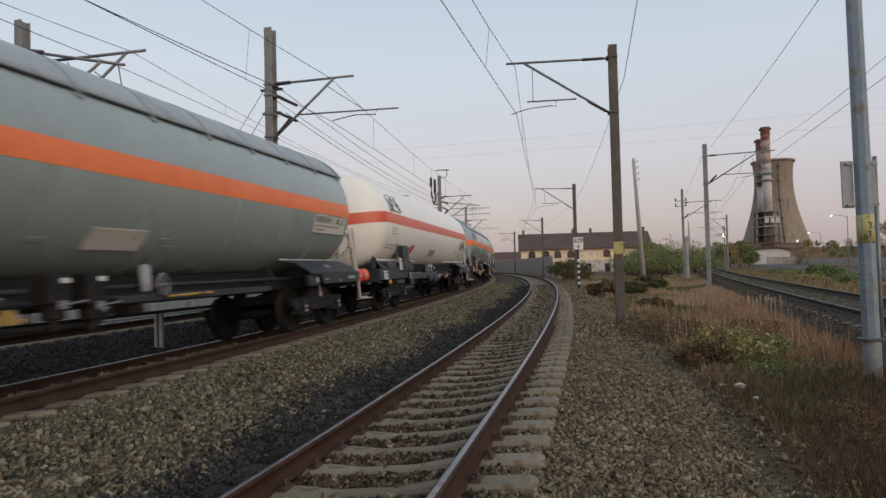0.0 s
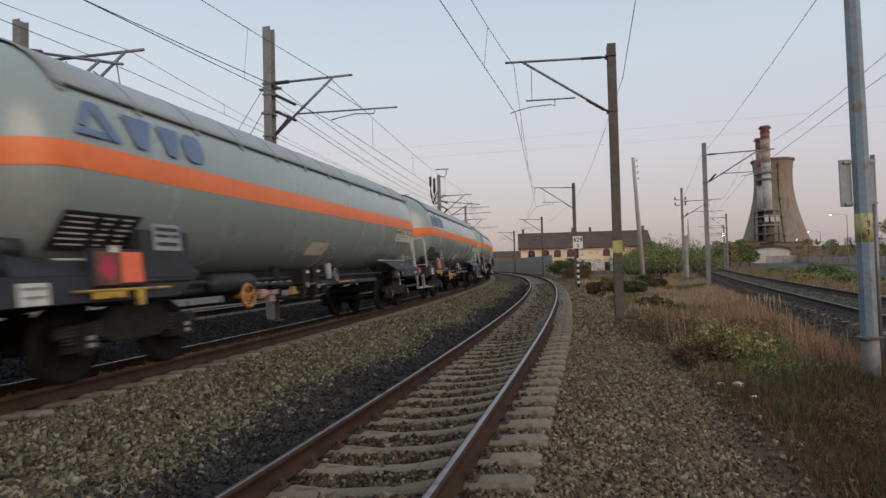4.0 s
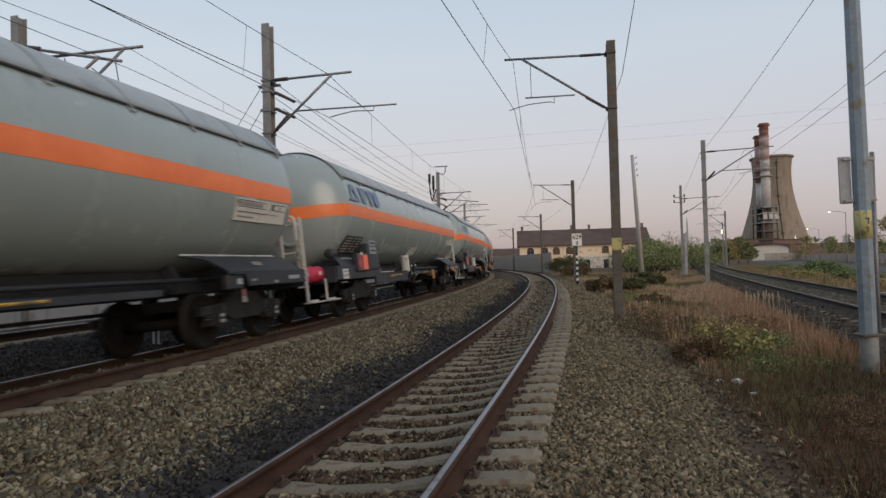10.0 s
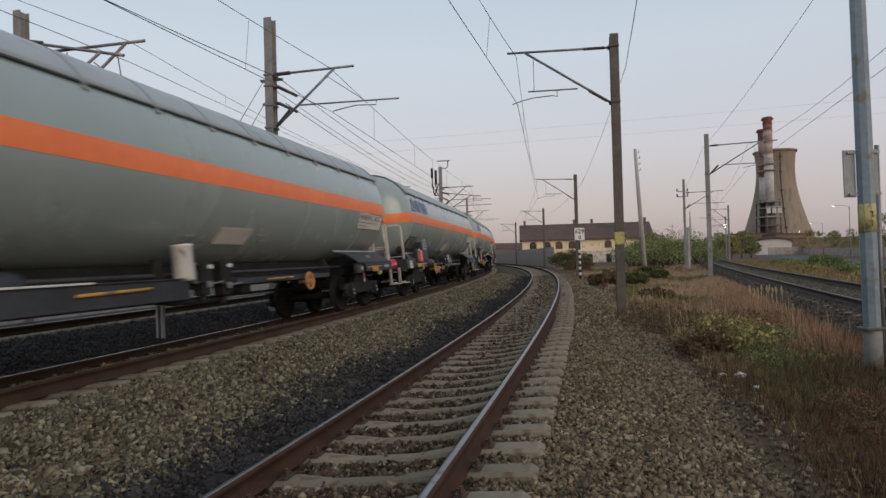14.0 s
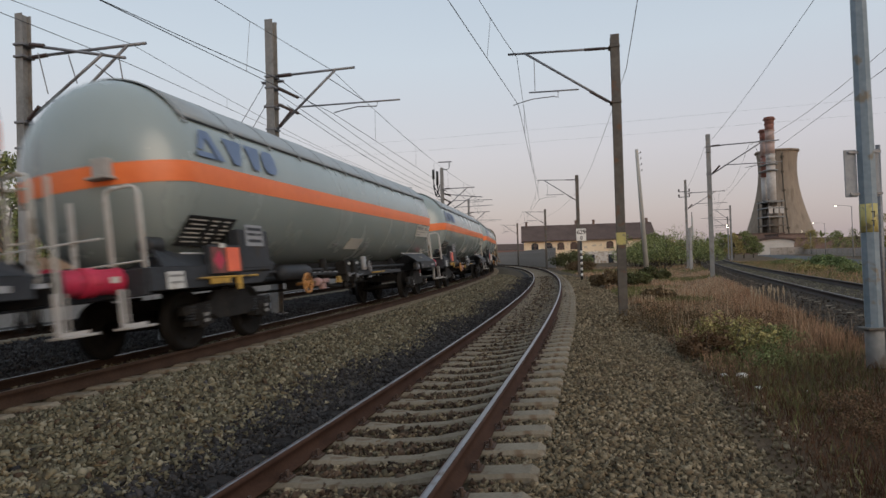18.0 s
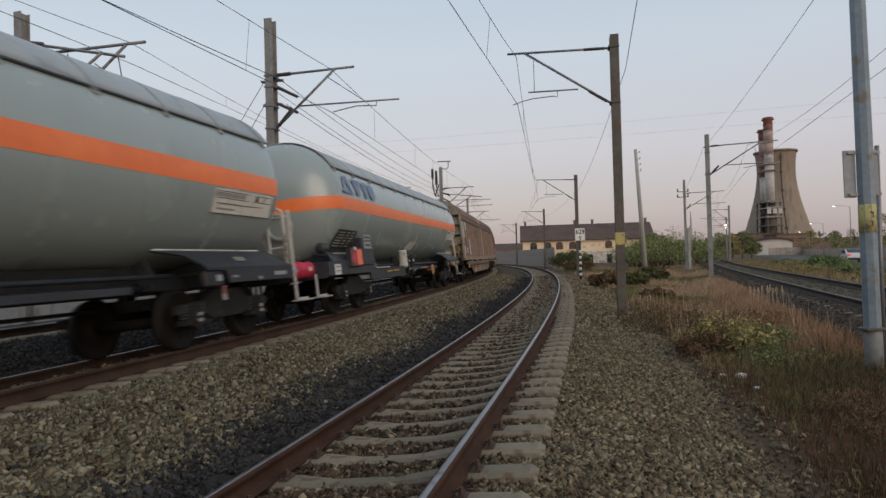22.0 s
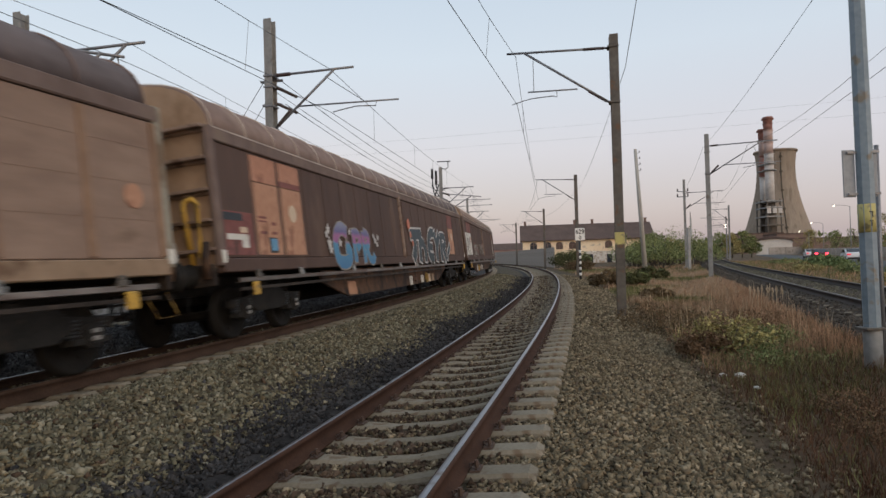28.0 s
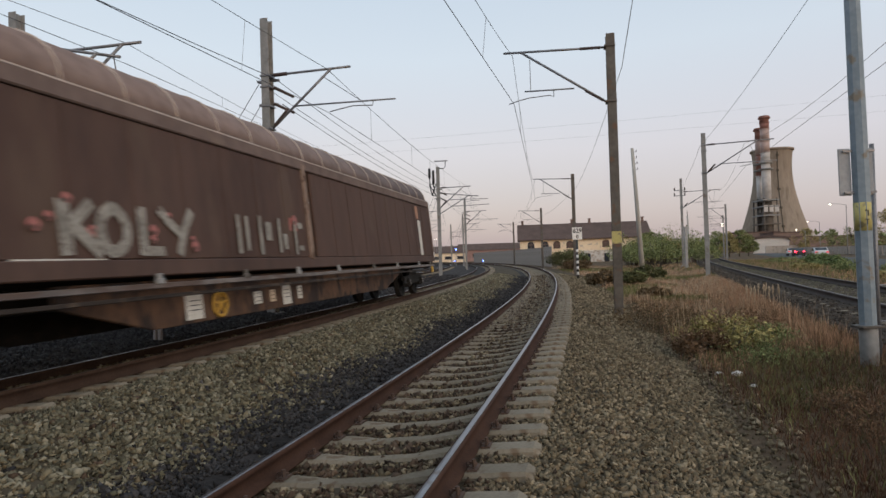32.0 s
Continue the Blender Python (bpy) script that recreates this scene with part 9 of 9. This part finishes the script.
def tree(x, y, z, hgt, w, mat, label, seed, size=0.16, per=70):
    rng = random.Random(seed)
    ob = thing("tree", label, "tree", "trees", at=pose(x, y, z))
    bm = bmesh.new()
    cyl(bm, (0, 0, -0.3), (0.1, 0, hgt * 0.5), hgt * 0.028, hgt * 0.016, 8)
    clumps = []
    for k in range(34):
        a = rng.uniform(0, 2 * math.pi)
        t = rng.uniform(0.25, 1.0)
        r = w / 2 * math.sin(math.pi * min(1, 0.15 + t * 0.8)) * rng.uniform(0.4, 1.0)
        p = (r * math.cos(a), r * math.sin(a), hgt * t)
        clumps.append((*p, w * rng.uniform(0.09, 0.17)))
        if k % 2 == 0:
            tube(bm, [(0.05, 0, hgt * (0.2 + 0.3 * t)), (p[0] * 0.5, p[1] * 0.5, hgt * (0.15 + 0.75 * t)), p], hgt * 0.007, 5)
    part("trunk", bm, "bark", ob)
    leaves("crown", clumps, per, size, mat, ob, seed)
    return ob


# bright top-lit crown in the leaf colour; the rusty leaves also shade its base
shrub(4.5, 11.0, -0.35, 0.9, 0.56, "leaf_rust", "low reddish-brown bush in the ditch", 1, 0.020, 120, 26)
shrub(4.80, 10.9, -0.33, 1.35, 0.72, "leaf_lime_lit", "low bush with yellow-green leaves, brightened as top-lit, beside the ballast", 4, 0.032, 55, 34)
shrub(4.35, 10.8, -0.35, 0.8, 0.52, "leaf_rust", "rusty brown-leaved weeds in front of the bush", 7, 0.034, 50, 18)
shrub(5.6, 11.4, -0.33, 1.3, 0.46, "leaf", "low green weeds beside the bush", 2, 0.024, 110, 24)
shrub(5.0, 15.2, -0.35, 2.2, 0.50, "leaf_brown", "patch of dark withered weeds beside the ballast", 5, 0.028, 110, 30)
shrub(6.6, 13.6, -0.35, 1.8, 0.55, "leaf_rust", "rusty withered weeds at the foot of the bank", 6, 0.024, 100, 26)
for k, (px, py, w) in enumerate(((4.1, 5.8, 1.0), (4.7, 5.3, 1.4), (4.4, 6.7, 1.0), (5.4, 6.2, 1.4), (3.9, 4.6, 1.0))):
    shrub(px, py, -0.40, w, 0.34, "leaf_rust", "low reddish-brown withered weeds, darkened with their own shading", 110 + k, 0.013, 190, 26)
shrub(5.2, 10.0, -0.33, 1.6, 0.22, "leaf", "creeping green weeds in the ditch", 3, 0.022, 110, 26)
for k, (px, py, w, hh, mat) in enumerate(((14.2, 74, 4.0, 2.2, "leaf_dark"), (15.6, 80, 3.0, 2.5, "leaf"), (17.0, 82, 3.2, 2.2, "leaf_dark"), (18.3, 86, 3.0, 2.3, "leaf"), (14.0, 66, 3.0, 1.0, "leaf_brown"), (24.6, 84, 4.2, 2.1, "leaf"), (12.3, 38, 1.9, 0.8, "leaf_dark"), (11.2, 37, 1.5, 0.5, "leaf"), (28.5, 92, 5, 3.6, "leaf"), (27, 82, 6, 4.0, "leaf"), (30, 86, 6, 4.8, "leaf"), (31, 78, 5, 3.4, "leaf"), (33.0, 90, 8, 5.6, "leaf"), (28.6, 71, 4.5, 2.6, "leaf"), (25.3, 76, 3.5, 2.2, "leaf_autumn"), (8.7, 34.0, 2.0, 0.75, "leaf_brown"), (9.9, 33.5, 1.4, 0.6, "leaf_dark"), (7.6, 23.0, 1.1, 0.3, "leaf_brown"))):
    shrub(px, py, -0.2, w, hh, mat, {"leaf_autumn": "unkempt bush with yellow-green autumn leaves", "leaf": "unkempt green bush beside the line", "leaf_dark": "low dark green bush in the dry grass", "leaf_brown": "withered brown bush in the dry grass"}[mat], 10 + k, 0.10, 80, 26)
for k in range(16):
    y = 66 + k * 5.5
    x = side_along((y - SIDE_P[1]) / 0.94, -6.5 - 2.0 * (k % 3))[0]
    shrub(x, y, -0.2, 5.5, 3.0 + 1.4 * ((k * 7) % 5) / 5, "leaf" if k % 5 != 3 else "leaf_autumn", "dense green scrub beside the side track", 40 + k, 0.12, 70, 28)
for k in range(8):
    y = 34 + k * 7.5
    x = road_x(y) - 6.6 + 1.5 * math.sin(k * 2.1)
    shrub(x, y, -0.40, 2.4 + 0.7 * (k % 2), (0.75 if k == 1 else 0.30) + 0.1 * (k % 3), "leaf" if k % 2 else "leaf_autumn", "rough green bushes on the road verge", 70 + k, 0.09, 70, 22)
for k, (x, y, hh, w) in enumerate(((84, 118, 8.5, 7.5), (92, 125, 8.0, 6.5), (72, 165, 6, 7), (80, 185, 7, 7), (110, 190, 7, 8), (124, 200, 7, 8), (140, 215, 8, 9), (46, 150, 6, 8), (54, 170, 7, 8), (60, 200, 8, 10), (-24, 34, 8, 6.5), (-29, 44, 9, 7), (-22, 52, 8, 6.5), (-31, 30, 8, 6), (40, 125, 5, 6), (36, 110, 5, 5), (60, 132, 5.2, 5), (64, 136, 5.8, 5), (66.5, 137, 4.6, 4), (-29, 55, 6.5, 7.5), (-26, 62, 7, 7.5), (-33, 50, 6.5, 7))):
    tree(x, y, -0.3, hh, w, "leaf" if k % 4 else "leaf_autumn", "dusky green tree with an uneven crown", 90 + k, 0.16, 80)
for k, (x, y, w, hh) in enumerate(((36.4, 60.5, 3.0, 1.35), (34.2, 55.5, 2.6, 0.95), (39.2, 66.0, 3.2, 0.8))):
    shrub(x, y, -0.42, w, hh, "leaf_fresh", "fresh green weeds on the road verge", 130 + k, 0.10, 80, 26)
# pale reed plumes at the foot of the bank
pr = random.Random(61)
for k in range(9):
    x, y = 8.05 + pr.uniform(-0.55, 0.75), 16.3 + pr.uniform(-0.7, 0.7)
    z, hh = ground_z(x, y) - 0.03, pr.uniform(0.50, 0.78)
    ob = thing("reed", "tall pale reed with a feathery seed head", "reed", "reeds at the bank", at=pose(x, y, z, pr.uniform(-6, 6), pr.uniform(-8, 8), pr.uniform(0, 360)))
    bm = bmesh.new()
    tube(bm, [(0, 0, -0.03), (0.01, 0, hh * 0.5), (0.03, 0, hh * 0.8)], 0.006, 5)
    part("stem", bm, "grass_straw", ob)
    bm = bmesh.new()
    for j in range(26):
        u, a = pr.uniform(0, 1), pr.uniform(0, 6.28)
        r = 0.035 * math.sin(math.pi * (0.12 + 0.85 * u))
        zz = hh * 0.68 + u * hh * 0.32
        tube(bm, [(0.03, 0, zz - 0.03), (0.03 + r * math.cos(a), r * math.sin(a), zz + 0.045)], 0.006, 3)
    part("seed_head", bm, "grass_straw", ob)
# far woods along the horizon
clumps = []
wr = random.Random(5)
for k in range(520):
    a = radians(wr.uniform(38, 142))
    r = wr.uniform(380, 470)
    clumps.append((r * math.cos(a), r * math.sin(a), wr.uniform(0, 6.5), wr.uniform(3, 6)))
far_wood = leaves("far_wood", clumps, 26, 1.6, "leaf", None, 77, "low dark line of far trees on the horizon")
tagged(far_wood, category="trees", kind="stuff")



def motions():
    """All that moves: each wagon along its track, and its wheelsets."""
    for ob, s_mid, half in WAGONS:
        rows = []
        for k in range(65):
            t = k * 0.5
            s = s_mid - SPEED * t
            a, b = along(s - half, TRACK_2), along(s + half, TRACK_2)
            turn = math.degrees(math.atan2(b[1] - a[1], b[0] - a[0]))
            rows.append((t, pose((a[0] + b[0]) / 2, (a[1] + b[1]) / 2, LIFT_2 + CANT / 2, -math.degrees(TILT), 0, turn)))
        walk(ob, rows)
        spin = math.degrees(SPEED / WHEEL_R)
        for w in ob.children_recursive:
            if w.name.startswith("wheelset"):
                x, first = w.location.x, random.uniform(0, 360)
                walk(w, [(k / 15, pose(x, 0, WHEEL_R, 0, first - spin * k / 15, 0)) for k in range(481)])
    for ob, stops in DRIVES:
        rows = []
        for t, y in stops:
            x0, x1 = road_x(max(y - 1, 5)), road_x(max(y + 1, 5))
            rows.append((t, pose((x0 + x1) / 2, y, -0.12, 0, 0, math.degrees(math.atan2(-2, x0 - x1)))))
        walk(ob, rows)


motions()
